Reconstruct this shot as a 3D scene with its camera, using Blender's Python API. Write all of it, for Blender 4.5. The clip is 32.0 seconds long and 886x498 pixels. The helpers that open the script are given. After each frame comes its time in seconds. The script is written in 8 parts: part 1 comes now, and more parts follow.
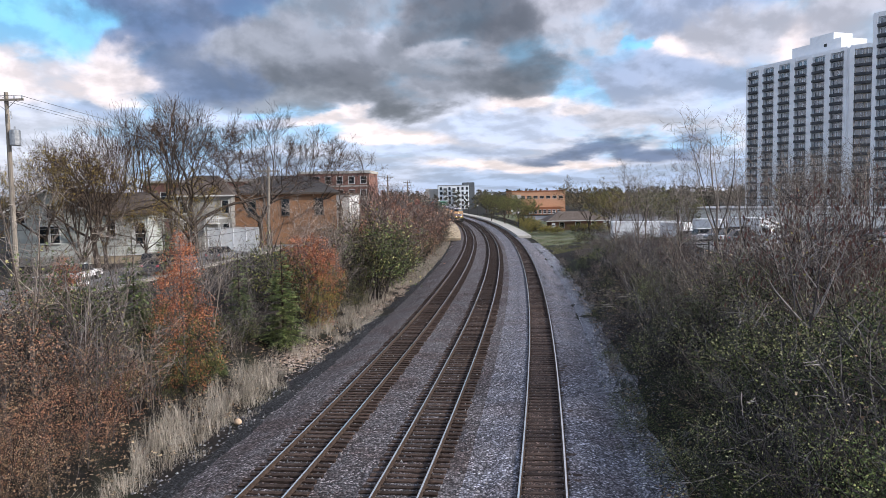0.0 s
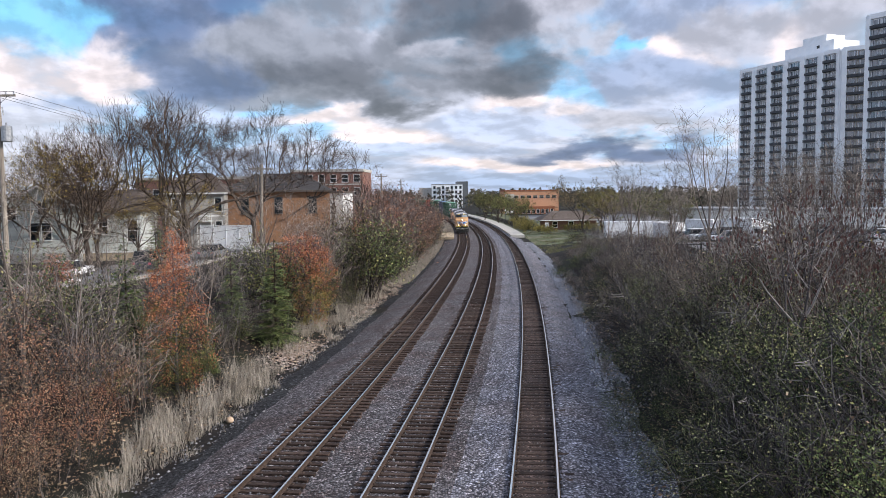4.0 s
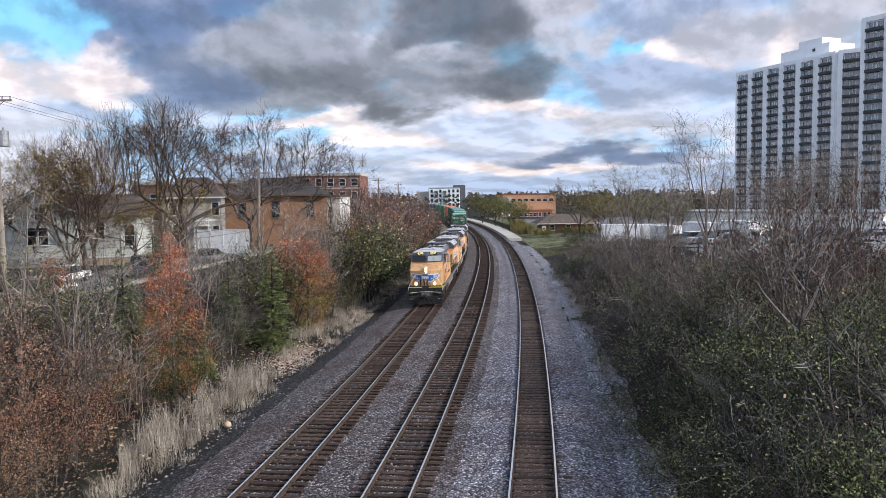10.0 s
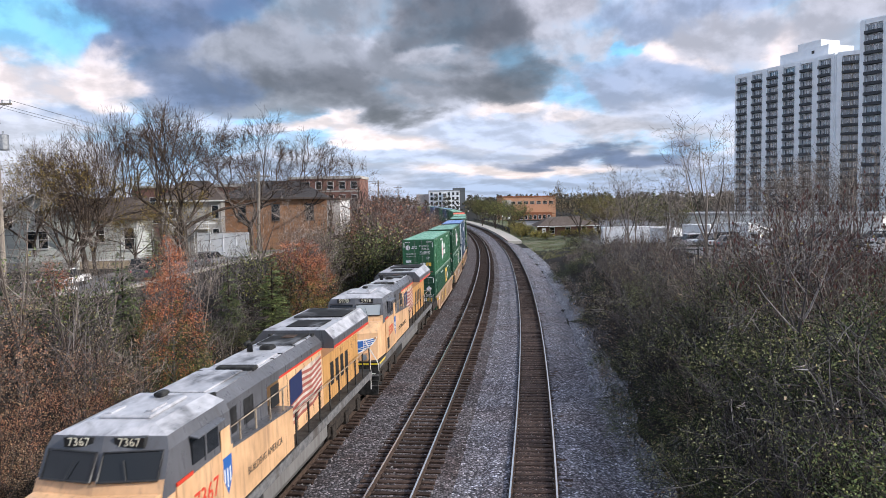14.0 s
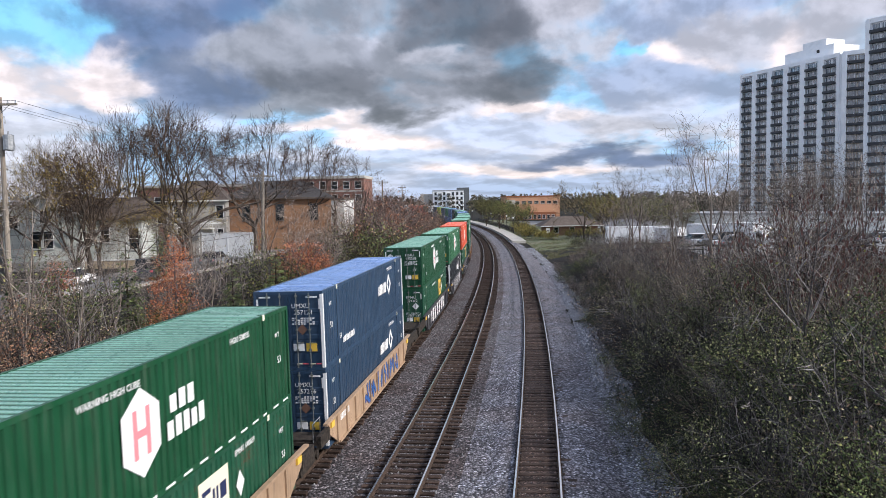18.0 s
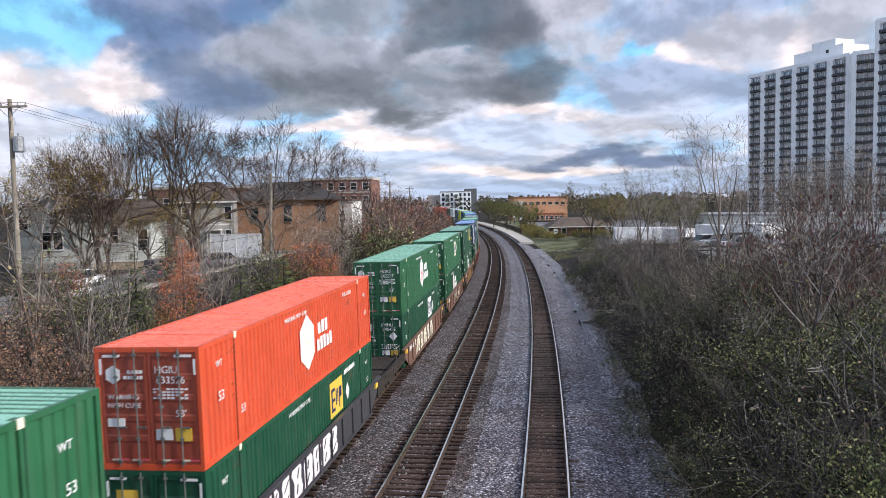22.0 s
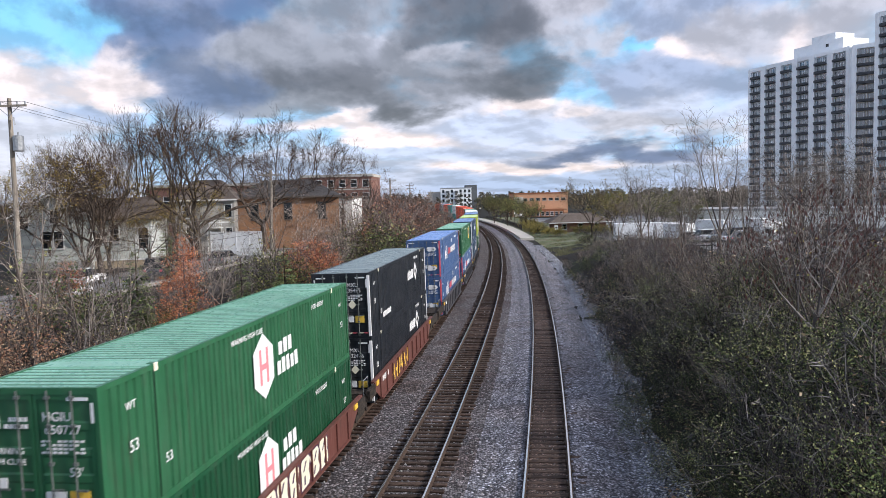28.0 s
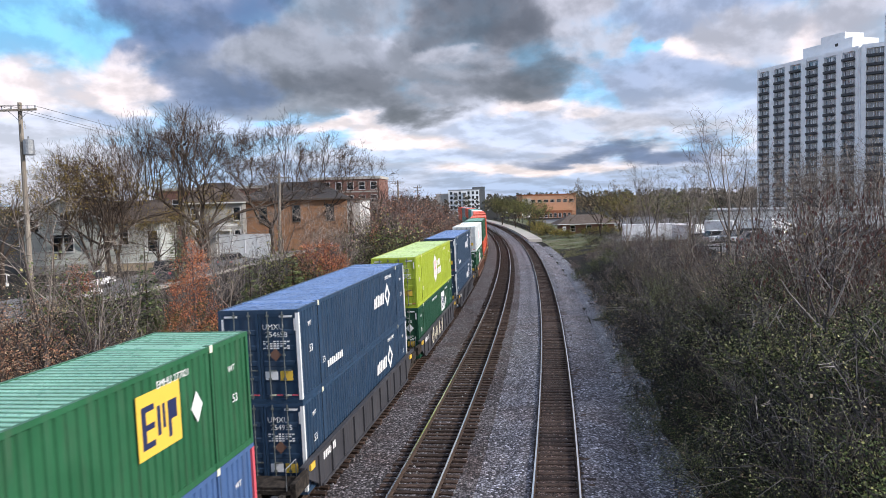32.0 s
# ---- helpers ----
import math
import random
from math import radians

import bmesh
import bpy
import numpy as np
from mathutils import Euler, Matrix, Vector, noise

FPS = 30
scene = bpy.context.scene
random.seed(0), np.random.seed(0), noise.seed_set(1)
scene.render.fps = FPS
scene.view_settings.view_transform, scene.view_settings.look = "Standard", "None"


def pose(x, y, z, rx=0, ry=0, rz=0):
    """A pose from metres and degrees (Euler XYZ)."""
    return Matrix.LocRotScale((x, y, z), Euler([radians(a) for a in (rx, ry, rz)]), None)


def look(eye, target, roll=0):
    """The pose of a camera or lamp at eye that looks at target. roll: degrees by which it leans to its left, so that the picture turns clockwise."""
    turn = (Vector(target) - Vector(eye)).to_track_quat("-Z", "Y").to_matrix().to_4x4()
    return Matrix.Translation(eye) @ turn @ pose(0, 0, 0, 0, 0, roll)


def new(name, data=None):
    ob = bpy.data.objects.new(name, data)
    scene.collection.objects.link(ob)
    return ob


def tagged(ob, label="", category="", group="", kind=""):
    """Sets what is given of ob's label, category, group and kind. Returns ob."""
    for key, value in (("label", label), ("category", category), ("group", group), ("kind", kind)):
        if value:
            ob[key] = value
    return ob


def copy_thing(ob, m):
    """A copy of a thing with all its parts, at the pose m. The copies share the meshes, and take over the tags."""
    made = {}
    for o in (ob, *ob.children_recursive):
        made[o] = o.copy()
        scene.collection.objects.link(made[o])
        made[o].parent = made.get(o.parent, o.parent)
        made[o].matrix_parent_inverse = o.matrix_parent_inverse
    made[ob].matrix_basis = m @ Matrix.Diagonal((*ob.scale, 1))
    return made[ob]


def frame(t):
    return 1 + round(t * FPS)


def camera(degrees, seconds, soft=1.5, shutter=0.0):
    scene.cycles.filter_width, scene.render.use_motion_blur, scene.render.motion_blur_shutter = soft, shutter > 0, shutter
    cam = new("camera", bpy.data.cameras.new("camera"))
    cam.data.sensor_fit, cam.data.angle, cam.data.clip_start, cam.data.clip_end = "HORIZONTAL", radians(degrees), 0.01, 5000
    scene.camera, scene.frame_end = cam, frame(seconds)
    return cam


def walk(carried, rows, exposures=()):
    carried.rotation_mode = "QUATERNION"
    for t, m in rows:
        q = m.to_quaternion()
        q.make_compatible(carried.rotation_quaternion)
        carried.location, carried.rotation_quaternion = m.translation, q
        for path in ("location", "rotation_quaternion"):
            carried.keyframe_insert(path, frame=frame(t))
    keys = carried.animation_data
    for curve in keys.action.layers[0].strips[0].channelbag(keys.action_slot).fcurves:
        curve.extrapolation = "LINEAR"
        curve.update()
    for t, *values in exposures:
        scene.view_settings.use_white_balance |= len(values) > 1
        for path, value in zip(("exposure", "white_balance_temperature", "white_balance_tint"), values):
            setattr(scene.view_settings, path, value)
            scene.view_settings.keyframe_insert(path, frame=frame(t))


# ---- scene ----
EXPOSURE = 0.0
cam = camera(60.93, 32.0, soft=0.7, shutter=0.12)
EYE = Vector((0.0, 0.0, 9.45))


def aim(down, right, lean):
    """Camera pose on the bridge: degrees down, to the right, and of lean."""
    p, y = radians(down), radians(right)
    return look(EYE, EYE + Vector((math.sin(y) * math.cos(p), math.cos(y) * math.cos(p), -math.sin(p))), lean)


walk(cam, [
    (0, aim(4.17, 0.00, -0.98)), (0.5, aim(4.18, 0.07, -0.98)), (1, aim(4.21, 0.23, -0.88)),
    (1.5, aim(4.26, 0.46, -0.75)), (2, aim(4.27, 0.66, -0.70)), (2.5, aim(4.29, 0.73, -0.66)),
    (3, aim(4.29, 0.68, -0.64)), (3.5, aim(4.28, 0.58, -0.65)), (5.5, aim(4.18, 0.45, -0.64)),
    (6, aim(4.15, 0.50, -0.65)), (6.5, aim(4.11, 0.52, -0.65)), (7, aim(4.08, 0.49, -0.72)),
    (7.5, aim(4.06, 0.44, -0.75)), (8, aim(4.02, 0.37, -0.83)), (8.5, aim(4.00, 0.33, -0.88)),
    (9, aim(3.99, 0.39, -0.85)), (9.5, aim(3.99, 0.54, -0.81)), (10, aim(3.99, 0.71, -0.82)),
    (10.5, aim(3.98, 0.87, -0.77)), (11, aim(3.95, 0.94, -0.78)), (11.5, aim(3.94, 0.97, -0.77)),
    (12, aim(3.91, 0.93, -0.80)), (12.5, aim(3.87, 0.89, -0.86)), (13, aim(3.84, 0.85, -0.90)),
    (13.5, aim(3.81, 0.79, -0.92)), (14, aim(3.78, 0.72, -0.93)), (14.5, aim(3.78, 0.64, -0.90)),
    (16.5, aim(3.75, 0.50, -0.91)), (17, aim(3.76, 0.49, -0.90)), (17.5, aim(3.76, 0.46, -0.90)),
    (18, aim(3.79, 0.41, -0.96)), (18.5, aim(3.78, 0.35, -0.96)), (19, aim(3.79, 0.29, -1.00)),
    (19.5, aim(3.80, 0.24, -1.02)), (20, aim(3.79, 0.17, -1.02)), (20.5, aim(3.76, 0.07, -1.04)),
    (21, aim(3.73, -0.02, -1.03)), (21.5, aim(3.72, -0.10, -1.00)), (22, aim(3.70, -0.16, -1.02)),
    (22.5, aim(3.70, -0.24, -1.14)), (23, aim(3.70, -0.33, -1.21)), (23.5, aim(3.71, -0.47, -1.30)),
    (24, aim(3.75, -0.61, -1.35)), (24.5, aim(3.76, -0.71, -1.41)), (25, aim(3.82, -0.73, -1.40)),
    (25.5, aim(3.85, -0.67, -1.37)), (27.5, aim(3.96, -0.29, -1.35)), (28, aim(3.96, -0.21, -1.37)),
    (28.5, aim(3.97, -0.16, -1.41)), (29, aim(3.96, -0.16, -1.48)), (29.5, aim(3.94, -0.25, -1.55)),
    (30, aim(3.92, -0.39, -1.54)), (30.5, aim(3.88, -0.53, -1.61)), (31, aim(3.86, -0.65, -1.57)),
    (31.5, aim(3.81, -0.73, -1.61)), (32, aim(3.80, -0.82, -1.59)),
], exposures=[(0, EXPOSURE, 6120, 11.5), (32, EXPOSURE, 6120, 11.5)])


# ---- node helpers ----
class Nodes:
    """A short way to write shader nodes."""

    def __init__(self, tree):
        self.tree = tree

    def add(self, kind, values=(), operation="", data="", blend="", ease="", feature=""):
        n = self.tree.nodes.new(kind)
        if operation:
            n.operation = operation
        if data:
            n.data_type = data
        if blend:
            n.blend_type = blend
        if ease:
            n.interpolation_type = ease
        if feature:
            n.feature = feature
        for key, v in dict(values).items():
            self.link(v, n.inputs[key])
        return n

    def link(self, v, socket):
        if isinstance(v, bpy.types.NodeSocket):
            self.tree.links.new(v, socket)
        elif isinstance(v, (tuple, list)) and len(v) == 3 and socket.type == "RGBA":
            socket.default_value = (*v, 1)
        else:
            socket.default_value = v

    def math(self, op, a, b=0.0, c=0.0):
        return self.add("ShaderNodeMath", {0: a, 1: b, 2: c}, operation=op).outputs[0]

    def mix(self, f, a, b, blend="MIX"):
        n = self.add("ShaderNodeMix", data="RGBA", blend=blend)
        self.link(f, n.inputs[0]), self.link(a, n.inputs[6]), self.link(b, n.inputs[7])
        return n.outputs[2]

    def noise(self, vec, scale, detail=4.0, rough=0.55, distort=0.0):
        v = {"Scale": scale, "Detail": detail, "Roughness": rough, "Distortion": distort}
        if vec is not None:
            v["Vector"] = vec
        return self.add("ShaderNodeTexNoise", v).outputs[0]

    def span(self, v, a, b, lo=0.0, hi=1.0):
        return self.add("ShaderNodeMapRange", {0: v, 1: a, 2: b, 3: lo, 4: hi}, ease="SMOOTHSTEP").outputs[0]


# ---- sky, clouds and sun ----
def make_world():
    w = bpy.data.worlds.new("sky")
    scene.world = w
    w.use_nodes = True
    w.node_tree.nodes.clear()
    n = Nodes(w.node_tree)
    air = n.add("ShaderNodeTexSky")
    air.sky_type, air.sun_disc, air.sun_elevation, air.sun_rotation = "NISHITA", False, radians(31), radians(108)
    way = n.add("ShaderNodeTexCoord").outputs["Generated"]
    x, y, z = n.add("ShaderNodeSeparateXYZ", {0: way}).outputs
    # azimuth (to the right of the line of the tracks) and height, in degrees
    az = n.math("MULTIPLY", n.math("ARCTAN2", x, y), 57.3)
    el = n.math("MULTIPLY", n.math("ARCSINE", z), 57.3)
    # cloud banks look flatter and closer towards the horizon
    rise = n.math("MULTIPLY", n.math("LOGARITHM", n.math("ADD", n.math("MAXIMUM", el, 0.0), 3.0), 2.718), 2.1)
    dome = n.add("ShaderNodeCombineXYZ", {0: n.math("MULTIPLY", az, 0.11), 1: rise, 2: 1.7}).outputs[0]
    drift = n.add("ShaderNodeTexNoise", {"Vector": dome, "Scale": 1.35, "Detail": 6.0, "Roughness": 0.52, "Distortion": 0.2})
    du, dv, _ = n.add("ShaderNodeSeparateColor", {0: drift.outputs[1]}).outputs
    waz = n.math("ADD", az, n.math("MULTIPLY", n.math("SUBTRACT", du, 0.5), 15.0))
    wel = n.math("ADD", el, n.math("MULTIPLY", n.math("SUBTRACT", dv, 0.5), n.span(el, 0.0, 8.0, 2.6, 6.5)))
    lit = n.add("ShaderNodeVectorMath", {0: dome, 1: (0.05, 0.11, 0.0)}, operation="ADD").outputs[0]
    puff = n.math("ADD", n.math("MULTIPLY", n.math("SUBTRACT", n.noise(dome, 1.9, 6.0, 0.52, 0.1), n.noise(lit, 1.9, 6.0, 0.52, 0.1)), 3.4), 0.5)
    soft = n.noise(dome, 1.0, 5.0, 0.55, 0.3)
    # the loose deck of white cloud and blue gaps that fills the rest of the sky
    blue = n.mix(n.span(el, 0.0, 14.0), (0.42, 0.64, 0.88), (0.23, 0.64, 0.97))
    total = n.mix(n.span(soft, 0.34, 0.5), blue, (0.66, 0.66, 0.74))
    total = n.add("ShaderNodeVectorMath", {0: total, 3: 0.05}, operation="SCALE").outputs[0]
    weight = 0.05

    def banks(colour, places):
        """Soft banks of one colour: azimuth, height, half width, half height."""
        nonlocal total, weight
        for a, e, wa, we in places:
            u = n.math("DIVIDE", n.math("SUBTRACT", waz, a), wa)
            v = n.math("DIVIDE", n.math("SUBTRACT", wel, e), we)
            f = n.math("POWER", 0.085, n.math("ADD", n.math("MULTIPLY", u, u), n.math("MULTIPLY", v, v)))
            total = n.add("ShaderNodeVectorMath", {0: colour, 1: f, 2: total}, operation="MULTIPLY_ADD").outputs[0]
            weight = n.math("ADD", f, weight)

    core, slate, ash = (0.108, 0.102, 0.110), (0.10, 0.145, 0.27), (0.31, 0.31, 0.34)
    pearl, cream, haze, pale = (0.53, 0.51, 0.55), (0.99, 0.83, 0.77), (0.36, 0.42, 0.57), (0.58, 0.64, 0.80)
    banks(core, ((3.4, 11.9, 6.0, 2.0), (4.6, 8.4, 5.2, 1.3), (-8.6, 8.4, 6.6, 2.0), (-3.6, 6.6, 2.8, 0.7), (1.5, 14.4, 5.0, 1.8)))
    banks(slate, ((-20.5, 11.6, 4.4, 2.9), (-15.6, 8.4, 3.6, 1.9), (-16.0, 14.4, 4.0, 1.6), (-24.0, 13.2, 2.0, 1.4), (12.8, 2.75, 6.2, 0.5)))
    banks(ash, ((-11.5, 11.6, 4.0, 2.2), (-1.2, 9.6, 3.4, 1.3), (-8.0, 14.6, 5.0, 1.6), (-12.5, 7.2, 4.0, 1.0), (-2.2, 11.4, 2.4, 1.6)))
    banks(haze, ((16.6, 7.9, 5.6, 1.5), (15.2, 11.8, 2.8, 1.4), (21.5, 7.4, 3.4, 1.2), (1.5, 3.3, 4.0, 0.4), (20.0, 13.4, 3.6, 1.0), (-23.5, 6.2, 3.0, 0.8)))
    banks(pearl, ((10.6, 13.2, 2.8, 1.6), (9.5, 10.6, 2.2, 1.0), (12.6, 10.2, 1.8, 0.9), (21.0, 10.6, 4.0, 1.6), (29.0, 12.6, 4.5, 3.0), (0.4, 10.3, 1.2, 0.6), (13.0, 5.0, 5.0, 0.9)))
    banks(cream, ((-29.0, 8.6, 3.6, 1.6), (-22.4, 8.4, 2.4, 1.7), (-8.8, 5.2, 4.6, 0.55), (-2.6, 4.6, 3.6, 0.6), (7.0, 6.6, 3.6, 0.8), (3.0, 2.0, 4.0, 0.4),
                  (17.6, 9.8, 2.0, 0.8), (26.0, 10.2, 2.6, 1.4), (9.0, 2.0, 3.0, 0.3)))
    banks(pale, ((-0.5, 3.3, 6.0, 0.6), (4.5, 5.0, 5.0, 0.6), (-14.5, 5.4, 3.4, 0.8), (6.0, 4.2, 3.0, 0.4), (18.0, 5.2, 4.0, 0.8), (24.5, 5.6, 3.4, 1.2)))
    banks((0.40, 0.50, 0.68), ((6.0, 0.8, 9.0, 0.9), (20.0, 1.2, 8.0, 1.0), (-12.0, 2.0, 8.0, 0.9)))
    banks(blue, ((-29.0, 12.4, 4.0, 2.8), (-25.2, 10.6, 2.3, 1.9), (11.2, 7.6, 1.7, 1.15), (14.9, 9.9, 1.0, 0.5), (-13.0, 6.0, 1.6, 0.4), (-17.5, 4.0, 5.0, 0.7)))
    seen = n.add("ShaderNodeVectorMath", {0: total, 1: weight}, operation="DIVIDE").outputs[0]
    seen = n.add("ShaderNodeVectorMath", {0: seen, 3: n.span(puff, 0.15, 0.85, 0.82, 1.20)}, operation="SCALE").outputs[0]
    # overhead the deck is even and bright
    over = n.span(el, 24.0, 44.0)
    seen = n.mix(over, seen, n.mix(n.span(soft, 0.35, 0.65), (0.46, 0.53, 0.68), (0.66, 0.68, 0.76)))
    scaled = n.add("ShaderNodeVectorMath", {0: air.outputs[0], 3: 0.02}, operation="SCALE").outputs[0]
    whole = n.add("ShaderNodeVectorMath", {0: seen, 1: scaled}, operation="ADD").outputs[0]
    bg = n.add("ShaderNodeBackground", {0: whole, 1: 1.0})
    out = n.add("ShaderNodeOutputWorld")
    w.node_tree.links.new(bg.outputs[0], out.inputs[0])


make_world()
sun = new("sun", bpy.data.lights.new("sun", "SUN"))
sun.data.energy, sun.data.angle, sun.data.color = 5.0, radians(4), (1.0, 0.91, 0.80)
sun.matrix_world = look((0, 0, 0), (-math.sin(radians(108)) * math.cos(radians(31)), -math.cos(radians(108)) * math.cos(radians(31)), -math.sin(radians(31))))


# ---- materials ----
def surface(name, a, b, scale=6.0, rough=0.75, metal=0.0, bump=0.2, bump_scale=None, stain=None, stain_scale=0.6, stain_amount=0.5,
            vary=0.0, detail=5.0, spread=(0.35, 0.65), grain=None):
    """A rough surface of two colours at a fine scale, with larger stains and, if asked, a shade of its own for each object.
    grain: stretch of the pattern along x, y, z."""
    m = bpy.data.materials.new(name)
    m.use_nodes = True
    n = Nodes(m.node_tree)
    bsdf = m.node_tree.nodes["Principled BSDF"]
    co = n.add("ShaderNodeTexCoord").outputs["Object"]
    if grain:
        co = n.add("ShaderNodeVectorMath", {0: co, 1: grain}, operation="MULTIPLY").outputs[0]
    fine = n.noise(co, scale, detail, 0.6)
    col = n.mix(n.span(fine, *spread), a, b)
    if stain:
        patch = n.noise(co, stain_scale, 4.0, 0.6, 0.4)
        col = n.mix(n.math("MULTIPLY", n.span(patch, 0.45, 0.7), stain_amount), col, stain)
    if vary:
        rnd = n.add("ShaderNodeObjectInfo").outputs["Random"]
        hsv = n.add("ShaderNodeHueSaturation", {"Value": n.span(rnd, 0, 1, 1 - vary, 1 + vary), "Color": col})
        col = hsv.outputs[0]
    n.link(col, bsdf.inputs["Base Color"])
    bsdf.inputs["Metallic"].default_value = metal
    bsdf.inputs["Specular IOR Level"].default_value = 0.5 if rough < 0.7 else 0.15
    n.link(n.span(fine, 0.2, 0.8, max(rough - 0.12, 0.02), min(rough + 0.12, 1.0)), bsdf.inputs["Roughness"])
    if bump:
        bm = n.add("ShaderNodeBump", {"Strength": bump, "Distance": 0.02, "Height": n.noise(co, bump_scale or scale * 2, 4.0, 0.6)})
        n.link(bm.outputs[0], bsdf.inputs["Normal"])
    return m


def stones(name, dark, light, size, rough=0.85, tint=None, bump=0.8):
    """Loose crushed stone: each stone has a shade and relief."""
    m = bpy.data.materials.new(name)
    m.use_nodes = True
    n = Nodes(m.node_tree)
    bsdf = m.node_tree.nodes["Principled BSDF"]
    co = n.add("ShaderNodeTexCoord").outputs["Object"]
    v = n.add("ShaderNodeTexVoronoi", {"Vector": co, "Scale": 1 / size, "Randomness": 1.0})
    sep = n.add("ShaderNodeSeparateColor", {0: v.outputs["Color"]})
    big = n.noise(co, 0.35, 4.0, 0.6)
    col = n.mix(n.span(sep.outputs[0], 0.1, 0.95), dark, light)
    col = n.mix(n.math("MULTIPLY", n.span(sep.outputs[1], 0.84, 0.95), 0.85), col, tuple(min(1, c * 2.3) for c in light))
    # shade between stones put into the colour, where the relief drops
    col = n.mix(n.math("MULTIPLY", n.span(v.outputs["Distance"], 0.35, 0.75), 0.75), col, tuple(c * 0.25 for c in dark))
    if tint:
        col = n.mix(n.span(big, 0.42, 0.62), col, tint, "MULTIPLY")
    n.link(col, bsdf.inputs["Base Color"])
    bsdf.inputs["Roughness"].default_value = rough
    bsdf.inputs["Specular IOR Level"].default_value = 0.25
    hgt = n.math("SUBTRACT", n.math("MULTIPLY", sep.outputs[2], 0.6), v.outputs["Distance"])
    bm = n.add("ShaderNodeBump", {"Strength": bump, "Distance": size * 0.8, "Height": hgt})
    n.link(bm.outputs[0], bsdf.inputs["Normal"])
    return m


def leafy(name, a, b, c, rough=0.6, edge=0.6, thin=0.0):
    """Leaves: each one (an island of its own) has a colour between three."""
    m = bpy.data.materials.new(name)
    m.use_nodes = True
    n = Nodes(m.node_tree)
    bsdf = m.node_tree.nodes["Principled BSDF"]
    isl = n.add("ShaderNodeNewGeometry").outputs["Random Per Island"]
    col = n.mix(n.span(isl, 0.0, 0.55), a, b)
    col = n.mix(n.span(isl, edge, 1.0), col, c)
    rnd = n.add("ShaderNodeObjectInfo").outputs["Random"]
    col = n.add("ShaderNodeHueSaturation", {"Value": n.span(rnd, 0, 1, 0.75, 1.2), "Color": col}).outputs[0]
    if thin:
        # leaf value differs at random from clump to clump
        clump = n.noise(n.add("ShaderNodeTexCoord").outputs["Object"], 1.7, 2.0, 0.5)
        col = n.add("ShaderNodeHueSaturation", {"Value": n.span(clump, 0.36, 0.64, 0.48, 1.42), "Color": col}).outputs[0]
    n.link(col, bsdf.inputs["Base Color"])
    bsdf.inputs["Roughness"].default_value = rough
    bsdf.inputs["Specular IOR Level"].default_value = 0.25 if thin else 0.12
    if thin:
        out = m.node_tree.nodes["Material Output"]
        through_leaf = n.add("ShaderNodeBsdfTranslucent", {"Color": col})
        both = n.add("ShaderNodeMixShader", {0: thin, 1: bsdf.outputs[0], 2: through_leaf.outputs[0]})
        n.link(both.outputs[0], out.inputs["Surface"])
    return m


def plain(name, col, rough=0.5, metal=0.0, glow=0.0):
    m = bpy.data.materials.new(name)
    m.use_nodes = True
    bsdf = m.node_tree.nodes["Principled BSDF"]
    bsdf.inputs["Base Color"].default_value = (*col, 1)
    bsdf.inputs["Roughness"].default_value = rough
    bsdf.inputs["Metallic"].default_value = metal
    if glow:
        bsdf.inputs["Emission Color"].default_value = (*col, 1)
        bsdf.inputs["Emission Strength"].default_value = glow
    return m


def paint(name, col, rough=0.45, dirt=(0.10, 0.085, 0.07), amount=0.35, rust=None, fade=0.12):
    """Weathered vehicle paint: faded patches, streaks of dirt that run down, a little rust."""
    m = bpy.data.materials.new(name)
    m.use_nodes = True
    n = Nodes(m.node_tree)
    bsdf = m.node_tree.nodes["Principled BSDF"]
    co = n.add("ShaderNodeTexCoord").outputs["Object"]
    run = n.add("ShaderNodeVectorMath", {0: co, 1: (3.0, 3.0, 0.35)}, operation="MULTIPLY").outputs[0]
    streak = n.noise(run, 1.6, 5.0, 0.65)
    patch = n.noise(co, 0.7, 5.0, 0.6, 0.3)
    fine = n.noise(co, 14.0, 4.0, 0.6)
    pale = tuple(min(1.0, c * (1 + 2.2 * fade) + 0.05 * fade) for c in col)
    c = n.mix(n.span(patch, 0.35, 0.7), col, pale)
    c = n.mix(n.math("MULTIPLY", n.span(streak, 0.48, 0.78), amount), c, dirt)
    if rust:
        c = n.mix(n.math("MULTIPLY", n.span(n.math("MULTIPLY", fine, patch), 0.3, 0.42), 0.8), c, rust)
    rnd = n.add("ShaderNodeObjectInfo").outputs["Random"]
    c = n.add("ShaderNodeHueSaturation", {"Value": n.span(rnd, 0, 1, 0.92, 1.08), "Color": c}).outputs[0]
    n.link(c, bsdf.inputs["Base Color"])
    n.link(n.span(streak, 0.3, 0.8, rough - 0.08, rough + 0.25), bsdf.inputs["Roughness"])
    bm = n.add("ShaderNodeBump", {"Strength": 0.06, "Distance": 0.01, "Height": fine})
    n.link(bm.outputs[0], bsdf.inputs["Normal"])
    return m


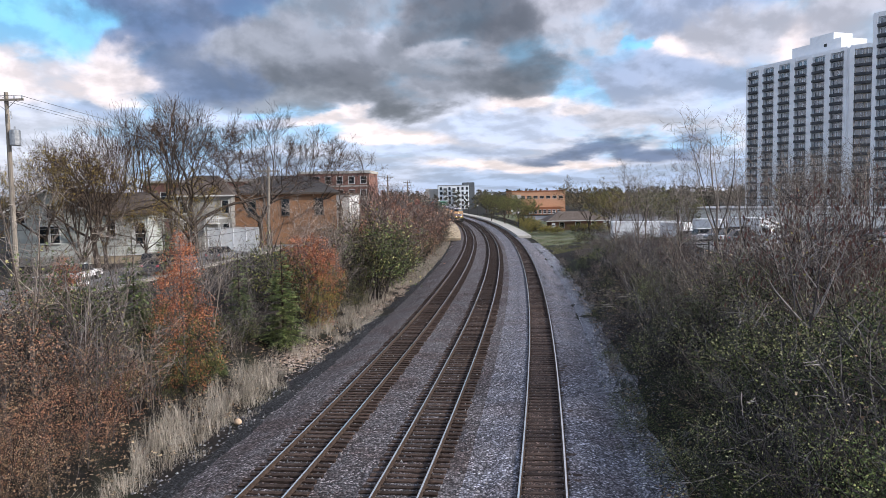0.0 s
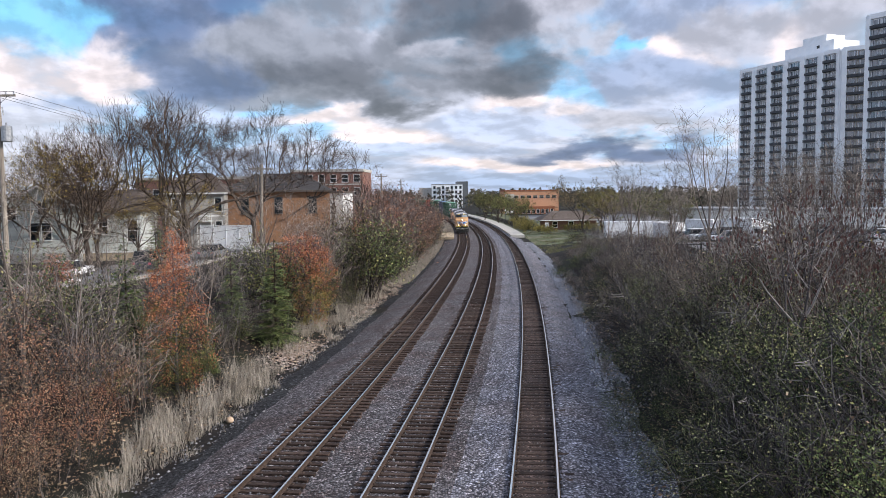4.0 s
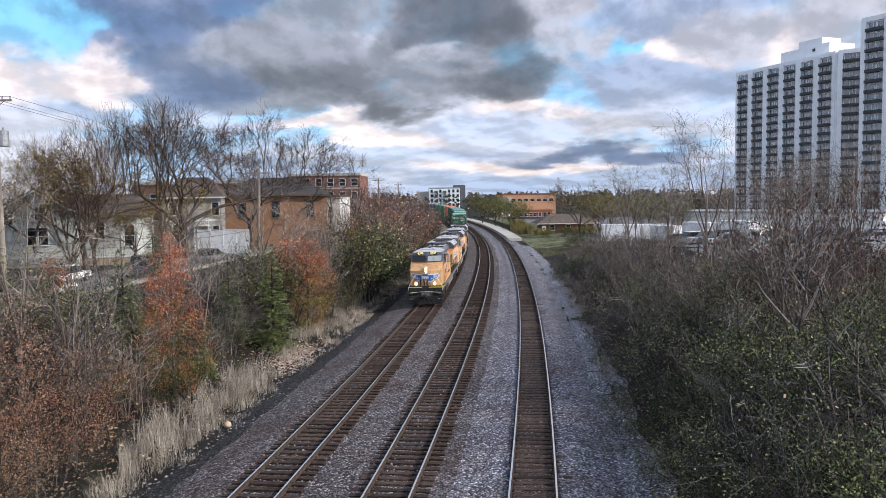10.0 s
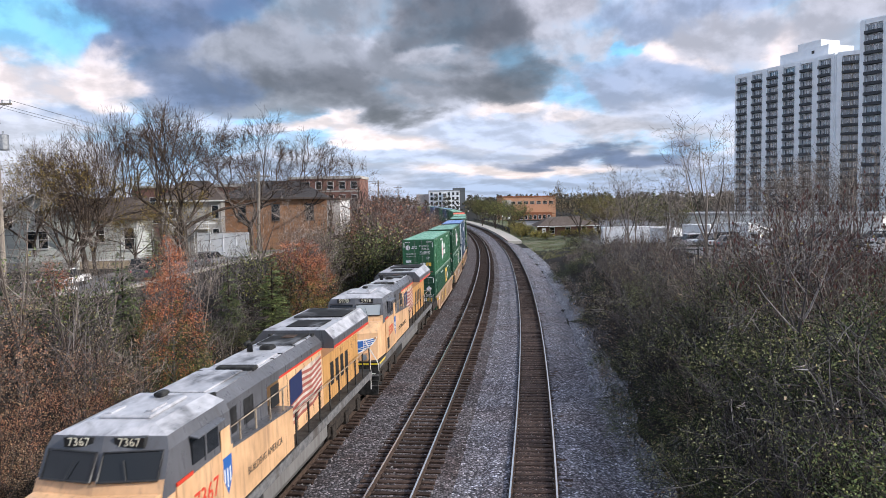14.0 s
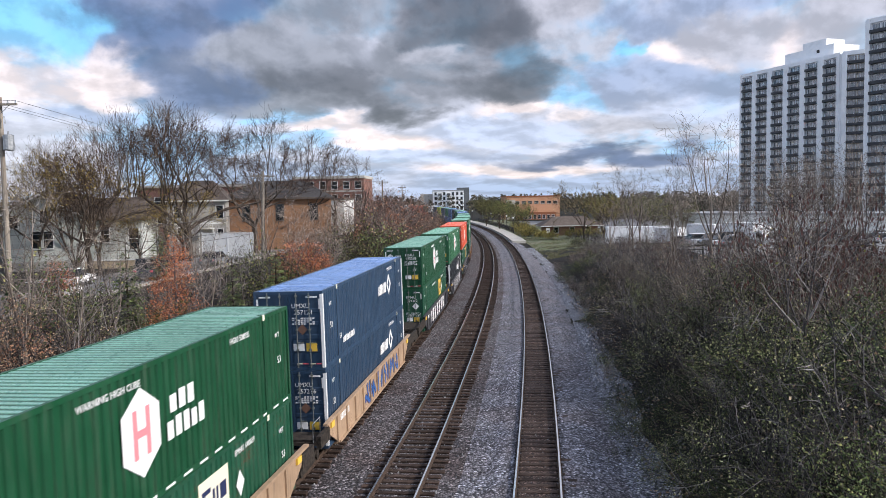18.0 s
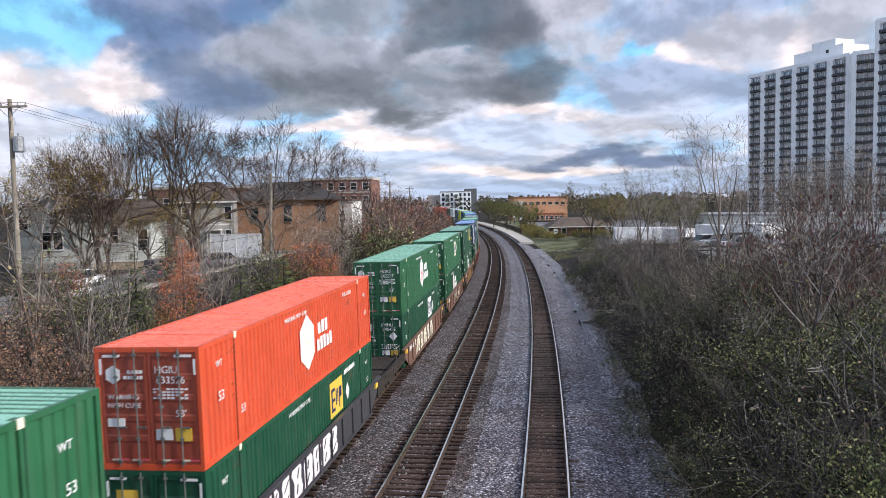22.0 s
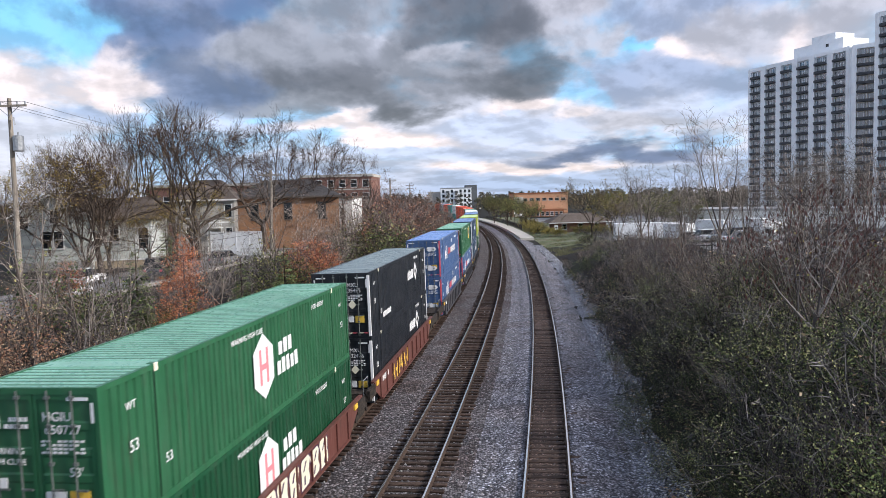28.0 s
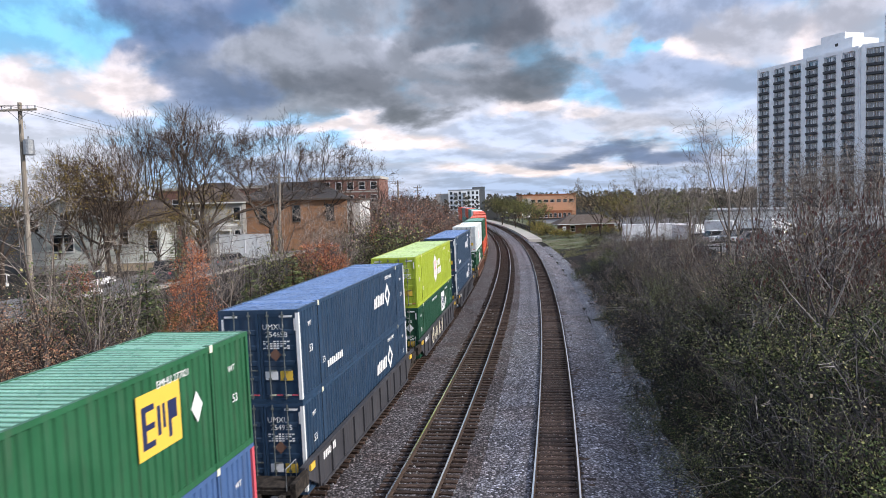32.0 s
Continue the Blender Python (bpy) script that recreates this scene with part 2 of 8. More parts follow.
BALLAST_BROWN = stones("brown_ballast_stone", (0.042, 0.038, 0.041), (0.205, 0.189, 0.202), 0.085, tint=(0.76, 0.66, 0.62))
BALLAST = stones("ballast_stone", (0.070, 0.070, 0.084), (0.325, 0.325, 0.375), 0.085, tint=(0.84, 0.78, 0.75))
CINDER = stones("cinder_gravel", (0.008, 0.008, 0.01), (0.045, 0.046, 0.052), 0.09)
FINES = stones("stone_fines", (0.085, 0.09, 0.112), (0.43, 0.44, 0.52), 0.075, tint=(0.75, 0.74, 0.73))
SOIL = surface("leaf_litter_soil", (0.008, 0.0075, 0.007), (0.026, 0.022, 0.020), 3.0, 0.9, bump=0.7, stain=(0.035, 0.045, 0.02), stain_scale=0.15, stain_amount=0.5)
LAWN = surface("lawn_grass", (0.075, 0.092, 0.045), (0.135, 0.15, 0.08), 4.0, 0.9, bump=0.6, stain=(0.23, 0.215, 0.18), stain_scale=0.35, stain_amount=0.9)
ASPHALT = surface("asphalt", (0.17, 0.17, 0.175), (0.25, 0.25, 0.255), 20.0, 0.85, bump=0.3, stain=(0.07, 0.07, 0.07), stain_scale=0.2)
CONCRETE = surface("platform_concrete", (0.42, 0.40, 0.36), (0.55, 0.52, 0.47), 3.0, 0.8, bump=0.2, stain=(0.33, 0.31, 0.28), stain_scale=0.5)
PAVER = surface("buff_pavers", (0.42, 0.33, 0.22), (0.52, 0.42, 0.29), 5.0, 0.8, bump=0.3, stain=(0.33, 0.27, 0.2))
TIE = surface("creosoted_wood", (0.020, 0.013, 0.011), (0.082, 0.055, 0.044), 5.0, 0.85, bump=0.6, vary=0.35, grain=(1, 7, 4), stain=(0.12, 0.10, 0.085), stain_scale=1.5, stain_amount=0.3)
RAIL_SIDE = surface("rusty_rail", (0.05, 0.034, 0.027), (0.105, 0.075, 0.058), 8.0, 0.8, metal=0.3, bump=0.3)
RAIL_TOP = plain("polished_rail", (0.72, 0.70, 0.67), 0.22, 1.0)
BARK = surface("grey_bark", (0.034, 0.026, 0.021), (0.10, 0.078, 0.062), 9.0, 0.9, bump=0.7, grain=(1, 1, 0.3))
TWIG = leafy("grey_twig", (0.018, 0.016, 0.017), (0.11, 0.10, 0.10), (0.36, 0.33, 0.32), 0.85)
TWIG_PALE = leafy("pale_grey_twig", (0.048, 0.039, 0.034), (0.20, 0.165, 0.14), (0.46, 0.40, 0.35), 0.85)
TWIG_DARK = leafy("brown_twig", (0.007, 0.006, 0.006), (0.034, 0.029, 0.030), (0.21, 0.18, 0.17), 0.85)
TWIG_TREE = leafy("dark_tree_twig", (0.017, 0.012, 0.009), (0.064, 0.044, 0.033), (0.18, 0.125, 0.088), 0.85)
FAR_LEAF = leafy("far_wood_leaves", (0.035, 0.042, 0.032), (0.085, 0.08, 0.062), (0.17, 0.135, 0.10))
LEAF_TAN = leafy("pale_tan_leaves", (0.17, 0.13, 0.065), (0.42, 0.34, 0.18), (0.62, 0.52, 0.30), thin=0.35)
TWIG_RED = leafy("red_twig", (0.05, 0.03, 0.026), (0.125, 0.072, 0.058), (0.25, 0.17, 0.14), 0.85)
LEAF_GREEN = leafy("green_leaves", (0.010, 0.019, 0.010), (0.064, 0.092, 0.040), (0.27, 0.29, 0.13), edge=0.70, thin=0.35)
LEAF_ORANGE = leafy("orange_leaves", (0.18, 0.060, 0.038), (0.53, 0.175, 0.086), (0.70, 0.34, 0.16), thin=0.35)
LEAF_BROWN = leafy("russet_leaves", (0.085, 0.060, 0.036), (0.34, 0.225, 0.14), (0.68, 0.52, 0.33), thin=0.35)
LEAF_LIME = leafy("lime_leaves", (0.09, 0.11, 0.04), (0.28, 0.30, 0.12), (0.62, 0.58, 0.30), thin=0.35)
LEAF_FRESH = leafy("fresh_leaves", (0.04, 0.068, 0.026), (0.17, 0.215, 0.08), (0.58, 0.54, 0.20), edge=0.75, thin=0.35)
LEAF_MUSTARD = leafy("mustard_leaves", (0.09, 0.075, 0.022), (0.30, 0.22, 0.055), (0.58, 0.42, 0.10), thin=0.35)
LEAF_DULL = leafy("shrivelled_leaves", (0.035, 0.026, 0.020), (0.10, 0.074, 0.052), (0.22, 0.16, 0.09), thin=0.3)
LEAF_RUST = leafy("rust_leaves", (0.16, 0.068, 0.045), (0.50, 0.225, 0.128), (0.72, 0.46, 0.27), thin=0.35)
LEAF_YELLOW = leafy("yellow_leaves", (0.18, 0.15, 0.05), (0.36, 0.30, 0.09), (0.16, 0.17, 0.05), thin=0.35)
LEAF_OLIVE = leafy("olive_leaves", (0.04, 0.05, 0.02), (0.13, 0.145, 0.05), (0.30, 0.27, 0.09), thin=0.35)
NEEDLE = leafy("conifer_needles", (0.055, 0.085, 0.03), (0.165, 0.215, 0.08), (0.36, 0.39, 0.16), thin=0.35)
SUMAC = leafy("dark_red_seed_heads", (0.085, 0.038, 0.033), (0.165, 0.082, 0.069), (0.13, 0.08, 0.068))
STRAW = leafy("dry_grass", (0.24, 0.205, 0.165), (0.44, 0.39, 0.325), (0.62, 0.56, 0.48))
WOOD_POLE = surface("weathered_pole_wood", (0.20, 0.17, 0.14), (0.33, 0.29, 0.24), 7.0, 0.9, bump=0.5, grain=(1, 1, 0.15))
BLACK = surface("black_paint", (0.012, 0.012, 0.013), (0.03, 0.03, 0.03), 6.0, 0.5, bump=0.05)
WHITE = surface("white_paint", (0.72, 0.72, 0.70), (0.82, 0.82, 0.80), 3.0, 0.55, bump=0.05, stain=(0.55, 0.54, 0.52), stain_scale=0.8, stain_amount=0.3)
STEEL = surface("grey_galvanised", (0.30, 0.31, 0.32), (0.45, 0.46, 0.47), 8.0, 0.45, metal=0.7, bump=0.05)
GLASS_DARK = plain("dark_window_glass", (0.012, 0.015, 0.018), 0.06)
# Pale base colour stands in for sky reflected in the windscreen.
WINDSCREEN_SKY = plain("windscreen_painted_sky", (0.30, 0.33, 0.33), 0.05)
WINDSCREEN_SKY.node_tree.nodes["Principled BSDF"].inputs["IOR"].default_value = 2.6
TOWER_GLASS = plain("coated_tower_glass", (0.05, 0.07, 0.10), 0.06)
TOWER_GLASS.node_tree.nodes["Principled BSDF"].inputs["IOR"].default_value = 2.3
GLASS_PALE = plain("curtained_glass", (0.30, 0.33, 0.36), 0.1)


# ---- mesh helpers ----
class Build:
    """Gathers vertices and faces of one part."""

    def __init__(self):
        self.v, self.f, self.smooth = [], [], False

    def box(self, x0, x1, y0, y1, z0, z1):
        k = len(self.v)
        self.v += [(x0, y0, z0), (x1, y0, z0), (x1, y1, z0), (x0, y1, z0), (x0, y0, z1), (x1, y0, z1), (x1, y1, z1), (x0, y1, z1)]
        self.f += [tuple(k + i for i in q) for q in ((3, 2, 1, 0), (4, 5, 6, 7), (0, 1, 5, 4), (1, 2, 6, 5), (2, 3, 7, 6), (3, 0, 4, 7))]
        return self

    def cbox(self, x0, x1, y0, y1, z0, z1, c):
        """A box with chamfered edges along all sides."""
        k = len(self.v)
        for z, i in ((z0, c), (z0 + c, 0), (z1 - c, 0), (z1, c)):
            a0, a1, b0, b1 = x0 + i, x1 - i, y0 + i, y1 - i
            self.v += [(a0 + c, b0, z), (a1 - c, b0, z), (a1, b0 + c, z), (a1, b1 - c, z), (a1 - c, b1, z), (a0 + c, b1, z), (a0, b1 - c, z), (a0, b0 + c, z)]
        for r in range(3):
            for i in range(8):
                j = (i + 1) % 8
                self.f.append((k + r * 8 + i, k + r * 8 + j, k + r * 8 + 8 + j, k + r * 8 + 8 + i))
        self.f += [tuple(k + i for i in range(7, -1, -1)), tuple(k + 24 + i for i in range(8))]
        return self

    def prism(self, outline, a, b, axis="y"):
        """An outline, counter-clockwise, pushed from a to b along an axis."""
        k, m = len(self.v), len(outline)
        for t in (a, b):
            for p, q in outline:
                self.v.append({"y": (p, t, q), "x": (t, p, q), "z": (p, q, t)}[axis])
        for i in range(m):
            j = (i + 1) % m
            self.f.append((k + i, k + j, k + m + j, k + m + i))
        self.f += [tuple(k + m - 1 - i for i in range(m)), tuple(k + m + i for i in range(m))]
        return self

    def quad(self, a, b, c, d):
        k = len(self.v)
        self.v += [tuple(a), tuple(b), tuple(c), tuple(d)]
        self.f.append((k, k + 1, k + 2, k + 3))
        return self

    def poly(self, pts):
        k = len(self.v)
        self.v += [tuple(p) for p in pts]
        self.f.append(tuple(range(k, k + len(pts))))
        return self

    def tube(self, pts, radii, sides=5, cap=True):
        """A round bar along points; radii one number or one a point."""
        k = len(self.v)
        pts = [Vector(p) for p in pts]
        if not isinstance(radii, (list, tuple)):
            radii = [radii] * len(pts)
        for i, p in enumerate(pts):
            d = (pts[min(i + 1, len(pts) - 1)] - pts[max(i - 1, 0)]).normalized()
            u = d.cross(Vector((0, 0, 1)) if abs(d.z) < 0.9 else Vector((1, 0, 0))).normalized()
            w = d.cross(u)
            for j in range(sides):
                a = 2 * math.pi * j / sides
                self.v.append(tuple(p + (u * math.cos(a) + w * math.sin(a)) * radii[i]))
        for i in range(len(pts) - 1):
            for j in range(sides):
                q = (j + 1) % sides
                self.f.append((k + i * sides + j, k + i * sides + q, k + (i + 1) * sides + q, k + (i + 1) * sides + j))
        if cap:
            e = k + (len(pts) - 1) * sides
            self.f += [tuple(k + sides - 1 - j for j in range(sides)), tuple(e + j for j in range(sides))]
        return self

    def disc(self, centre, r, half, axis="x", sides=20):
        c = Vector(centre)
        d = Vector({"x": (half, 0, 0), "y": (0, half, 0), "z": (0, 0, half)}[axis])
        return self.tube([c - d, c + d], r, sides)

    def mesh(self, name, material):
        me = bpy.data.meshes.new(name)
        me.from_pydata(self.v, [], self.f)
        me.validate()
        me.update()
        if material:
            me.materials.append(material)
        if self.smooth:
            me.polygons.foreach_set("use_smooth", [True] * len(me.polygons))
        return me


def part(name, b, material, parent, label=""):
    """Links a Build (or a mesh) as one mesh object under a thing or part."""
    ob = new(name, b.mesh(name, material) if isinstance(b, Build) else b)
    ob.parent = parent
    return tagged(ob, label) if label else ob


def thing(name, label, category, group="", kind="", at=None):
    """An empty at the base of a thing, which carries its parts."""
    ob = new(name)
    ob.empty_display_size = 0.2
    if at is not None:
        ob.matrix_world = at
    return tagged(ob, label, category, group, kind)


def solid(name, b, material, label, category, group="", kind="", at=None):
    """A thing of a single mesh."""
    ob = new(name, b.mesh(name, material) if isinstance(b, Build) else b)
    if at is not None:
        ob.matrix_world = at
    return tagged(ob, label, category, group, kind)


TEXTS = {}


def lettering(text, size, material, parent, m, depth=0.004, align="CENTER", name="lettering"):
    """Raised letters in the built-in font, in the xy plane of m."""
    key = (text, size, material.name, align)
    if key not in TEXTS:
        cu = bpy.data.curves.new("letters", "FONT")
        cu.body, cu.size, cu.align_x, cu.align_y, cu.extrude, cu.resolution_u = text, size, align, "CENTER", depth, 2
        ob = new("letters", cu)
        bpy.context.view_layer.update()
        me = bpy.data.meshes.new_from_object(ob.evaluated_get(bpy.context.evaluated_depsgraph_get()))
        bpy.data.objects.remove(ob)
        me.materials.clear()
        me.materials.append(material)
        TEXTS[key] = me
    ob = new(name, TEXTS[key])
    ob.parent = parent
    ob.matrix_basis = m
    return ob


# ---- the line of the tracks ----
# s runs along the westernmost track from under the bridge; heading h is to the right of straight ahead
BENDS = [-0.00198, -0.00083, -0.00081, -0.00069, -0.00091, -0.00065, -0.0008, -0.00076, -0.00065, -0.00074, -0.00075, -0.00075]
S_LINE = np.arange(-420.0, 1151.0, 1.0)
BANK = 0.0158
MID, EAST = 4.24, 8.87


def lay_line():
    k = np.interp(S_LINE, np.arange(12) * 36.0, BENDS)
    k[S_LINE < 0] = 0
    h = np.cumsum(k)
    h += 0.1803 - np.interp(0, S_LINE, h)
    x, y = np.cumsum(np.sin(h)), np.cumsum(np.cos(h))
    return x - np.interp(0, S_LINE, x) - 9.665, y - np.interp(0, S_LINE, y), h


LX, LY, LH = lay_line()


def on_line(s, d=0.0):
    """Place and heading at s, d metres to the right of the line."""
    h = float(np.interp(s, S_LINE, LH))
    return float(np.interp(s, S_LINE, LX)) + math.cos(h) * d, float(np.interp(s, S_LINE, LY)) - math.sin(h) * d, h


def line_of(x, y):
    """s and d of a place."""
    i = int(np.argmin((LX - x) ** 2 + (LY - y) ** 2))
    return float(S_LINE[i]), float((x - LX[i]) * math.cos(LH[i]) - (y - LY[i]) * math.sin(LH[i]))


def smooth(a, b, v):
    t = min(max((v - a) / (b - a), 0), 1)
    return t * t * (3 - 2 * t)


PROFILE_D = [-40, -17, -12.5, -9, -5.6, -4.4, -2.9, -1.9, 10.9, 12.2, 13.4, 16.5, 20.5, 24.5, 60]
PROFILE_Z = [3.0, 3.0, 1.4, -0.1, -0.75, -0.8, -0.62, -0.26, -0.26, -0.5, -0.4, 1.1, 2.5, 3.1, 3.2]


def ground_z(s, d):
    z = float(np.interp(d, PROFILE_D, PROFILE_Z))
    if d > 12.2:
        z = -0.4 + (z + 0.4) * (1 - 0.88 * smooth(88, 140, s))
    elif d < -4.4:
        z = -0.75 + (z + 0.75) * (1 - 0.5 * smooth(150, 300, s))
    return z


def ground_at(x, y):
    return ground_z(*line_of(x, y))


# ---- ground, tracks and platforms ----
def sheet(name, s_list, d_list, height, material, rough=0.0, freq=0.8):
    """A sheet laid along the line: s by d, at a height, with small unevenness."""
    v, f = [], []
    end_h = on_line(520)[2]
    for s in s_list:
        for d in d_list:
            x, y, h = on_line(min(s, 520), d)
            if s > 520:
                x, y = x + math.sin(end_h) * (s - 520), y + math.cos(end_h) * (s - 520)
            z = height(s, d)
            if rough:
                z += rough * noise.noise((x * freq, y * freq, 3.1))
            v.append((x, y, z))
    w = len(d_list)
    for i in range(len(s_list) - 1):
        for j in range(w - 1):
            f.append((i * w + j, i * w + j + 1, (i + 1) * w + j + 1, (i + 1) * w + j))
    me = bpy.data.meshes.new(name)
    me.from_pydata(v, [], f)
    me.materials.append(material)
    me.polygons.foreach_set("use_smooth", [True] * len(f))
    return me


def steps(*spans):
    out = []
    for a, b, st in spans:
        out += list(np.arange(a, b, st))
    return [float(v) for v in out]


def build_ground():
    def under(s, d):
        z = ground_z(s, d)
        return z - 0.28 if -2.6 < d < 12 else z - 0.05
    ss = steps((-80, 0, 8), (0, 180, 2.5), (180, 520, 10), (520, 900, 60), (900, 4200, 300))
    dd = [-1150, -700, -400, -250, -160, -100, -70, -50] + steps((-40, -20, 4), (-20, -2, 0.9), (-2, 12, 3.5), (12, 26, 1.0), (26, 60, 5)) + [60, 75, 100, 140, 200, 300, 500, 800, 1300, 2000]
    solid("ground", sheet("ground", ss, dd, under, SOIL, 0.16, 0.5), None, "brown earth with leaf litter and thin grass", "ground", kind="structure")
    bed = lambda s, d: float(np.interp(d, [-4.4, -3.7, -1.75, 10.7, 12.0, 13.3], [-1.0, -0.70, -0.235, -0.235, -0.5, -0.62]))
    flat_bed = bed

    def bed_east(s, d):
        """Stone heaped over the tie ends of the eastern track."""
        off = abs(d - EAST)
        return flat_bed(s, d) + (0.085 if 0.82 < off < 1.75 else 0.0)
    ss = steps((-30, 110, 0.7), (110, 520, 4))
    solid("ballast_bed_1", sheet("ballast_bed_1", ss, [-4.4, -4.0, -3.7, -3.3, -2.9, -2.6, -2.3, -2.0, -1.75] + steps((-1.4, 6.2, 0.42)) + [6.2], bed, BALLAST_BROWN, 0.04, 2.3),
          None, "brown-grey crushed stone ballast under two tracks", "ballast", kind="structure")
    solid("ballast_bed_2", sheet("ballast_bed_2", ss, [6.2, 6.6, 6.9, 7.1, 7.3, 7.6, 7.85, 8.03, 8.07, 8.4, 8.87, 9.3, 9.67, 9.71, 9.9, 10.2, 10.5, 10.7, 11.1, 11.5, 12.0, 12.6, 13.3], bed_east, BALLAST, 0.04, 2.3),
          None, "blue-grey crushed stone ballast under the eastern track", "ballast", kind="structure")
    solid("cinder_strip", sheet("cinder_strip", steps((-30, 140, 1.5)), [-5.5, -5.1, -4.8, -4.5, -4.2, -3.9, -3.6, -3.3, -3.0], lambda s, d: float(np.interp(d, [-5.5, -4.7, -3.8, -3.0], [-1.02, -0.78, -0.70, -0.86])), CINDER, 0.2, 0.9),
          None, "black cinder path beside the ballast", "path", kind="structure")
    solid("gravel_verge", sheet("gravel_verge", steps((-30, 150, 1.5)), [11.6, 12.0, 12.5, 13.0, 13.5, 14.2, 15.0], lambda s, d: float(np.interp(d, [11.6, 12.0, 13.4, 15.0], [-0.75, -0.46, -0.36, -0.05 - 1.2 * smooth(85, 135, s)])), FINES, 0.1, 1.0),
          None, "grey gravel verge at the foot of the bank", "gravel", kind="structure")


def rail_mesh(offset, s_list, z):
    """One rail, foot, web and head, and its bright running surface."""
    outline = [(-0.07, -0.17), (0.07, -0.17), (0.07, -0.155), (0.015, -0.13), (0.015, -0.05), (0.037, -0.035), (0.037, -0.004), (0.03, 0.0), (-0.03, 0.0), (-0.037, -0.004), (-0.037, -0.035), (-0.015, -0.05), (-0.015, -0.13), (-0.07, -0.155)]
    body, head = Build(), Build()
    for b, shape, dz in ((body, outline, 0.0), (head, [(-0.03, 0.0), (0.03, 0.0), (0.03, 0.002), (-0.03, 0.002)], 0.001)):
        m = len(shape)
        for s in s_list:
            for p, q in shape:
                x, y, _ = on_line(s, offset + p)
                b.v.append((x, y, z + q + dz))
        for i in range(len(s_list) - 1):
            for j in range(m):
                k = (j + 1) % m
                b.f.append((i * m + j, i * m + k, (i + 1) * m + k, (i + 1) * m + j))
    return body, head


def build_tracks():
    tie = Build().cbox(-1.3, 1.3, -0.115, 0.115, -0.35, -0.165, 0.012).mesh("tie", TIE)
    plate = Build()
    for x in (-0.7525, 0.7525):
        plate.box(x - 0.17, x + 0.17, -0.09, 0.09, -0.165, -0.155)
        for q in (-0.1, 0.1):
            plate.box(x + q - 0.012, x + q + 0.012, -0.05, -0.025, -0.155, -0.125).box(x + q - 0.012, x + q + 0.012, 0.025, 0.05, -0.155, -0.125)
    rnd = random.Random(5)
    ss = steps((-30, 520, 3))
    for name, d, label, sunk in (("track_1", 0.0, "railway track on proud dark ties, outermost beside the cinder path", 0.0), ("track_2", MID, "middle railway track on dark wooden ties", 0.01), ("track_3", EAST, "railway track with ties sunk in brown grit", 0.012)):
        tr = thing(name, label, "railway track", kind="structure")
        for side in (-1, 1):
            body, head = rail_mesh(d + side * 0.7525, ss, side * 0.7525 * BANK)
            r = part("rail", body, RAIL_SIDE, tr, "rust-brown steel rail")
            part("railhead", head, RAIL_TOP, r, "polished running surface")
        far, plates = Build(), Build()
        s, count = 10.0, 0
        while s < 330:
            x, y, h = on_line(s, d + rnd.uniform(-0.05, 0.05))
            m = Matrix.Translation((x, y, -sunk + rnd.uniform(-0.012, 0.012))) @ Matrix.Rotation(-h + rnd.uniform(-0.012, 0.012), 4, "Z") @ Matrix.Rotation(-BANK, 4, "Y")
            if count < 110:
                ob = part("tie", tie, None, tr)
                ob.matrix_basis = m
            else:
                k = len(far.v)
                for a, b in ((-1.3, -0.115), (1.3, -0.115), (1.3, 0.115), (-1.3, 0.115)):
                    far.v += [tuple(m @ Vector((a, b, -0.3))), tuple(m @ Vector((a, b, -0.165)))]
                far.f += [(k + 1, k + 3, k + 5, k + 7)] + [(k + 2 * i, k + (2 * i + 2) % 8, k + (2 * i + 3) % 8, k + 2 * i + 1) for i in range(4)]
            if s < 75:
                k = len(plates.v)
                plates.v += [tuple(m @ Vector(p)) for p in plate.v]
                plates.f += [tuple(k + i for i in q) for q in plate.f]
            s += 0.51 + rnd.uniform(-0.03, 0.03)
            count += 1
        tagged(part("far_ties", far, TIE, tr), kind="stuff")
        tagged(part("tie_plates", plates, RAIL_SIDE, tr, "rusty tie plates and spikes"), kind="stuff")
    # grit that fills the eastern track between its rails
    grit = stones("brown_grit", (0.042, 0.029, 0.025), (0.15, 0.105, 0.09), 0.06)
    solid("track_grit", sheet("track_grit", steps((-30, 340, 1.2)), [EAST - 0.64, EAST - 0.3, EAST, EAST + 0.3, EAST + 0.64], lambda s, d: -0.2, grit, 0.035, 1.6), None, "brown grit between the rails of the eastern track", "grit", kind="structure")


def build_platforms():
    east = Build()
    ss = steps((164, 420, 4))
    for k, s in enumerate(ss):
        for d, z in ((10.35, -0.4), (10.35, 0.2), (13.3, 0.2), (13.3, -0.4)):
            x, y, _ = on_line(s, d - 0.0 * k)
            east.v.append((x, y, z))
    for i in range(len(ss) - 1):
        for j in range(3):
            east.f.append((i * 4 + j, i * 4 + j + 1, i * 4 + j + 5, i * 4 + j + 4))
    east.f.append((3, 2, 1, 0))
    solid("platform_1", east, CONCRETE, "pale concrete station platform beside the eastern track", "platform", kind="structure")
    west = Build()
    ss = steps((160, 420, 4))
    for s in ss:
        for d, z in ((-2.0, -0.4), (-2.0, 0.1), (-5.6, 0.1), (-5.6, -0.4)):
            x, y, _ = on_line(s, d)
            west.v.append((x, y, z))
    for i in range(len(ss) - 1):
        for j in range(3):
            west.f.append((i * 4 + j, i * 4 + j + 4, i * 4 + j + 5, i * 4 + j + 1))
    west.f.append((0, 1, 2, 3))
    solid("platform_2", west, PAVER, "buff paved platform beside the western track", "platform", kind="structure")


build_ground()
build_tracks()
build_platforms()


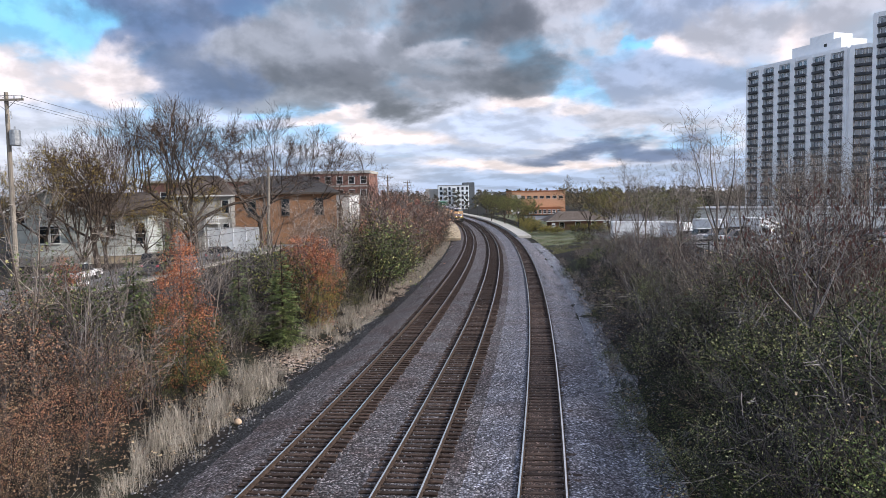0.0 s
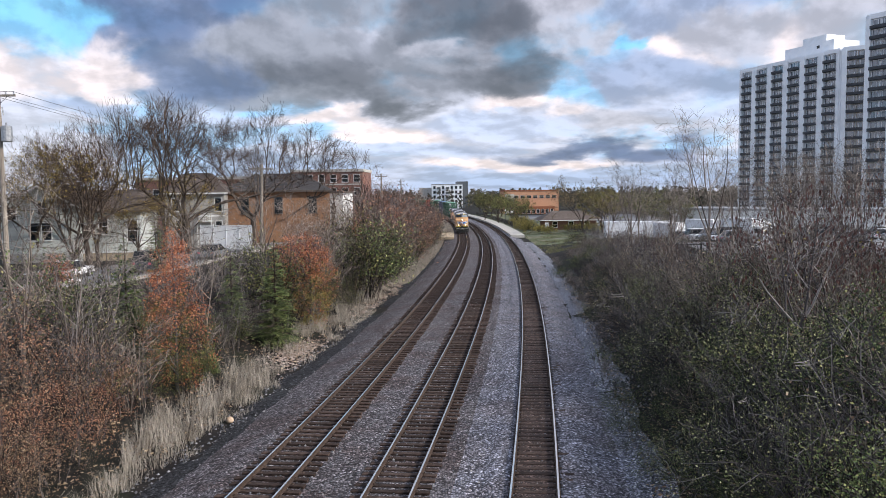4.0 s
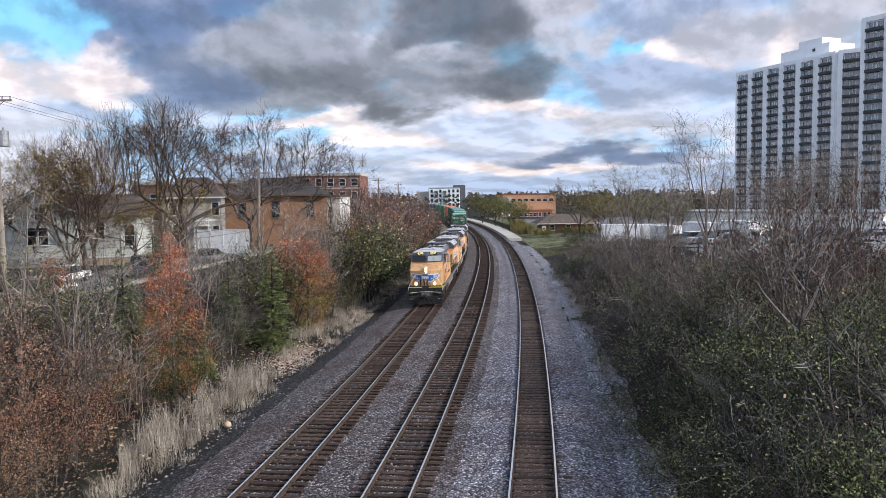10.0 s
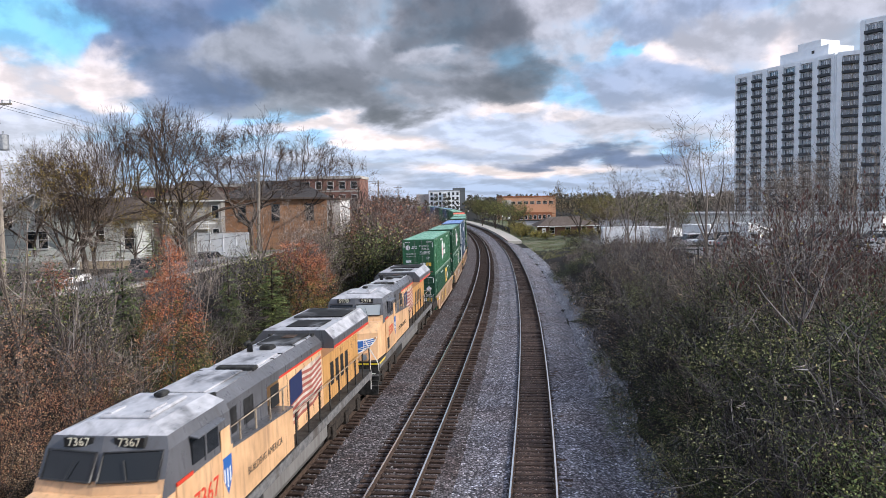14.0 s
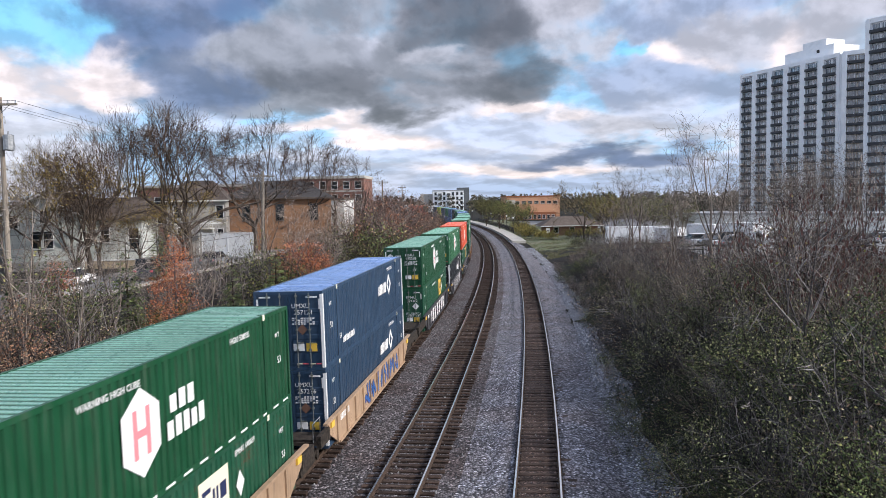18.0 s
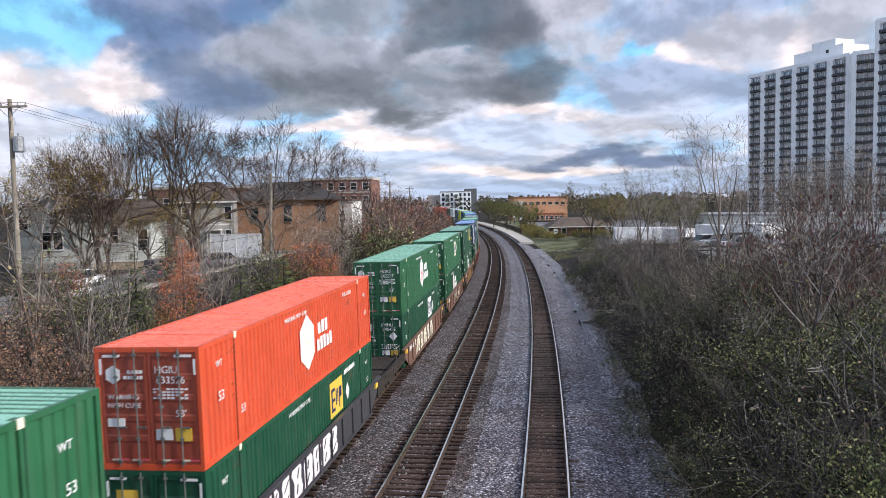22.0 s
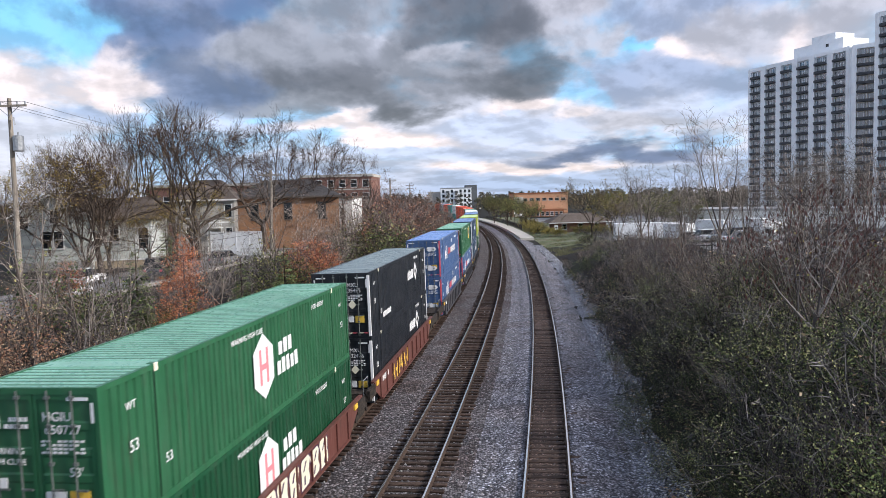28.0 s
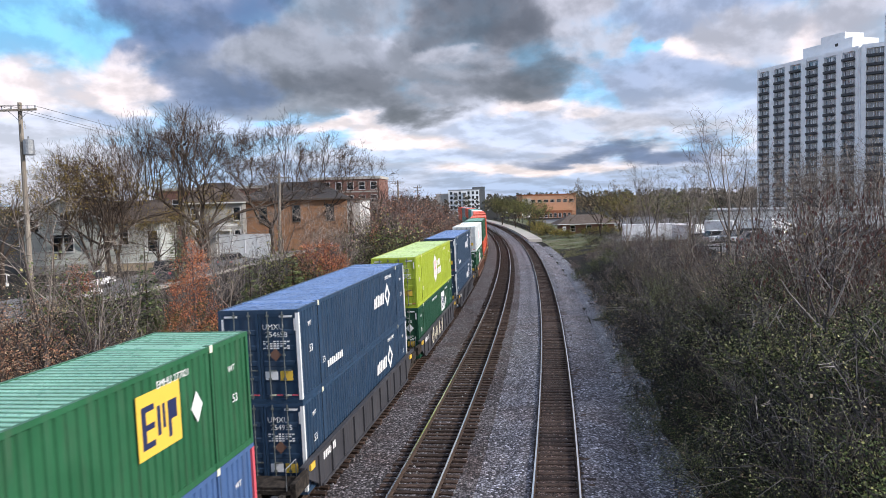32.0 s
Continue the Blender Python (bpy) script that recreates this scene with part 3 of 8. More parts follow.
# ---- the train ----
def paints():
    p = {}
    for key, col in dict(green=(0.006, 0.060, 0.024), emp=(0.009, 0.066, 0.034), navy=(0.02, 0.036, 0.08), black=(0.006, 0.009, 0.014), orange=(0.56, 0.08, 0.03),
                         blue=(0.052, 0.104, 0.232), lime=(0.34, 0.42, 0.03), white=(0.62, 0.66, 0.66), teal=(0.05, 0.22, 0.2), grey=(0.2, 0.21, 0.22), umax=(0.020, 0.047, 0.092), faded=(0.022, 0.108, 0.047)).items():
        p[key] = paint("container_" + key, col, 0.42, amount=0.22, rust=(0.10, 0.05, 0.03) if key in ("orange", "emp") else None, fade=0.1)
        # Paler roof copy of each paint: reflected sky is put into its colour.
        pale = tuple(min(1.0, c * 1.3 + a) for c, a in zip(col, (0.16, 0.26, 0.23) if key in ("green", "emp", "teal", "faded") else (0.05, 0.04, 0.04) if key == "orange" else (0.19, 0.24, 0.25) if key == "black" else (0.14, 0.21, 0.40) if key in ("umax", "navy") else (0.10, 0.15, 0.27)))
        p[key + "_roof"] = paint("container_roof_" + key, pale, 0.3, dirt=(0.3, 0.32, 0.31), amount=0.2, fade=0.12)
        p[key + "_seam"] = plain("container_seam_" + key, tuple(c * 0.3 for c in col), 0.6)
    p["orange_door"] = paint("container_door_orange", (0.31, 0.062, 0.036), 0.45, amount=0.35, rust=(0.08, 0.035, 0.02))
    return p


PAINT = paints()
DECAL_WHITE = plain("white_decal", (0.80, 0.80, 0.80), 0.5)
DECAL_RED = plain("red_decal", (0.62, 0.10, 0.13), 0.5)
DECAL_ROSE = plain("faded_rose_decal", (0.68, 0.24, 0.27), 0.5)
DECAL_YELLOW = plain("yellow_decal", (0.80, 0.52, 0.07), 0.5)
DECAL_CREAM = plain("cream_decal", (0.78, 0.74, 0.58), 0.5)
DECAL_DARK = plain("dark_blue_decal", (0.02, 0.03, 0.09), 0.5)
DECAL_BLUE = plain("blue_decal", (0.03, 0.12, 0.38), 0.45)
ROD = surface("lock_rod_steel", (0.11, 0.125, 0.12), (0.22, 0.24, 0.23), 8.0, 0.5, metal=0.4, bump=0)
CAR_BROWN = paint("car_brown_paint", (0.13, 0.068, 0.046), 0.6, dirt=(0.22, 0.18, 0.15), amount=0.6, rust=(0.08, 0.04, 0.025), fade=0.18)
CAR_TAN = paint("car_tan_paint", (0.33, 0.225, 0.145), 0.6, dirt=(0.16, 0.12, 0.09), amount=0.6, rust=(0.12, 0.06, 0.03), fade=0.18)
CAR_RED = paint("car_oxide_paint", (0.10, 0.032, 0.024), 0.6, amount=0.45, fade=0.12)
CAR_DARK = paint("car_dark_paint", (0.035, 0.035, 0.042), 0.6, amount=0.4, fade=0.1)
RUNNING = surface("grimy_running_gear", (0.02, 0.018, 0.016), (0.07, 0.058, 0.05), 7.0, 0.8, metal=0.2, bump=0.3)
TREAD = plain("wheel_tread_steel", (0.32, 0.31, 0.30), 0.4, 0.9)
BOX_L, BOX_W, BOX_H = 16.15, 2.59, 2.896
CACHE = {}


def shared(key, maker, material):
    k = (key, material.name)
    if k not in CACHE:
        b = maker()
        CACHE[k] = b.mesh(key, material)
    return CACHE[k]


def side_wall(x):
    def make():
        b = Build()
        sign = 1 if x > 0 else -1
        y, pts = 0.14, []
        while y < BOX_L - 0.16:
            if abs(y - 1.95) < 0.16 or abs(y - (BOX_L - 2.0)) < 0.16:
                y += 0.09
                continue
            pts += [(y, 0.0), (y + 0.13, 0.0), (y + 0.155, 0.046), (y + 0.255, 0.046), (y + 0.28, 0.0)]
            y += 0.28
        for (a, p), (c, q) in zip(pts, pts[1:]):
            if c - a > 0.005:
                u, w = x - sign * (0.012 + p), x - sign * (0.012 + q)
                quad = [(u, a, 0.14), (w, c, 0.14), (w, c, BOX_H - 0.1), (u, a, BOX_H - 0.1)]
                b.quad(*(quad if sign > 0 else quad[::-1]))
        return b
    return make


def box_roof():
    b = Build()
    y, pts = 0.12, []
    while y < BOX_L - 0.3:
        pts += [(y, 0.0), (y + 0.11, 0.0), (y + 0.12, -0.012), (y + 0.24, -0.012), (y + 0.25, 0.0)]
        y += 0.25
    pts.append((BOX_L - 0.1, 0.0))
    w = BOX_W / 2 - 0.05
    for (a, p), (c, q) in zip(pts, pts[1:]):
        if c - a > 0.005:
            b.quad((-w, a, BOX_H - 0.012 + p), (w, a, BOX_H - 0.012 + p), (w, c, BOX_H - 0.012 + q), (-w, c, BOX_H - 0.012 + q))
    for cy in (1.95, BOX_L - 2.0):
        b.box(-w, w, cy - 0.25, cy + 0.25, BOX_H - 0.03, BOX_H + 0.002)
    return b


def roof_grooves():
    """Plain body paint in the roof grooves, without the painted sky sheen."""
    b = Build()
    y, w = 0.12, BOX_W / 2 - 0.06
    while y < BOX_L - 0.3:
        if min(abs(y + 0.17 - 1.95), abs(y + 0.17 - BOX_L + 2.0)) > 0.35:
            b.box(-w, w, y + 0.125, y + 0.235, BOX_H - 0.03, BOX_H - 0.021)
        y += 0.25
    return b


def box_frame():
    b = Build()
    w, l, h = BOX_W / 2, BOX_L, BOX_H
    for x in (-w, w - 0.09):
        b.box(x, x + 0.09, 0.1, l - 0.1, h - 0.11, h).box(x, x + 0.09, 0.1, l - 0.1, 0, 0.15)
        for y in (0.0, l - 0.12):
            b.box(x, x + 0.09, y, y + 0.12, 0.0, h)
        for y in (1.93, l - 2.02):
            b.box(x - 0.006, x + 0.096, y, y + 0.09, 0.0, h)
    for y in (0.0, l - 0.1):
        b.box(-w + 0.09, w - 0.09, y, y + 0.1, h - 0.12, h).box(-w + 0.09, w - 0.09, y, y + 0.1, 0, 0.14)
    b.box(-w + 0.09, w - 0.09, l - 0.06, l - 0.03, 0.14, h - 0.12).box(-w + 0.09, w - 0.09, 0.1, l - 0.1, 0.1, 0.15)
    for y in np.arange(0.5, l, 0.6):
        b.box(-w + 0.1, w - 0.1, y, y + 0.06, 0.02, 0.1)
    return b


def post_seam(y):
    def make():
        b = Build()
        for x in (-BOX_W / 2 - 0.002, BOX_W / 2 - 0.03):
            b.box(x, x + 0.032, y, y + 0.035, 0.14, BOX_H - 0.1)
        return b
    return make


def castings():
    b = Build()
    w, l, h = BOX_W / 2, BOX_L, BOX_H
    for y in (1.90, l - 2.06):
        for x in (-w - 0.012, w - 0.16):
            b.box(x, x + 0.172, y, y + 0.16, h - 0.13, h + 0.012)
            b.box(x, x + 0.172, y, y + 0.16, -0.002, 0.12)
    return b


def door():
    """One leaf, seen from outside at y = 0: recessed panel with raised ribs and a raised rim."""
    b = Build()
    w, h = BOX_W / 2 - 0.10, BOX_H - 0.12
    z0 = 0.15
    b.box(0.01, w, 0.035, 0.06, z0, h)
    for a, c in ((0.01, 0.09), (w - 0.08, w)):
        b.box(a, c, 0.012, 0.036, z0, h)
    for a, c in ((z0, z0 + 0.1), (h - 0.1, h)):
        b.box(0.09, w - 0.08, 0.012, 0.036, a, c)
    for i in range(4):
        z = z0 + 0.1 + (i + 1) * (h - z0 - 0.2) / 5
        b.prism([(0.036, z - 0.1), (0.022, z - 0.06), (0.022, z + 0.06), (0.036, z + 0.1)][::-1], 0.10, w - 0.09, "x")
    return b


def rod():
    b = Build()
    b.tube([(0, -0.012, 0.1), (0, -0.012, BOX_H - 0.05)], 0.017, 6)
    for z in (0.2, 0.75, 1.5, 2.2, 2.72):
        b.box(-0.05, 0.05, -0.022, 0.014, z - 0.03, z + 0.03)
    b.box(-0.02, 0.22, -0.035, -0.015, 1.0, 1.04)
    return b


def patch_side(y0, y1, z0, z1):
    return lambda: Build().box(BOX_W / 2 - 0.006, BOX_W / 2 + 0.004, y0, y1, z0, z1)


def hexagon_side(cy, cz, r):
    def make():
        pts = [(cy + r * 0.88 * math.sin(math.radians(60 * i)), cz + r * math.cos(math.radians(60 * i))) for i in range(6)]
        return Build().prism(pts, BOX_W / 2 - 0.006, BOX_W / 2 + 0.004, "x")
    return make


def diamond_ring(cy, cz, r):
    def make():
        b = Build()
        x0, x1 = BOX_W / 2 - 0.006, BOX_W / 2 + 0.004
        k = [(0, 1), (1, 0), (0, -1), (-1, 0)]
        for i in range(4):
            (a, c), (d, e) = k[i], k[(i + 1) % 4]
            o = [(cy + a * r, cz + c * r), (cy + d * r, cz + e * r), (cy + d * r * 0.55, cz + e * r * 0.55), (cy + a * r * 0.55, cz + c * r * 0.55)]
            b.prism(o[::-1], x0, x1, "x")
        return b
    return make


def bars_side(y0, y1, z0, z1, n, slant=0.0, gap=0.3):
    """A row of n upright bars on the side that stands for a word."""
    def make():
        b = Build()
        st = (y1 - y0) / n
        for i in range(n):
            a, c = y0 + i * st, y0 + (i + 1 - gap) * st
            hh = z1 if i % 3 else z1 - (z1 - z0) * 0.12
            b.prism([(a, z0), (c, z0), (c + slant, hh), (a + slant, hh)], BOX_W / 2 - 0.006, BOX_W / 2 + 0.005, "x")
        return b
    return make


def bars_end(x0, x1, z0, z1, n, rows=1):
    def make():
        b = Build()
        sx, sz = (x1 - x0) / n, (z1 - z0) / rows
        for j in range(rows):
            for i in range(n):
                if (i * 7 + j * 5) % 6 != 5:
                    b.box(x0 + i * sx, x0 + (i + 0.72) * sx, 0.004, 0.013, z0 + (j + 0.2) * sz, z0 + (j + 0.8) * sz)
        return b
    return make


END = lambda x, z: Matrix.Translation((x, 0.006, z)) @ Euler((radians(90), 0, 0)).to_matrix().to_4x4()
SIDE = lambda y, z: Matrix.Translation((BOX_W / 2 + 0.003, y, z)) @ Euler((radians(90), 0, radians(90))).to_matrix().to_4x4()
WORDS = dict(green="green", emp="dark green", navy="navy blue", black="black", orange="orange", blue="bright blue", lime="lime green", white="white", teal="teal", grey="grey", umax="dark blue", faded="faded green")


def container(colour, logo, number="", code="", near=True, mark="yellow"):
    """A 53-foot corrugated steel container, its doors towards -y."""
    pm = PAINT[colour]
    look_of = {"hex": "with a white hexagon mark", "emp": "with a square %s mark" % mark, "umax": "with a white diamond mark", "stream": "with white block marks"}.get(logo, "with plain sides")
    c = thing("shipping_container", f"{WORDS[colour]} corrugated steel shipping container {look_of}", "container", "stacked containers")
    for x, nm in ((-BOX_W / 2, "west"), (BOX_W / 2, "east")):
        part("side_wall", shared("side_wall_" + nm, side_wall(x), pm), None, c)
    part("roof", shared("roof", box_roof, PAINT[colour + "_roof"]), None, c, "pale roof, sky sheen in its colour")
    if colour != "orange":
        part("roof_groove", shared("roof_groove", roof_grooves, pm), None, c)
    part("frame", shared("frame", box_frame, pm), None, c)
    for y in (1.88, BOX_L - 1.92):
        part("post_seam", shared("post_seam%.1f" % y, post_seam(y), PAINT[colour + "_seam"]), None, c)
    part("corner_castings", shared("castings", castings, pm), None, c)
    for sx in (1, -1):
        d = part("door", shared("door", door, PAINT["orange_door"] if colour == "orange" else pm), None, c, "rusty brown-red door leaf" if colour == "orange" else "")
        if sx < 0:
            d.rotation_euler[2] = 0
            d.location[0] = -(BOX_W / 2 - 0.09)
        for x in ((0.30, 0.78) if sx > 0 else (0.42, 0.90)):
            r = part("lock_rod", shared("lock_rod", rod, ROD), None, d, "grey steel lock rod")
            r.location = (x, 0, 0)
    if not near:
        return c
    w = BOX_W / 2
    L = DECAL_WHITE
    for sx in (-1, 1):
        part("corner_mark", shared("corner_mark%d" % sx, lambda: Build().box(sx * (w - 0.16), sx * (w - 0.10), 0.002, 0.011, 2.25, 2.62).box(sx * (w - 0.2), sx * (w - 0.62), 0.002, 0.011, 2.66, 2.72), L), None, c, "white reflective corner mark")
    part("reflectors", shared("reflectors", lambda: [b for b in [Build()] for x in (-1.0, -0.5, 0.25, 0.75) if b.box(x, x + 0.2, 0.004, 0.012, 0.22, 0.26)][0], DECAL_CREAM), None, c, "strip of reflectors")
    lo = 1.0 if logo == "emp" else 1.62
    part("data_panel", shared("data_panel%.1f" % lo, bars_end(0.12, 1.0, lo + 0.05, lo + 0.33, 8, 4), L), None, c, "block of small white print")
    part("plate", shared("plate_a", lambda: Build().box(0.14, 0.55, 0.004, 0.013, 0.72, 0.98), L), None, c, "white data plate")
    part("plate", shared("plate_b", lambda: Build().box(0.62, 1.02, 0.004, 0.013, 0.70, 1.0), DECAL_YELLOW), None, c, "yellow warning plate")
    part("plate", shared("plate_c", lambda: Build().box(-1.05, -0.62, 0.004, 0.013, 1.02, 1.22), L), None, c, "white weight plate")
    if number:
        lettering(code, 0.24, L, c, END(0.46, 2.36))
        lettering(number, 0.24, L, c, END(0.56, 2.12))
    if colour in ("green", "faded", "emp", "orange"):
        lettering("WARNING", 0.16, L, c, END(-0.62, 1.72))
        lettering("HIGH CUBE", 0.16, L, c, END(-0.62, 1.52))
        lettering("53'", 0.24, L, c, END(0.78, 1.34) if logo != "emp" else END(-0.62, 1.25))
        lettering("WARNING HIGH CUBE", 0.2, L, c, SIDE(6.6, 2.55))
    lettering("53", 0.34, L, c, SIDE(1.05, 1.5))
    lettering("WT", 0.22, L, c, SIDE(BOX_L - 1.0, 2.15))
    lettering("WT", 0.22, L, c, SIDE(1.0, 2.3))
    for y in (1.93, BOX_L - 2.02):
        part("lifting_block", shared("lifting_block%.1f" % y, lambda: Build().cbox(w - 0.02, w + 0.016, y - 0.03, y + 0.12, BOX_H - 0.15, BOX_H + 0.016, 0.006), DECAL_CREAM), None, c, "worn pale lifting block")
    part("red_reflector", shared("red_reflector", lambda: [b for b in [Build()] for x in (-0.78, -0.28, 0.47, 0.97) if b.box(x, x + 0.2, 0.004, 0.012, 0.22, 0.26)][0], DECAL_RED), None, c, "red reflector strip")
    if number in ("652645", "528935"):
        dash = Build()
        for k in range(20):
            dash.box(w - 0.006, w + 0.005, 0.6 + k * 0.78, 1.0 + k * 0.78, 0.05, 0.105)
        part("dashed_strip", dash, L, c, "white reflective dashes")
    lettering("53", 0.30, L, c, SIDE(2.3, 0.85))
    lettering("53", 0.30, L, c, SIDE(BOX_L - 0.9, 1.4))
    if number:
        lettering(code + " " + number, 0.22, L, c, SIDE(12.5, 2.55))
    else:
        part("number_bars", shared("number_bars", bars_side(11.7, 13.3, 2.42, 2.6, 9), L), None, c)
    if logo == "hex":
        hx = part("hexagon_mark", shared("hexagon", hexagon_side(7.6, 1.55, 0.92), L), None, c, "white hexagon")
        part("mark_print", shared("mark_print", lambda: Build().box(w, w + 0.008, 7.28, 7.44, 1.05, 2.05).box(w, w + 0.008, 7.76, 7.92, 1.05, 2.05).box(w, w + 0.008, 7.44, 7.76, 1.46, 1.62), DECAL_ROSE if colour != "orange" else DECAL_CREAM), None, hx, "red bars")
        part("name_bars", shared("name_bars_a", bars_side(8.75, 9.95, 1.62, 2.05, 3), L), None, c)
        part("name_bars", shared("name_bars_b", bars_side(8.6, 10.4, 1.05, 1.5, 5), L), None, c)
        part("door_hexagon", shared("door_hexagon", lambda: Build().prism([(-0.86 + 0.2 * math.sin(math.radians(60 * i)), 2.25 + 0.22 * math.cos(math.radians(60 * i))) for i in range(6)][::-1], 0.002, 0.012, "y"), L), None, c, "small white hexagon")
        part("name_bars", shared("door_name", bars_end(-0.6, -0.1, 2.12, 2.38, 5, 2), L), None, c)
    elif logo == "emp":
        shift = {"261476": -1.3, "277021": 0.9, "273623": 0.8}.get(number, -0.4)
        mk = dict(yellow=DECAL_YELLOW, cream=DECAL_CREAM, white=L)[mark]
        sq = part("square_mark", shared("square_mark" + mark, patch_side(10.2, 11.8, 1.22, 2.5), mk), None, c, f"{mark} square")
        sq.location[1] = shift
        if number == "261476":
            sq.location[2] = -0.2
        part("mark_print", shared("square_bars", lambda: Build().box(w, w + 0.008, 10.35, 10.50, 1.40, 2.25).box(w, w + 0.008, 10.50, 10.80, 1.40, 1.52).box(w, w + 0.008, 10.50, 10.80, 1.76, 1.88).box(w, w + 0.008, 10.50, 10.80, 2.13, 2.25).box(w, w + 0.008, 10.90, 11.02, 1.55, 2.15).box(w, w + 0.008, 11.10, 11.20, 1.65, 2.15).box(w, w + 0.008, 11.30, 11.42, 1.40, 2.15).box(w, w + 0.008, 11.42, 11.65, 1.75, 2.15), DECAL_DARK), None, sq)
        part("diamond_mark", shared("diamond", lambda: Build().prism([(12.5, 1.35), (12.75, 1.7), (12.5, 2.05), (12.25, 1.7)], w - 0.006, w + 0.004, "x"), L), None, c, "white diamond").location[1] = shift
        part("door_square", shared("door_square" + mark, lambda: Build().box(-0.95, -0.4, 0.003, 0.012, 2.05, 2.42), mk), None, c)
        part("door_diamond", shared("door_diamond", lambda: Build().prism([(0.55, 1.75), (0.78, 1.5), (1.01, 1.75), (0.78, 2.0)], 0.0, 0.011, "y"), L), None, c)
    elif logo == "umax":
        part("diamond_mark", shared("umax_diamond", diamond_ring(12.2, 1.75, 0.55), L), None, c, "white diamond outline")
        part("name_bars", shared("umax_bars", bars_side(9.6, 11.5, 1.45, 1.95, 6, 0.08), L), None, c)
        part("name_bars", shared("umax_bars_door", bars_end(-1.0, -0.5, 2.15, 2.3, 4, 1), L), None, c)
        part("door_diamond", shared("door_diamond_b", lambda: Build().prism([(0.3, 1.5), (0.5, 1.3), (0.7, 1.5), (0.5, 1.7)], 0.0, 0.011, "y"), DECAL_CREAM if colour == "black" else CAR_BROWN), None, c)
        part("word_bars", shared("word_bars", bars_side(2.7, 4.6, 0.5, 0.75, 8), L), None, c)
        part("white_edge", shared("white_edge", lambda: Build().box(w - 0.10, w + 0.006, -0.006, 0.1, 0.1, BOX_H - 0.1).box(w - 0.10, w + 0.006, BOX_L - 0.13, BOX_L + 0.004, 0.1, BOX_H - 0.1), L), None, c, "white reflective edge strip")
    elif logo == "stream":
        for z in (2.2, 0.75):
            for x in (-0.62, 0.62):
                part("door_mark", shared("door_mark%.1f%.1f" % (x, z), lambda: Build().prism([(x - 0.4, z), (x - 0.25, z - 0.17), (x + 0.25, z - 0.17), (x + 0.4, z), (x + 0.25, z + 0.17), (x - 0.25, z + 0.17)], 0.0, 0.012, "y"), L), None, c, "white lozenge")
        part("kite_mark", shared("kite_mark", lambda: Build().prism([(3.45, 1.3), (3.8, 1.02), (4.1, 1.6), (3.7, 1.85)], w - 0.006, w + 0.004, "x"), L), None, c, "white four-sided mark")
        waves = lambda: [b for b in [Build()] for k in range(8) for q in range(5) if b.prism([(4.15 + q * 0.22, 1.1 + k * 0.13 + 0.05 * (q % 2)), (4.37 + q * 0.22, 1.1 + k * 0.13 + 0.05 * ((q + 1) % 2)), (4.37 + q * 0.22, 1.15 + k * 0.13 + 0.05 * ((q + 1) % 2)), (4.15 + q * 0.22, 1.15 + k * 0.13 + 0.05 * (q % 2))], w - 0.006, w + 0.004, "x")][0]
        part("wave_lines", shared("wave_lines", waves, L), None, c, "white wavy lines")
        part("side_plate", shared("side_plate", patch_side(9.1, 9.55, 2.15, 2.5), L), None, c, "white data plate")
        part("side_plate", shared("side_plate_low", patch_side(14.9, 15.35, 0.7, 1.0), L), None, c, "white data plate")
        part("name_bars", shared("stream_red", bars_side(6.0, 7.9, 1.35, 1.85, 6, 0.1, 0.45), DECAL_RED), None, c, "red word bars")
        part("name_bars", shared("stream_white", bars_side(8.0, 12.2, 1.35, 1.85, 11, 0.1, 0.5), L), None, c)
        part("red_edge", shared("red_edge", lambda: Build().box(w - 0.10, w + 0.006, -0.006, 0.1, 0.1, BOX_H - 0.1).box(w - 0.10, w + 0.006, BOX_L - 0.13, BOX_L + 0.004, 0.1, BOX_H - 0.1), DECAL_RED), None, c, "red end post")
    return c


def wheel_mesh():
    b = Build()
    b.tube([(-0.07, 0, 0), (0.07, 0, 0)], 0.42, 18).tube([(-0.09, 0, 0), (-0.07, 0, 0)], 0.45, 18)
    return b


def truck(parent, y, wheel_base=1.78, mat=None):
    """A two-axle bogie under a car."""
    fr = Build()
    for x in (-1.02, 1.02):
        fr.prism([(y - 1.25, 0.42), (y - 0.5, 0.30), (y + 0.5, 0.30), (y + 1.25, 0.42), (y + 1.25, 0.62), (y + 0.6, 0.82), (y - 0.6, 0.82), (y - 1.25, 0.62)], x - 0.09, x + 0.09, "x")
        for q in (-0.9, 0.9):
            fr.disc((x + (0.1 if x > 0 else -0.1), y + q, 0.46), 0.14, 0.05, "x", 10)
    fr.box(-0.95, 0.95, y - 0.22, y + 0.22, 0.42, 0.78)
    t = part("truck", fr, mat or RUNNING, parent, "grimy cast steel bogie")
    wm = shared("wheel", wheel_mesh, TREAD)
    for q in (-0.9, 0.9):
        part("axle", Build().tube([(-0.75, y + q, 0.45), (0.75, y + q, 0.45)], 0.08, 8), RUNNING, t)
        for x, r in ((-0.7525, 180), (0.7525, 0)):
            wh = part("wheel", wm, None, t)
            wh.location, wh.rotation_euler[2] = (x, y + q, 0.45), radians(r)


UNIT = 19.85
GRAFFITI_DARK = plain("dark_spray_paint", (0.05, 0.02, 0.06), 0.6)


def bars_at(x, y0, y1, z0, z1, n):
    b, st = Build(), (y1 - y0) / n
    for i in range(n):
        b.box(x, x + 0.004, y0 + i * st, y0 + (i + 0.65) * st, z0, z1)
    return b


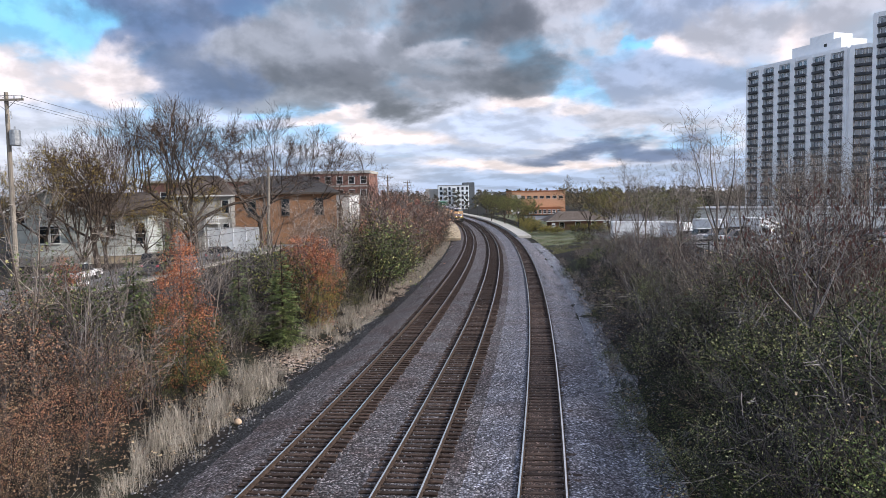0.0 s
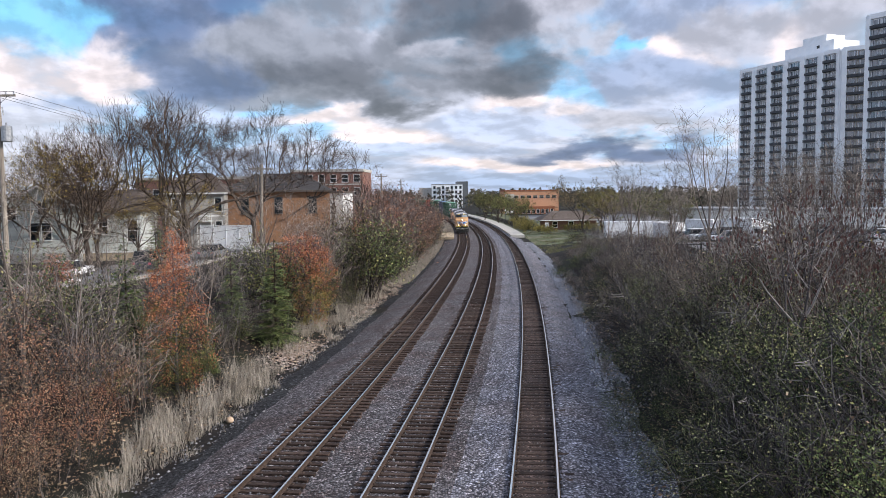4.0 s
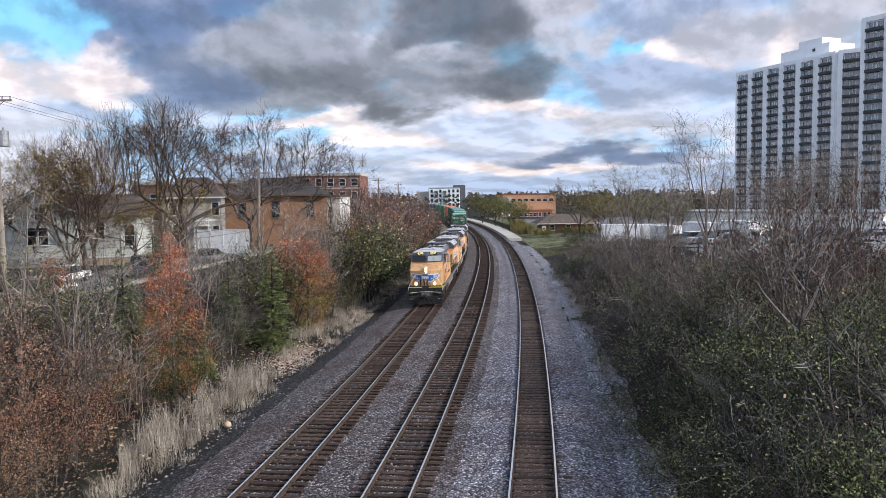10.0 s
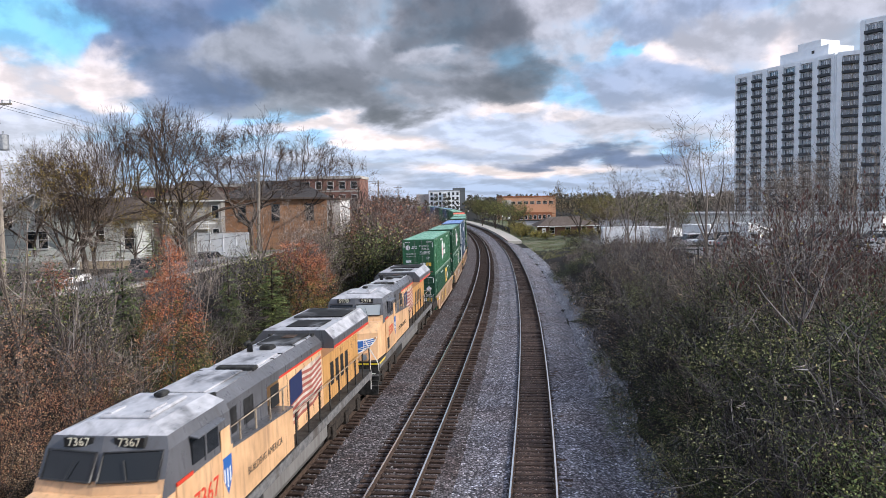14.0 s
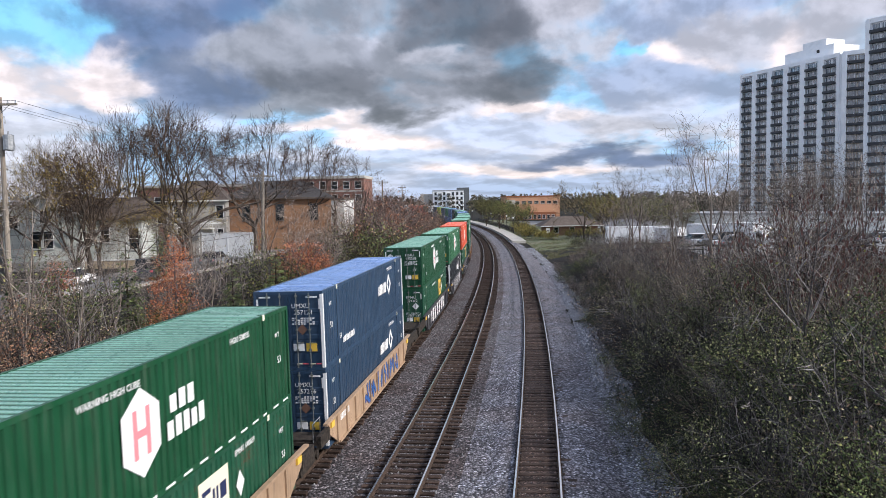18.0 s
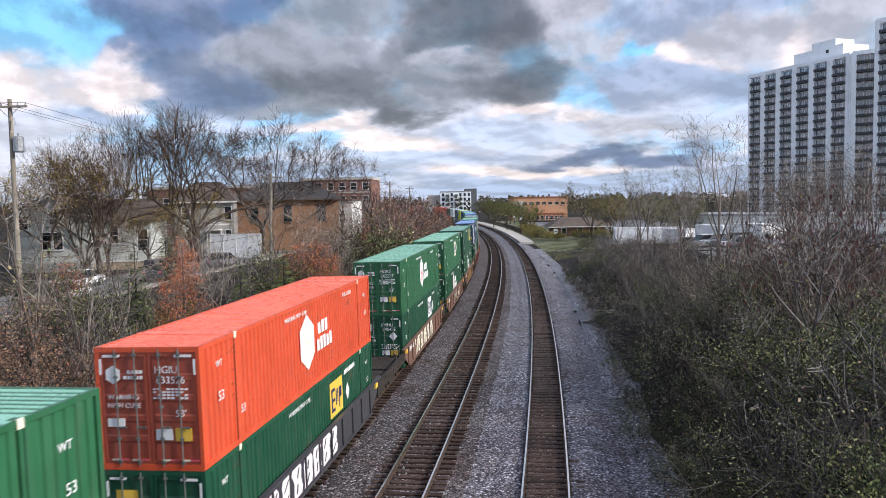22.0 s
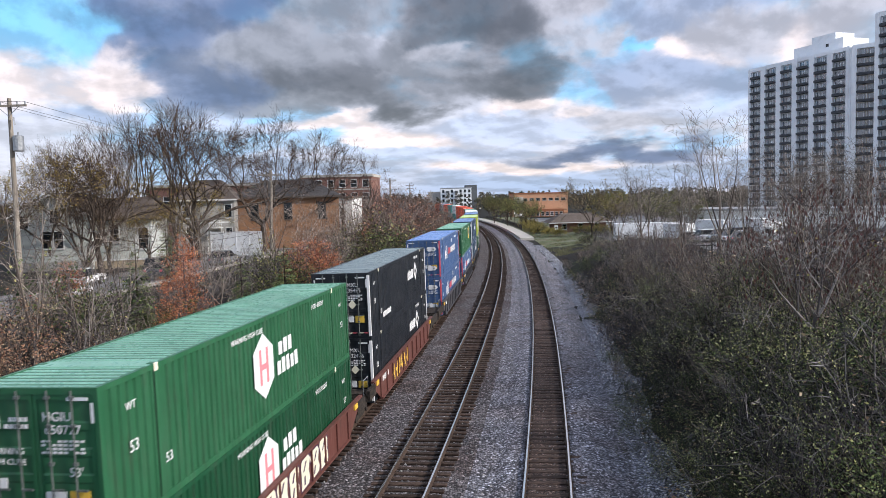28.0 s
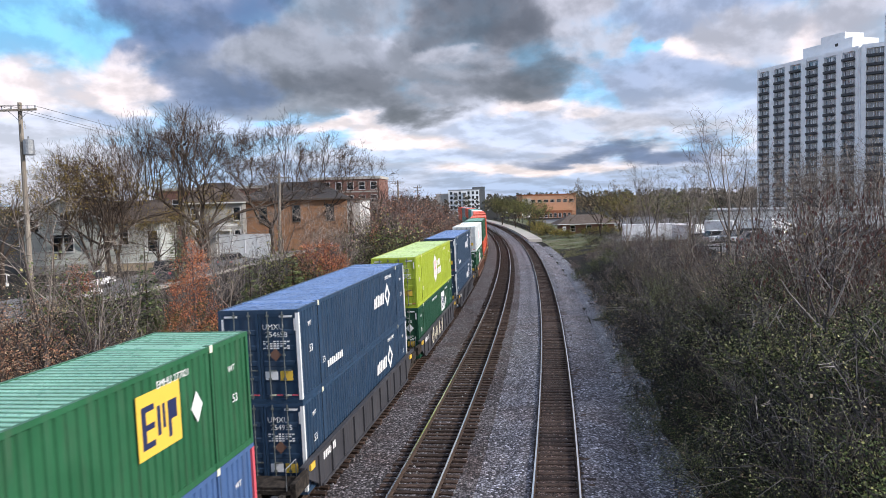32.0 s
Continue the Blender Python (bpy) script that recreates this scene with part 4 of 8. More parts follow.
def well_car(mat, word, first, last, graffiti):
    """One well of an articulated car; y from its leading end."""
    c = thing("well_car", f"{word} steel well car carrying stacked containers", "railway car", "well cars of the train")
    front, back = (2.2 if first else 0.0), (2.2 if last else 0.0)
    a, e = 1.55, UNIT - 1.55
    for x in (-1, 1):
        b = Build()
        b.prism([(a, 1.02), (a + 1.3, 0.32), (e - 1.3, 0.32), (e, 1.02), (e, 1.5), (a, 1.5)], x * 1.38, x * 1.43, "x")
        b.box(min(x * 1.36, x * 1.52), max(x * 1.36, x * 1.52), a - 0.5, e + 0.5, 1.46, 1.54).box(min(x * 1.38, x * 1.50), max(x * 1.38, x * 1.50), a + 1.3, e - 1.3, 0.30, 0.38)
        for y in np.arange(a + 1.0, e - 0.6, 1.42):
            b.box(min(x * 1.43, x * 1.49), max(x * 1.43, x * 1.49), y, y + 0.07, 0.4, 1.47)
        part("side_sill", b, mat, c)
    fl = Build().box(-1.36, 1.36, a + 1.2, a + 2.6, 0.28, 0.37).box(-1.36, 1.36, e - 2.6, e - 1.2, 0.28, 0.37)
    for y in np.arange(a + 3.2, e - 3.0, 2.0):
        fl.box(-1.36, 1.36, y, y + 0.3, 0.28, 0.36)
    part("floor_beams", fl, mat, c)
    for y0, y1, t in ((0.12 - front, a + 0.25, first), (e - 0.25, UNIT - 0.12 + back, last)):
        b = Build().box(-1.40, 1.40, y0 + 0.25, y1 - 0.25, 0.98, 1.10).box(-0.4, 0.4, y0, y1, 0.8, 1.0).box(-1.2, 1.2, min(y0, y1) + 0.3, min(y0, y1) + 0.5, 1.10, 1.18)
        b.box(1.30, 1.46, y0 + 0.25, y1 - 0.25, 0.86, 1.30).box(-1.46, -1.30, y0 + 0.25, y1 - 0.25, 0.86, 1.30)
        part("end_platform", b, RUNNING, c, "grimy end platform")
    part("brake_wheel", Build().disc((-0.9, 0.5, 1.5), 0.26, 0.02, "y", 14).tube([(-0.9, 0.5, 1.1), (-0.9, 0.5, 1.5)], 0.025, 5), RUNNING, c)
    part("handrail", Build().tube([(1.2, 0.35, 1.1), (1.2, 0.35, 1.75), (1.2, 1.2, 1.75), (1.2, 1.2, 1.1)], 0.018, 5), STEEL, c)
    part("yellow_plate", Build().box(1.431, 1.50, a + 0.15, a + 0.55, 1.2, 1.4).box(1.431, 1.50, e - 0.55, e - 0.15, 1.2, 1.4), DECAL_YELLOW, c, "yellow safety plate")
    truck(c, 0.0 - (0.6 if first else 0.0))
    if last:
        truck(c, UNIT + 0.6)
    for y, on in ((-front - 0.1, first), (UNIT + back + 0.1, last)):
        if on:
            part("coupler", Build().cbox(-0.16, 0.16, y - 0.55, y + 0.55, 0.72, 0.98, 0.04), RUNNING, c)
    part("reporting_mark", shared("reporting_mark", lambda: bars_at(1.436, a + 1.6, a + 3.0, 1.05, 1.3, 7), DECAL_WHITE), None, c, "small white stencilled marks")
    if graffiti:
        rnd = random.Random(graffiti)
        y = rnd.uniform(a + 3.4, e - 9.5)
        ink = rnd.choice((DECAL_WHITE, DECAL_WHITE, DECAL_BLUE, DECAL_CREAM, DECAL_YELLOW))
        if graffiti in (6, 7, 8, 9, 13):
            ink = DECAL_WHITE if graffiti < 9 else DECAL_CREAM
            y = a + 3.6 if graffiti != 13 else a + 6.0
            for i in range(rnd.randint(6, 9)):
                u, w, z0, z1 = y + i * 0.98, rnd.uniform(0.82, 0.95), 0.42, rnd.uniform(1.34, 1.45)
                lean = rnd.uniform(-0.1, 0.1)
                face = [(u + 0.08, z0), (u + w - 0.1, z0 + rnd.uniform(0, 0.06)), (u + w, z0 + 0.2), (u + w * rnd.uniform(0.8, 1.0), (z0 + z1) / 2), (u + w + lean, z1 - 0.15), (u + w - 0.15 + lean, z1), (u + 0.1 + lean, z1 - rnd.uniform(0, 0.05)), (u + lean, z1 - 0.2), (u + w * rnd.uniform(0, 0.15), (z0 + z1) / 2)]
                mid = (u + w / 2, (z0 + z1) / 2)
                sh = part("graffiti_shadow", Build().prism([(mid[0] + (p - mid[0]) * 1.16, mid[1] + (q - mid[1]) * 1.09) for p, q in face], 1.432, 1.436, "x"), GRAFFITI_DARK, c, "dark graffiti outline")
                part("graffiti_letter", Build().prism(face, 1.437, 1.441, "x"), ink, sh, "fat sprayed block letter")
                cut = Build()
                for q0, q1 in ((0.12, 0.4), (0.58, 0.86)):
                    p0, p1, t = u + w * rnd.uniform(0.25, 0.5), u + w * rnd.uniform(0.4, 0.8), 0.06
                    cut.prism([(p0 - t, z0 + (z1 - z0) * q0), (p0 + t, z0 + (z1 - z0) * q0), (p1 + t, z0 + (z1 - z0) * q1), (p1 - t, z0 + (z1 - z0) * q1)], 1.442, 1.445, "x")
                part("graffiti_cut", cut, GRAFFITI_DARK, sh)
        for i in range(rnd.randint(5, 10) if graffiti not in (6, 7, 8, 9, 13) else 0):
            front, back = Build(), Build()
            u, w, h = y + i * 0.78, rnd.uniform(0.55, 0.72), rnd.uniform(0.72, 0.95)
            knots = [(u + w * rnd.choice((0, 0.5, 1)), 0.45 + h * k) for k in (0, 0.5, 1)] + [(u + w * rnd.random(), 0.45 + h * rnd.random()) for k in range(2)]
            rnd.shuffle(knots)
            for (p0, q0), (p1, q1) in zip(knots, knots[1:]):
                ln = math.hypot(p1 - p0, q1 - q0) + 1e-6
                nx, nz = -(q1 - q0) / ln, (p1 - p0) / ln
                for bb, t, x0 in ((front, 0.075, 1.437), (back, 0.125, 1.432)):
                    bb.prism([(p0 + nx * t, q0 + nz * t), (p0 - nx * t, q0 - nz * t), (p1 - nx * t, q1 - nz * t), (p1 + nx * t, q1 + nz * t)], x0, x0 + 0.004, "x")
            sh = part("graffiti_shadow", back, GRAFFITI_DARK, c, "dark graffiti outline")
            part("graffiti_stroke", front, ink, sh, "sprayed graffiti stroke")
    return c


# ---- locomotives ----
YELLOW = paint("armour_yellow", (0.54, 0.315, 0.14), 0.36, dirt=(0.22, 0.14, 0.095), amount=0.75, fade=0.2)
# Brown grime, and the shadow under the radiator wings put into the paint.
YELLOW_GRIMY_SHADED = paint("grimy_shaded_armour_yellow", (0.46, 0.25, 0.085), 0.5, dirt=(0.10, 0.06, 0.035), amount=1.0, rust=(0.12, 0.06, 0.03), fade=0.1)
YELLOW_FADED = paint("faded_armour_yellow", (0.56, 0.345, 0.185), 0.4, dirt=(0.27, 0.18, 0.13), amount=0.7, fade=0.2)
HARBOR = paint("cab_grey", (0.088, 0.09, 0.10), 0.32, amount=0.5, dirt=(0.07, 0.066, 0.063), fade=0.12)
# Pale grey holds the sky's sheen on upward faces; soot stains lie over it.
ROOF_SHEEN = surface("sooty_sheen_roof", (0.38, 0.385, 0.41), (0.52, 0.52, 0.55), 3.0, 0.36, bump=0.1, stain=(0.04, 0.04, 0.042), stain_scale=0.75, stain_amount=0.85, grain=(1.4, 0.8, 1))
ROOF_SOOT = surface("soot_blackened_roof", (0.010, 0.010, 0.010), (0.03, 0.03, 0.03), 2.5, 0.75, bump=0.15, stain=(0.30, 0.31, 0.33), stain_scale=0.7, stain_amount=0.6, grain=(1.2, 0.7, 1))
UNDER = surface("grey_underframe", (0.10, 0.10, 0.105), (0.20, 0.20, 0.20), 5.0, 0.7, bump=0.15, stain=(0.06, 0.045, 0.035), stain_scale=1.2, stain_amount=0.7)
TANK = paint("tank_grey", (0.15, 0.145, 0.14), 0.6, amount=0.5)
STRIPE_RED = plain("red_stripe", (0.60, 0.05, 0.025), 0.45)
STRIPE_YELLOW = plain("yellow_stripe", (0.80, 0.60, 0.04), 0.45)
SOOT = surface("sooty_black", (0.018, 0.018, 0.018), (0.05, 0.05, 0.048), 5.0, 0.8, bump=0.2)
LAMP = plain("lit_headlight", (1.0, 0.74, 0.38), 0.3, glow=4.0)
LAMP_DITCH = plain("lit_ditch_light", (1.0, 0.76, 0.42), 0.3, glow=4.0)
NUMBER_GLOW = plain("number_light", (1.0, 0.80, 0.25), 0.4, glow=1.4)
RAILING = surface("weathered_railing", (0.16, 0.125, 0.09), (0.38, 0.31, 0.23), 5.0, 0.6, bump=0)
FLAG_WHITE = surface("faded_flag_white", (0.40, 0.33, 0.25), (0.62, 0.57, 0.52), 2.0, 0.6, bump=0, stain=(0.34, 0.25, 0.16), stain_scale=0.8)
FLAG_RED = surface("faded_flag_red", (0.26, 0.06, 0.05), (0.36, 0.12, 0.09), 2.0, 0.6, bump=0)
WHITE_RAIL = plain("white_railing", (0.72, 0.70, 0.66), 0.5)


def lift(z):
    """Heights of nose and cab over the walkway."""
    return float(np.interp(z, [1.67, 3.12, 3.95, 4.28, 4.52, 5.0], [1.67, 3.42, 4.20, 4.46, 4.64, 5.12])) if z > 1.67 else z


def locomotive(number, leading):
    """A six-axle diesel, cab towards -y; 22.3 m over couplers."""
    c = thing("locomotive", f"yellow and grey diesel freight locomotive numbered {number}" + (", headlights lit" if leading else ""), "locomotive", "locomotives of the train")

    coat = YELLOW if leading else YELLOW_FADED

    def P(name, b, m, label="", parent=None):
        if isinstance(b, Build):
            b.v = [(x, y, lift(z) if y < 5.94 else z) for x, y, z in b.v]
        return part(name, b, m, parent or c, label)
    # frame, sill and fuel tank
    P("underframe", Build().box(-1.50, 1.50, 0.9, 21.5, 1.30, 1.62).box(-0.6, 0.6, 1.0, 21.4, 0.95, 1.30), UNDER, "grey underframe")
    for x in (-1, 1):
        P("side_sill", Build().box(min(x * 1.50, x * 1.52), max(x * 1.50, x * 1.52), 0.9, 21.5, 1.36, 1.61), UNDER, "dusty grey side sill")
        P("sill_stripe", Build().box(min(x * 1.52, x * 1.525), max(x * 1.52, x * 1.525), 0.9, 2.4, 1.52, 1.60), STRIPE_YELLOW, "yellow sill stripe")
    tank = [(-1.45, 0.85), (-1.1, 0.38), (1.1, 0.38), (1.45, 0.85), (1.45, 1.28), (-1.45, 1.28)]
    P("fuel_tank", Build().prism(tank, 7.9, 14.3), TANK, "grey fuel tank")
    P("walkway", Build().box(-1.5, 1.5, 0.75, 21.6, 1.62, 1.67), SOOT)
    # nose and cab
    nose = Build()
    lo, hi = 1.67, 3.05
    f0 = [(-1.35, 1.25), (-0.42, 0.98), (0.42, 0.98), (1.35, 1.25)]
    k0 = [(x, y, lo) for x, y in f0] + [(1.45, 3.0, lo), (-1.45, 3.0, lo)]
    k1 = [(-1.38, 1.45, 2.75), (-0.42, 1.15, 2.75), (0.42, 1.15, 2.75), (1.38, 1.45, 2.75), (1.46, 3.0, 2.75), (-1.46, 3.0, 2.75)]
    k2 = [(-1.40, 2.05, 3.12), (-0.42, 1.85, 3.12), (0.42, 1.85, 3.12), (1.40, 2.05, 3.12), (1.47, 3.0, 3.12), (-1.47, 3.0, 3.12)]
    nose.v += k0 + k1 + k2
    for r in range(2):
        for i in range(6):
            j = (i + 1) % 6
            nose.f.append((r * 6 + i, r * 6 + j, r * 6 + 6 + j, r * 6 + 6 + i))
    nose.f.append((12, 13, 14, 15, 16, 17))
    P("nose", nose, coat, "yellow short nose")
    cab = Build()
    k0 = [(-1.47, 2.35, 3.0), (0, 2.15, 3.0), (1.47, 2.35, 3.0), (1.5, 5.9, 3.0), (-1.5, 5.9, 3.0)]
    k1 = [(-1.42, 2.85, 3.95), (0, 2.65, 3.95), (1.42, 2.85, 3.95), (1.46, 5.9, 3.95), (-1.46, 5.9, 3.95)]
    k2 = [(-1.32, 3.0, 4.28), (0, 2.8, 4.34), (1.32, 3.0, 4.28), (1.34, 5.9, 4.28), (-1.34, 5.9, 4.28)]
    cab.v += k0 + k1 + k2
    for r in range(2):
        for i in range(5):
            j = (i + 1) % 5
            cab.f.append((r * 5 + i, r * 5 + j, r * 5 + 5 + j, r * 5 + 5 + i))
    P("cab_upper", cab, HARBOR, "grey upper cab")
    P("cab_side", Build().box(-1.505, 1.505, 2.95, 5.9, 1.67, 3.06), coat, "yellow cab side")
    roof = Build()
    roof.v += [(-1.32, 3.0, 4.28), (1.32, 3.0, 4.28), (1.34, 5.9, 4.28), (-1.34, 5.9, 4.28), (-0.85, 3.35, 4.52), (0.85, 3.35, 4.52), (0.9, 5.9, 4.52), (-0.9, 5.9, 4.52), (0, 2.8, 4.34)]
    roof.f += [(0, 8, 4), (8, 5, 4), (8, 1, 5), (1, 2, 6, 5), (3, 0, 4, 7), (4, 5, 6, 7), (2, 3, 7, 6)]
    P("cab_roof", roof, ROOF_SHEEN, "grey cab roof, sky sheen in its colour")
    P("roof_hatch", Build().cbox(-0.62, 0.62, 3.6, 5.4, 4.51, 4.60, 0.03).box(-0.5, -0.36, 3.7, 4.3, 4.60, 4.64).box(0.36, 0.5, 3.9, 4.6, 4.60, 4.64), ROOF_SHEEN)
    P("antenna", Build().cbox(-0.12, 0.12, 5.1, 5.5, 4.60, 4.72, 0.03), SOOT)
    for x in (-1, 1):
        a, e = (x * 0.08, x * 1.32)
        lo_y, hi_y = lambda q: 2.12 + abs(q) * 0.135, lambda q: 2.60 + abs(q) * 0.14
        w = Build().quad((a, lo_y(a) + 0.17, 3.40), (e, lo_y(e) + 0.20, 3.40), (e, hi_y(e) + 0.05, 3.94), (a, hi_y(a) + 0.02, 3.94))
        win = P("windscreen", w, WINDSCREEN_SKY if x > 0 and number != "7367" else GLASS_DARK, "windscreen pane, sky reflection painted on pale ones")
        ob = Build()
        rim = [(a, lo_y(a) + 0.15, 3.39), (e, lo_y(e) + 0.18, 3.39), (e, hi_y(e) + 0.05, 3.95), (a, hi_y(a) + 0.01, 3.95), (a, lo_y(a) + 0.15, 3.39)]
        P("window_frame", ob.tube(rim, 0.03, 4), BLACK, "", win)
        P("wiper", Build().tube([(x * 0.7, lo_y(0.7) + 0.14, 3.42), (x * 0.55, lo_y(0.7) + 0.34, 3.8)], 0.012, 3), BLACK, "", win)
        brow = [(0, 2.138, 3.0), (x * 1.472, 2.338, 3.0), (x * 1.45, 2.545, 3.39), (0, 2.345, 3.39)]
        P("brow_panel", Build().quad(*(brow if x > 0 else brow[::-1])), coat, "yellow panel under the windscreen")
        P("cab_stripe", Build().box(min(x * 1.49, x * 1.512), max(x * 1.49, x * 1.512), 2.95, 3.72, 3.07, 3.14), STRIPE_RED, "red stripe")
        P("grab_iron", Build().tube([(x * 0.95, 1.60, 2.96), (x * 0.95, 1.55, 3.08), (x * 0.55, 1.50, 3.08), (x * 0.55, 1.56, 2.96)], 0.014, 4), coat)
        P("hinge", Build().box(min(x * 1.2, x * 1.32), max(x * 1.2, x * 1.32), 1.33, 1.42, 2.5, 2.58), coat)
        nb = P("number_board", Build().box(min(x * 0.24, x * 0.92), max(x * 0.24, x * 0.92), 2.76, 3.04, 4.04, 4.31), BLACK, "black number board")
        lettering(number, 0.26, NUMBER_GLOW if leading else DECAL_CREAM, nb, Matrix.Translation((x * 0.58, 2.753, lift(4.175))) @ Euler((radians(90), 0, 0)).to_matrix().to_4x4(), name="number")
        sw = P("side_window", Build().box(min(x * 1.44, x * 1.50), max(x * 1.44, x * 1.50), 3.75, 5.1, 3.26, 3.9), GLASS_DARK, "dark cab side window")
        P("window_post", Build().box(min(x * 1.44, x * 1.52), max(x * 1.44, x * 1.52), 4.36, 4.44, 3.15, 3.9), HARBOR, "", sw)
        P("sunshade", Build().prism([(x * 1.46, 3.95), (x * 1.68, 3.91), (x * 1.68, 3.94), (x * 1.46, 3.99)][::x], 3.7, 5.2), HARBOR)
        P("cab_door", Build().box(min(x * 1.505, x * 1.52), max(x * 1.505, x * 1.52), 5.2, 5.75, 1.8, 3.6), coat)
        lettering(number, 0.66, STRIPE_RED, c, Matrix.Translation((x * 1.509, 4.35, 2.62)) @ Euler((radians(90), 0, radians(90 * x))).to_matrix().to_4x4(), name="number")
        P("shield", Build().prism([(5.25, 2.9), (5.25, 2.45), (5.5, 2.1), (5.75, 2.45), (5.75, 2.9)], min(x * 1.521, x * 1.526), max(x * 1.521, x * 1.526), "x"), DECAL_BLUE, "blue and white shield")
        P("shield_stripes", Build().box(min(x * 1.526, x * 1.53), max(x * 1.526, x * 1.53), 5.28, 5.34, 2.38, 2.66).box(min(x * 1.526, x * 1.53), max(x * 1.526, x * 1.53), 5.44, 5.5, 2.25, 2.66).box(min(x * 1.526, x * 1.53), max(x * 1.526, x * 1.53), 5.6, 5.66, 2.35, 2.66), DECAL_WHITE)
        P("side_vent", Build().box(min(x * 1.505, x * 1.515), max(x * 1.505, x * 1.515), 3.2, 3.75, 1.78, 2.25), BLACK)
    # headlight cluster and winged emblem on the nose
    P("headlight_box", Build().cbox(-0.13, 0.19, 1.0, 1.5, 2.58, 3.04, 0.03), coat)
    for z in (2.69, 2.92):
        P("headlight", Build().disc((0.03, 0.995, z), 0.105, 0.012, "y", 16), LAMP if leading else GLASS_PALE, "lit headlight" if leading else "unlit headlight")
    for x in (-1, 1):
        P("ditch_light", Build().disc((x * 0.82, 0.735, 1.86), 0.12, 0.02, "y", 16), LAMP_DITCH if leading else GLASS_PALE, "lit ditch light" if leading else "unlit ditch light")
        P("ditch_light_box", Build().box(x * 0.82 - 0.15, x * 0.82 + 0.15, 0.755, 0.92, 1.70, 2.02), coat)
        nose_y = lambda q: 0.955 + 0.29 * max(0.0, abs(q) - 0.42) / 0.93 + 0.0

        def flat(pts, off):
            return Build().poly([(x * q, nose_y(q) - off + (z - 1.67) * 0.185, z) for q, z in (pts if x > 0 else pts[::-1])])
        rim = [(0.2, 1.98), (0.42, 1.96), (0.62, 2.02), (0.9, 2.14), (1.14, 2.30), (1.32, 2.50), (1.34, 2.60), (0.95, 2.52), (0.42, 2.50), (0.2, 2.50)]
        em = P("wing_emblem", flat(rim, 0.008), DECAL_WHITE, "white-edged blue wing emblem")
        body = [(0.2, 2.02), (0.42, 2.0), (0.60, 2.06), (0.7, 2.12), (0.7, 2.46), (0.42, 2.45), (0.2, 2.45)]
        P("wing_root", flat(body, 0.014), DECAL_BLUE, "blue wing root", em)
        for i in range(5):
            z0, q1 = 2.09 + i * 0.075, 0.92 + i * 0.09
            P("feather", flat([(0.72, z0), (q1, z0 + 0.02 + i * 0.022), (q1 + 0.03, z0 + 0.075 + i * 0.022), (0.72, z0 + 0.05)], 0.014), DECAL_BLUE, "", em)
    P("nose_shield", Build().prism([(-0.26, 2.52), (-0.26, 2.2), (0, 1.95), (0.26, 2.2), (0.26, 2.52)][::-1], 0.93, 0.995), DECAL_WHITE, "white and red shield")
    P("shield_top", Build().box(-0.26, 0.26, 0.925, 0.93, 2.36, 2.52), DECAL_BLUE, "blue shield top")
    P("nose_shield_bars", Build().box(-0.2, -0.14, 0.925, 0.93, 2.08, 2.28).box(-0.05, 0.03, 0.925, 0.93, 2.02, 2.28).box(0.12, 0.18, 0.925, 0.93, 2.08, 2.28), DECAL_RED)
    P("nose_door", Build().box(-0.36, -0.02, 0.96, 0.99, 1.7, 2.7), coat)
    # pilot, plough, steps and front railings
    P("nose_cap", Build().box(-0.4, 0.4, 1.86, 2.0, 3.115, 3.135), HARBOR)
    P("pilot", Build().box(-1.5, 1.5, 0.72, 1.0, 0.75, 1.62), SOOT, "black pilot plate")
    P("plough", Build().prism([(-1.45, 0.12), (1.45, 0.12), (1.5, 0.8), (-1.5, 0.8)], 0.55, 0.72), SOOT, "black snow plough")
    P("coupler", Build().cbox(-0.17, 0.17, 0.0, 0.8, 0.72, 1.0, 0.05), RUNNING, "dark knuckle coupler")
    P("rear_coupler", Build().cbox(-0.17, 0.17, 21.5, 22.3, 0.72, 1.0, 0.05), RUNNING)
    P("cut_lever", Build().tube([(-1.35, 0.66, 1.12), (-0.3, 0.66, 1.18), (0.3, 0.66, 1.18), (1.35, 0.66, 1.12)], 0.022, 5), WHITE_RAIL, "pale uncoupling lever")
    P("drawbar_pocket", Build().cbox(-0.42, 0.42, 0.64, 0.72, 0.62, 1.12, 0.04), UNDER)
    P("corner_step", Build().box(-1.5, -1.1, 0.5, 0.72, 0.55, 0.6).box(1.1, 1.5, 0.5, 0.72, 0.55, 0.6).box(-1.5, -1.1, 0.55, 0.72, 1.02, 1.07).box(1.1, 1.5, 0.55, 0.72, 1.02, 1.07), UNDER)
    P("brake_hoses", Build().tube([(-0.7, 0.70, 1.1), (-0.65, 0.6, 0.75), (-0.45, 0.62, 0.6)], 0.03, 5).tube([(0.5, 0.70, 1.2), (0.55, 0.58, 0.8), (0.4, 0.6, 0.62)], 0.03, 5), BLACK)
    P("yellow_end_stripe", Build().box(-1.5, -0.3, 0.715, 0.72, 1.54, 1.62).box(0.3, 1.5, 0.715, 0.72, 1.54, 1.62), STRIPE_YELLOW)
    for x in (-1, 1):
        P("front_railing", Build().tube([(x * 1.45, 0.8, 0.75), (x * 1.5, 0.72, 1.55), (x * 1.42, 0.78, 1.72), (x * 0.9, 0.78, 2.45), (x * 0.9, 0.78, 2.6)], 0.028, 5).tube([(x * 0.5, 0.76, 1.66), (x * 0.5, 0.76, 2.2), (x * 0.9, 0.78, 2.3)], 0.018, 5), WHITE_RAIL, "white grab rail")
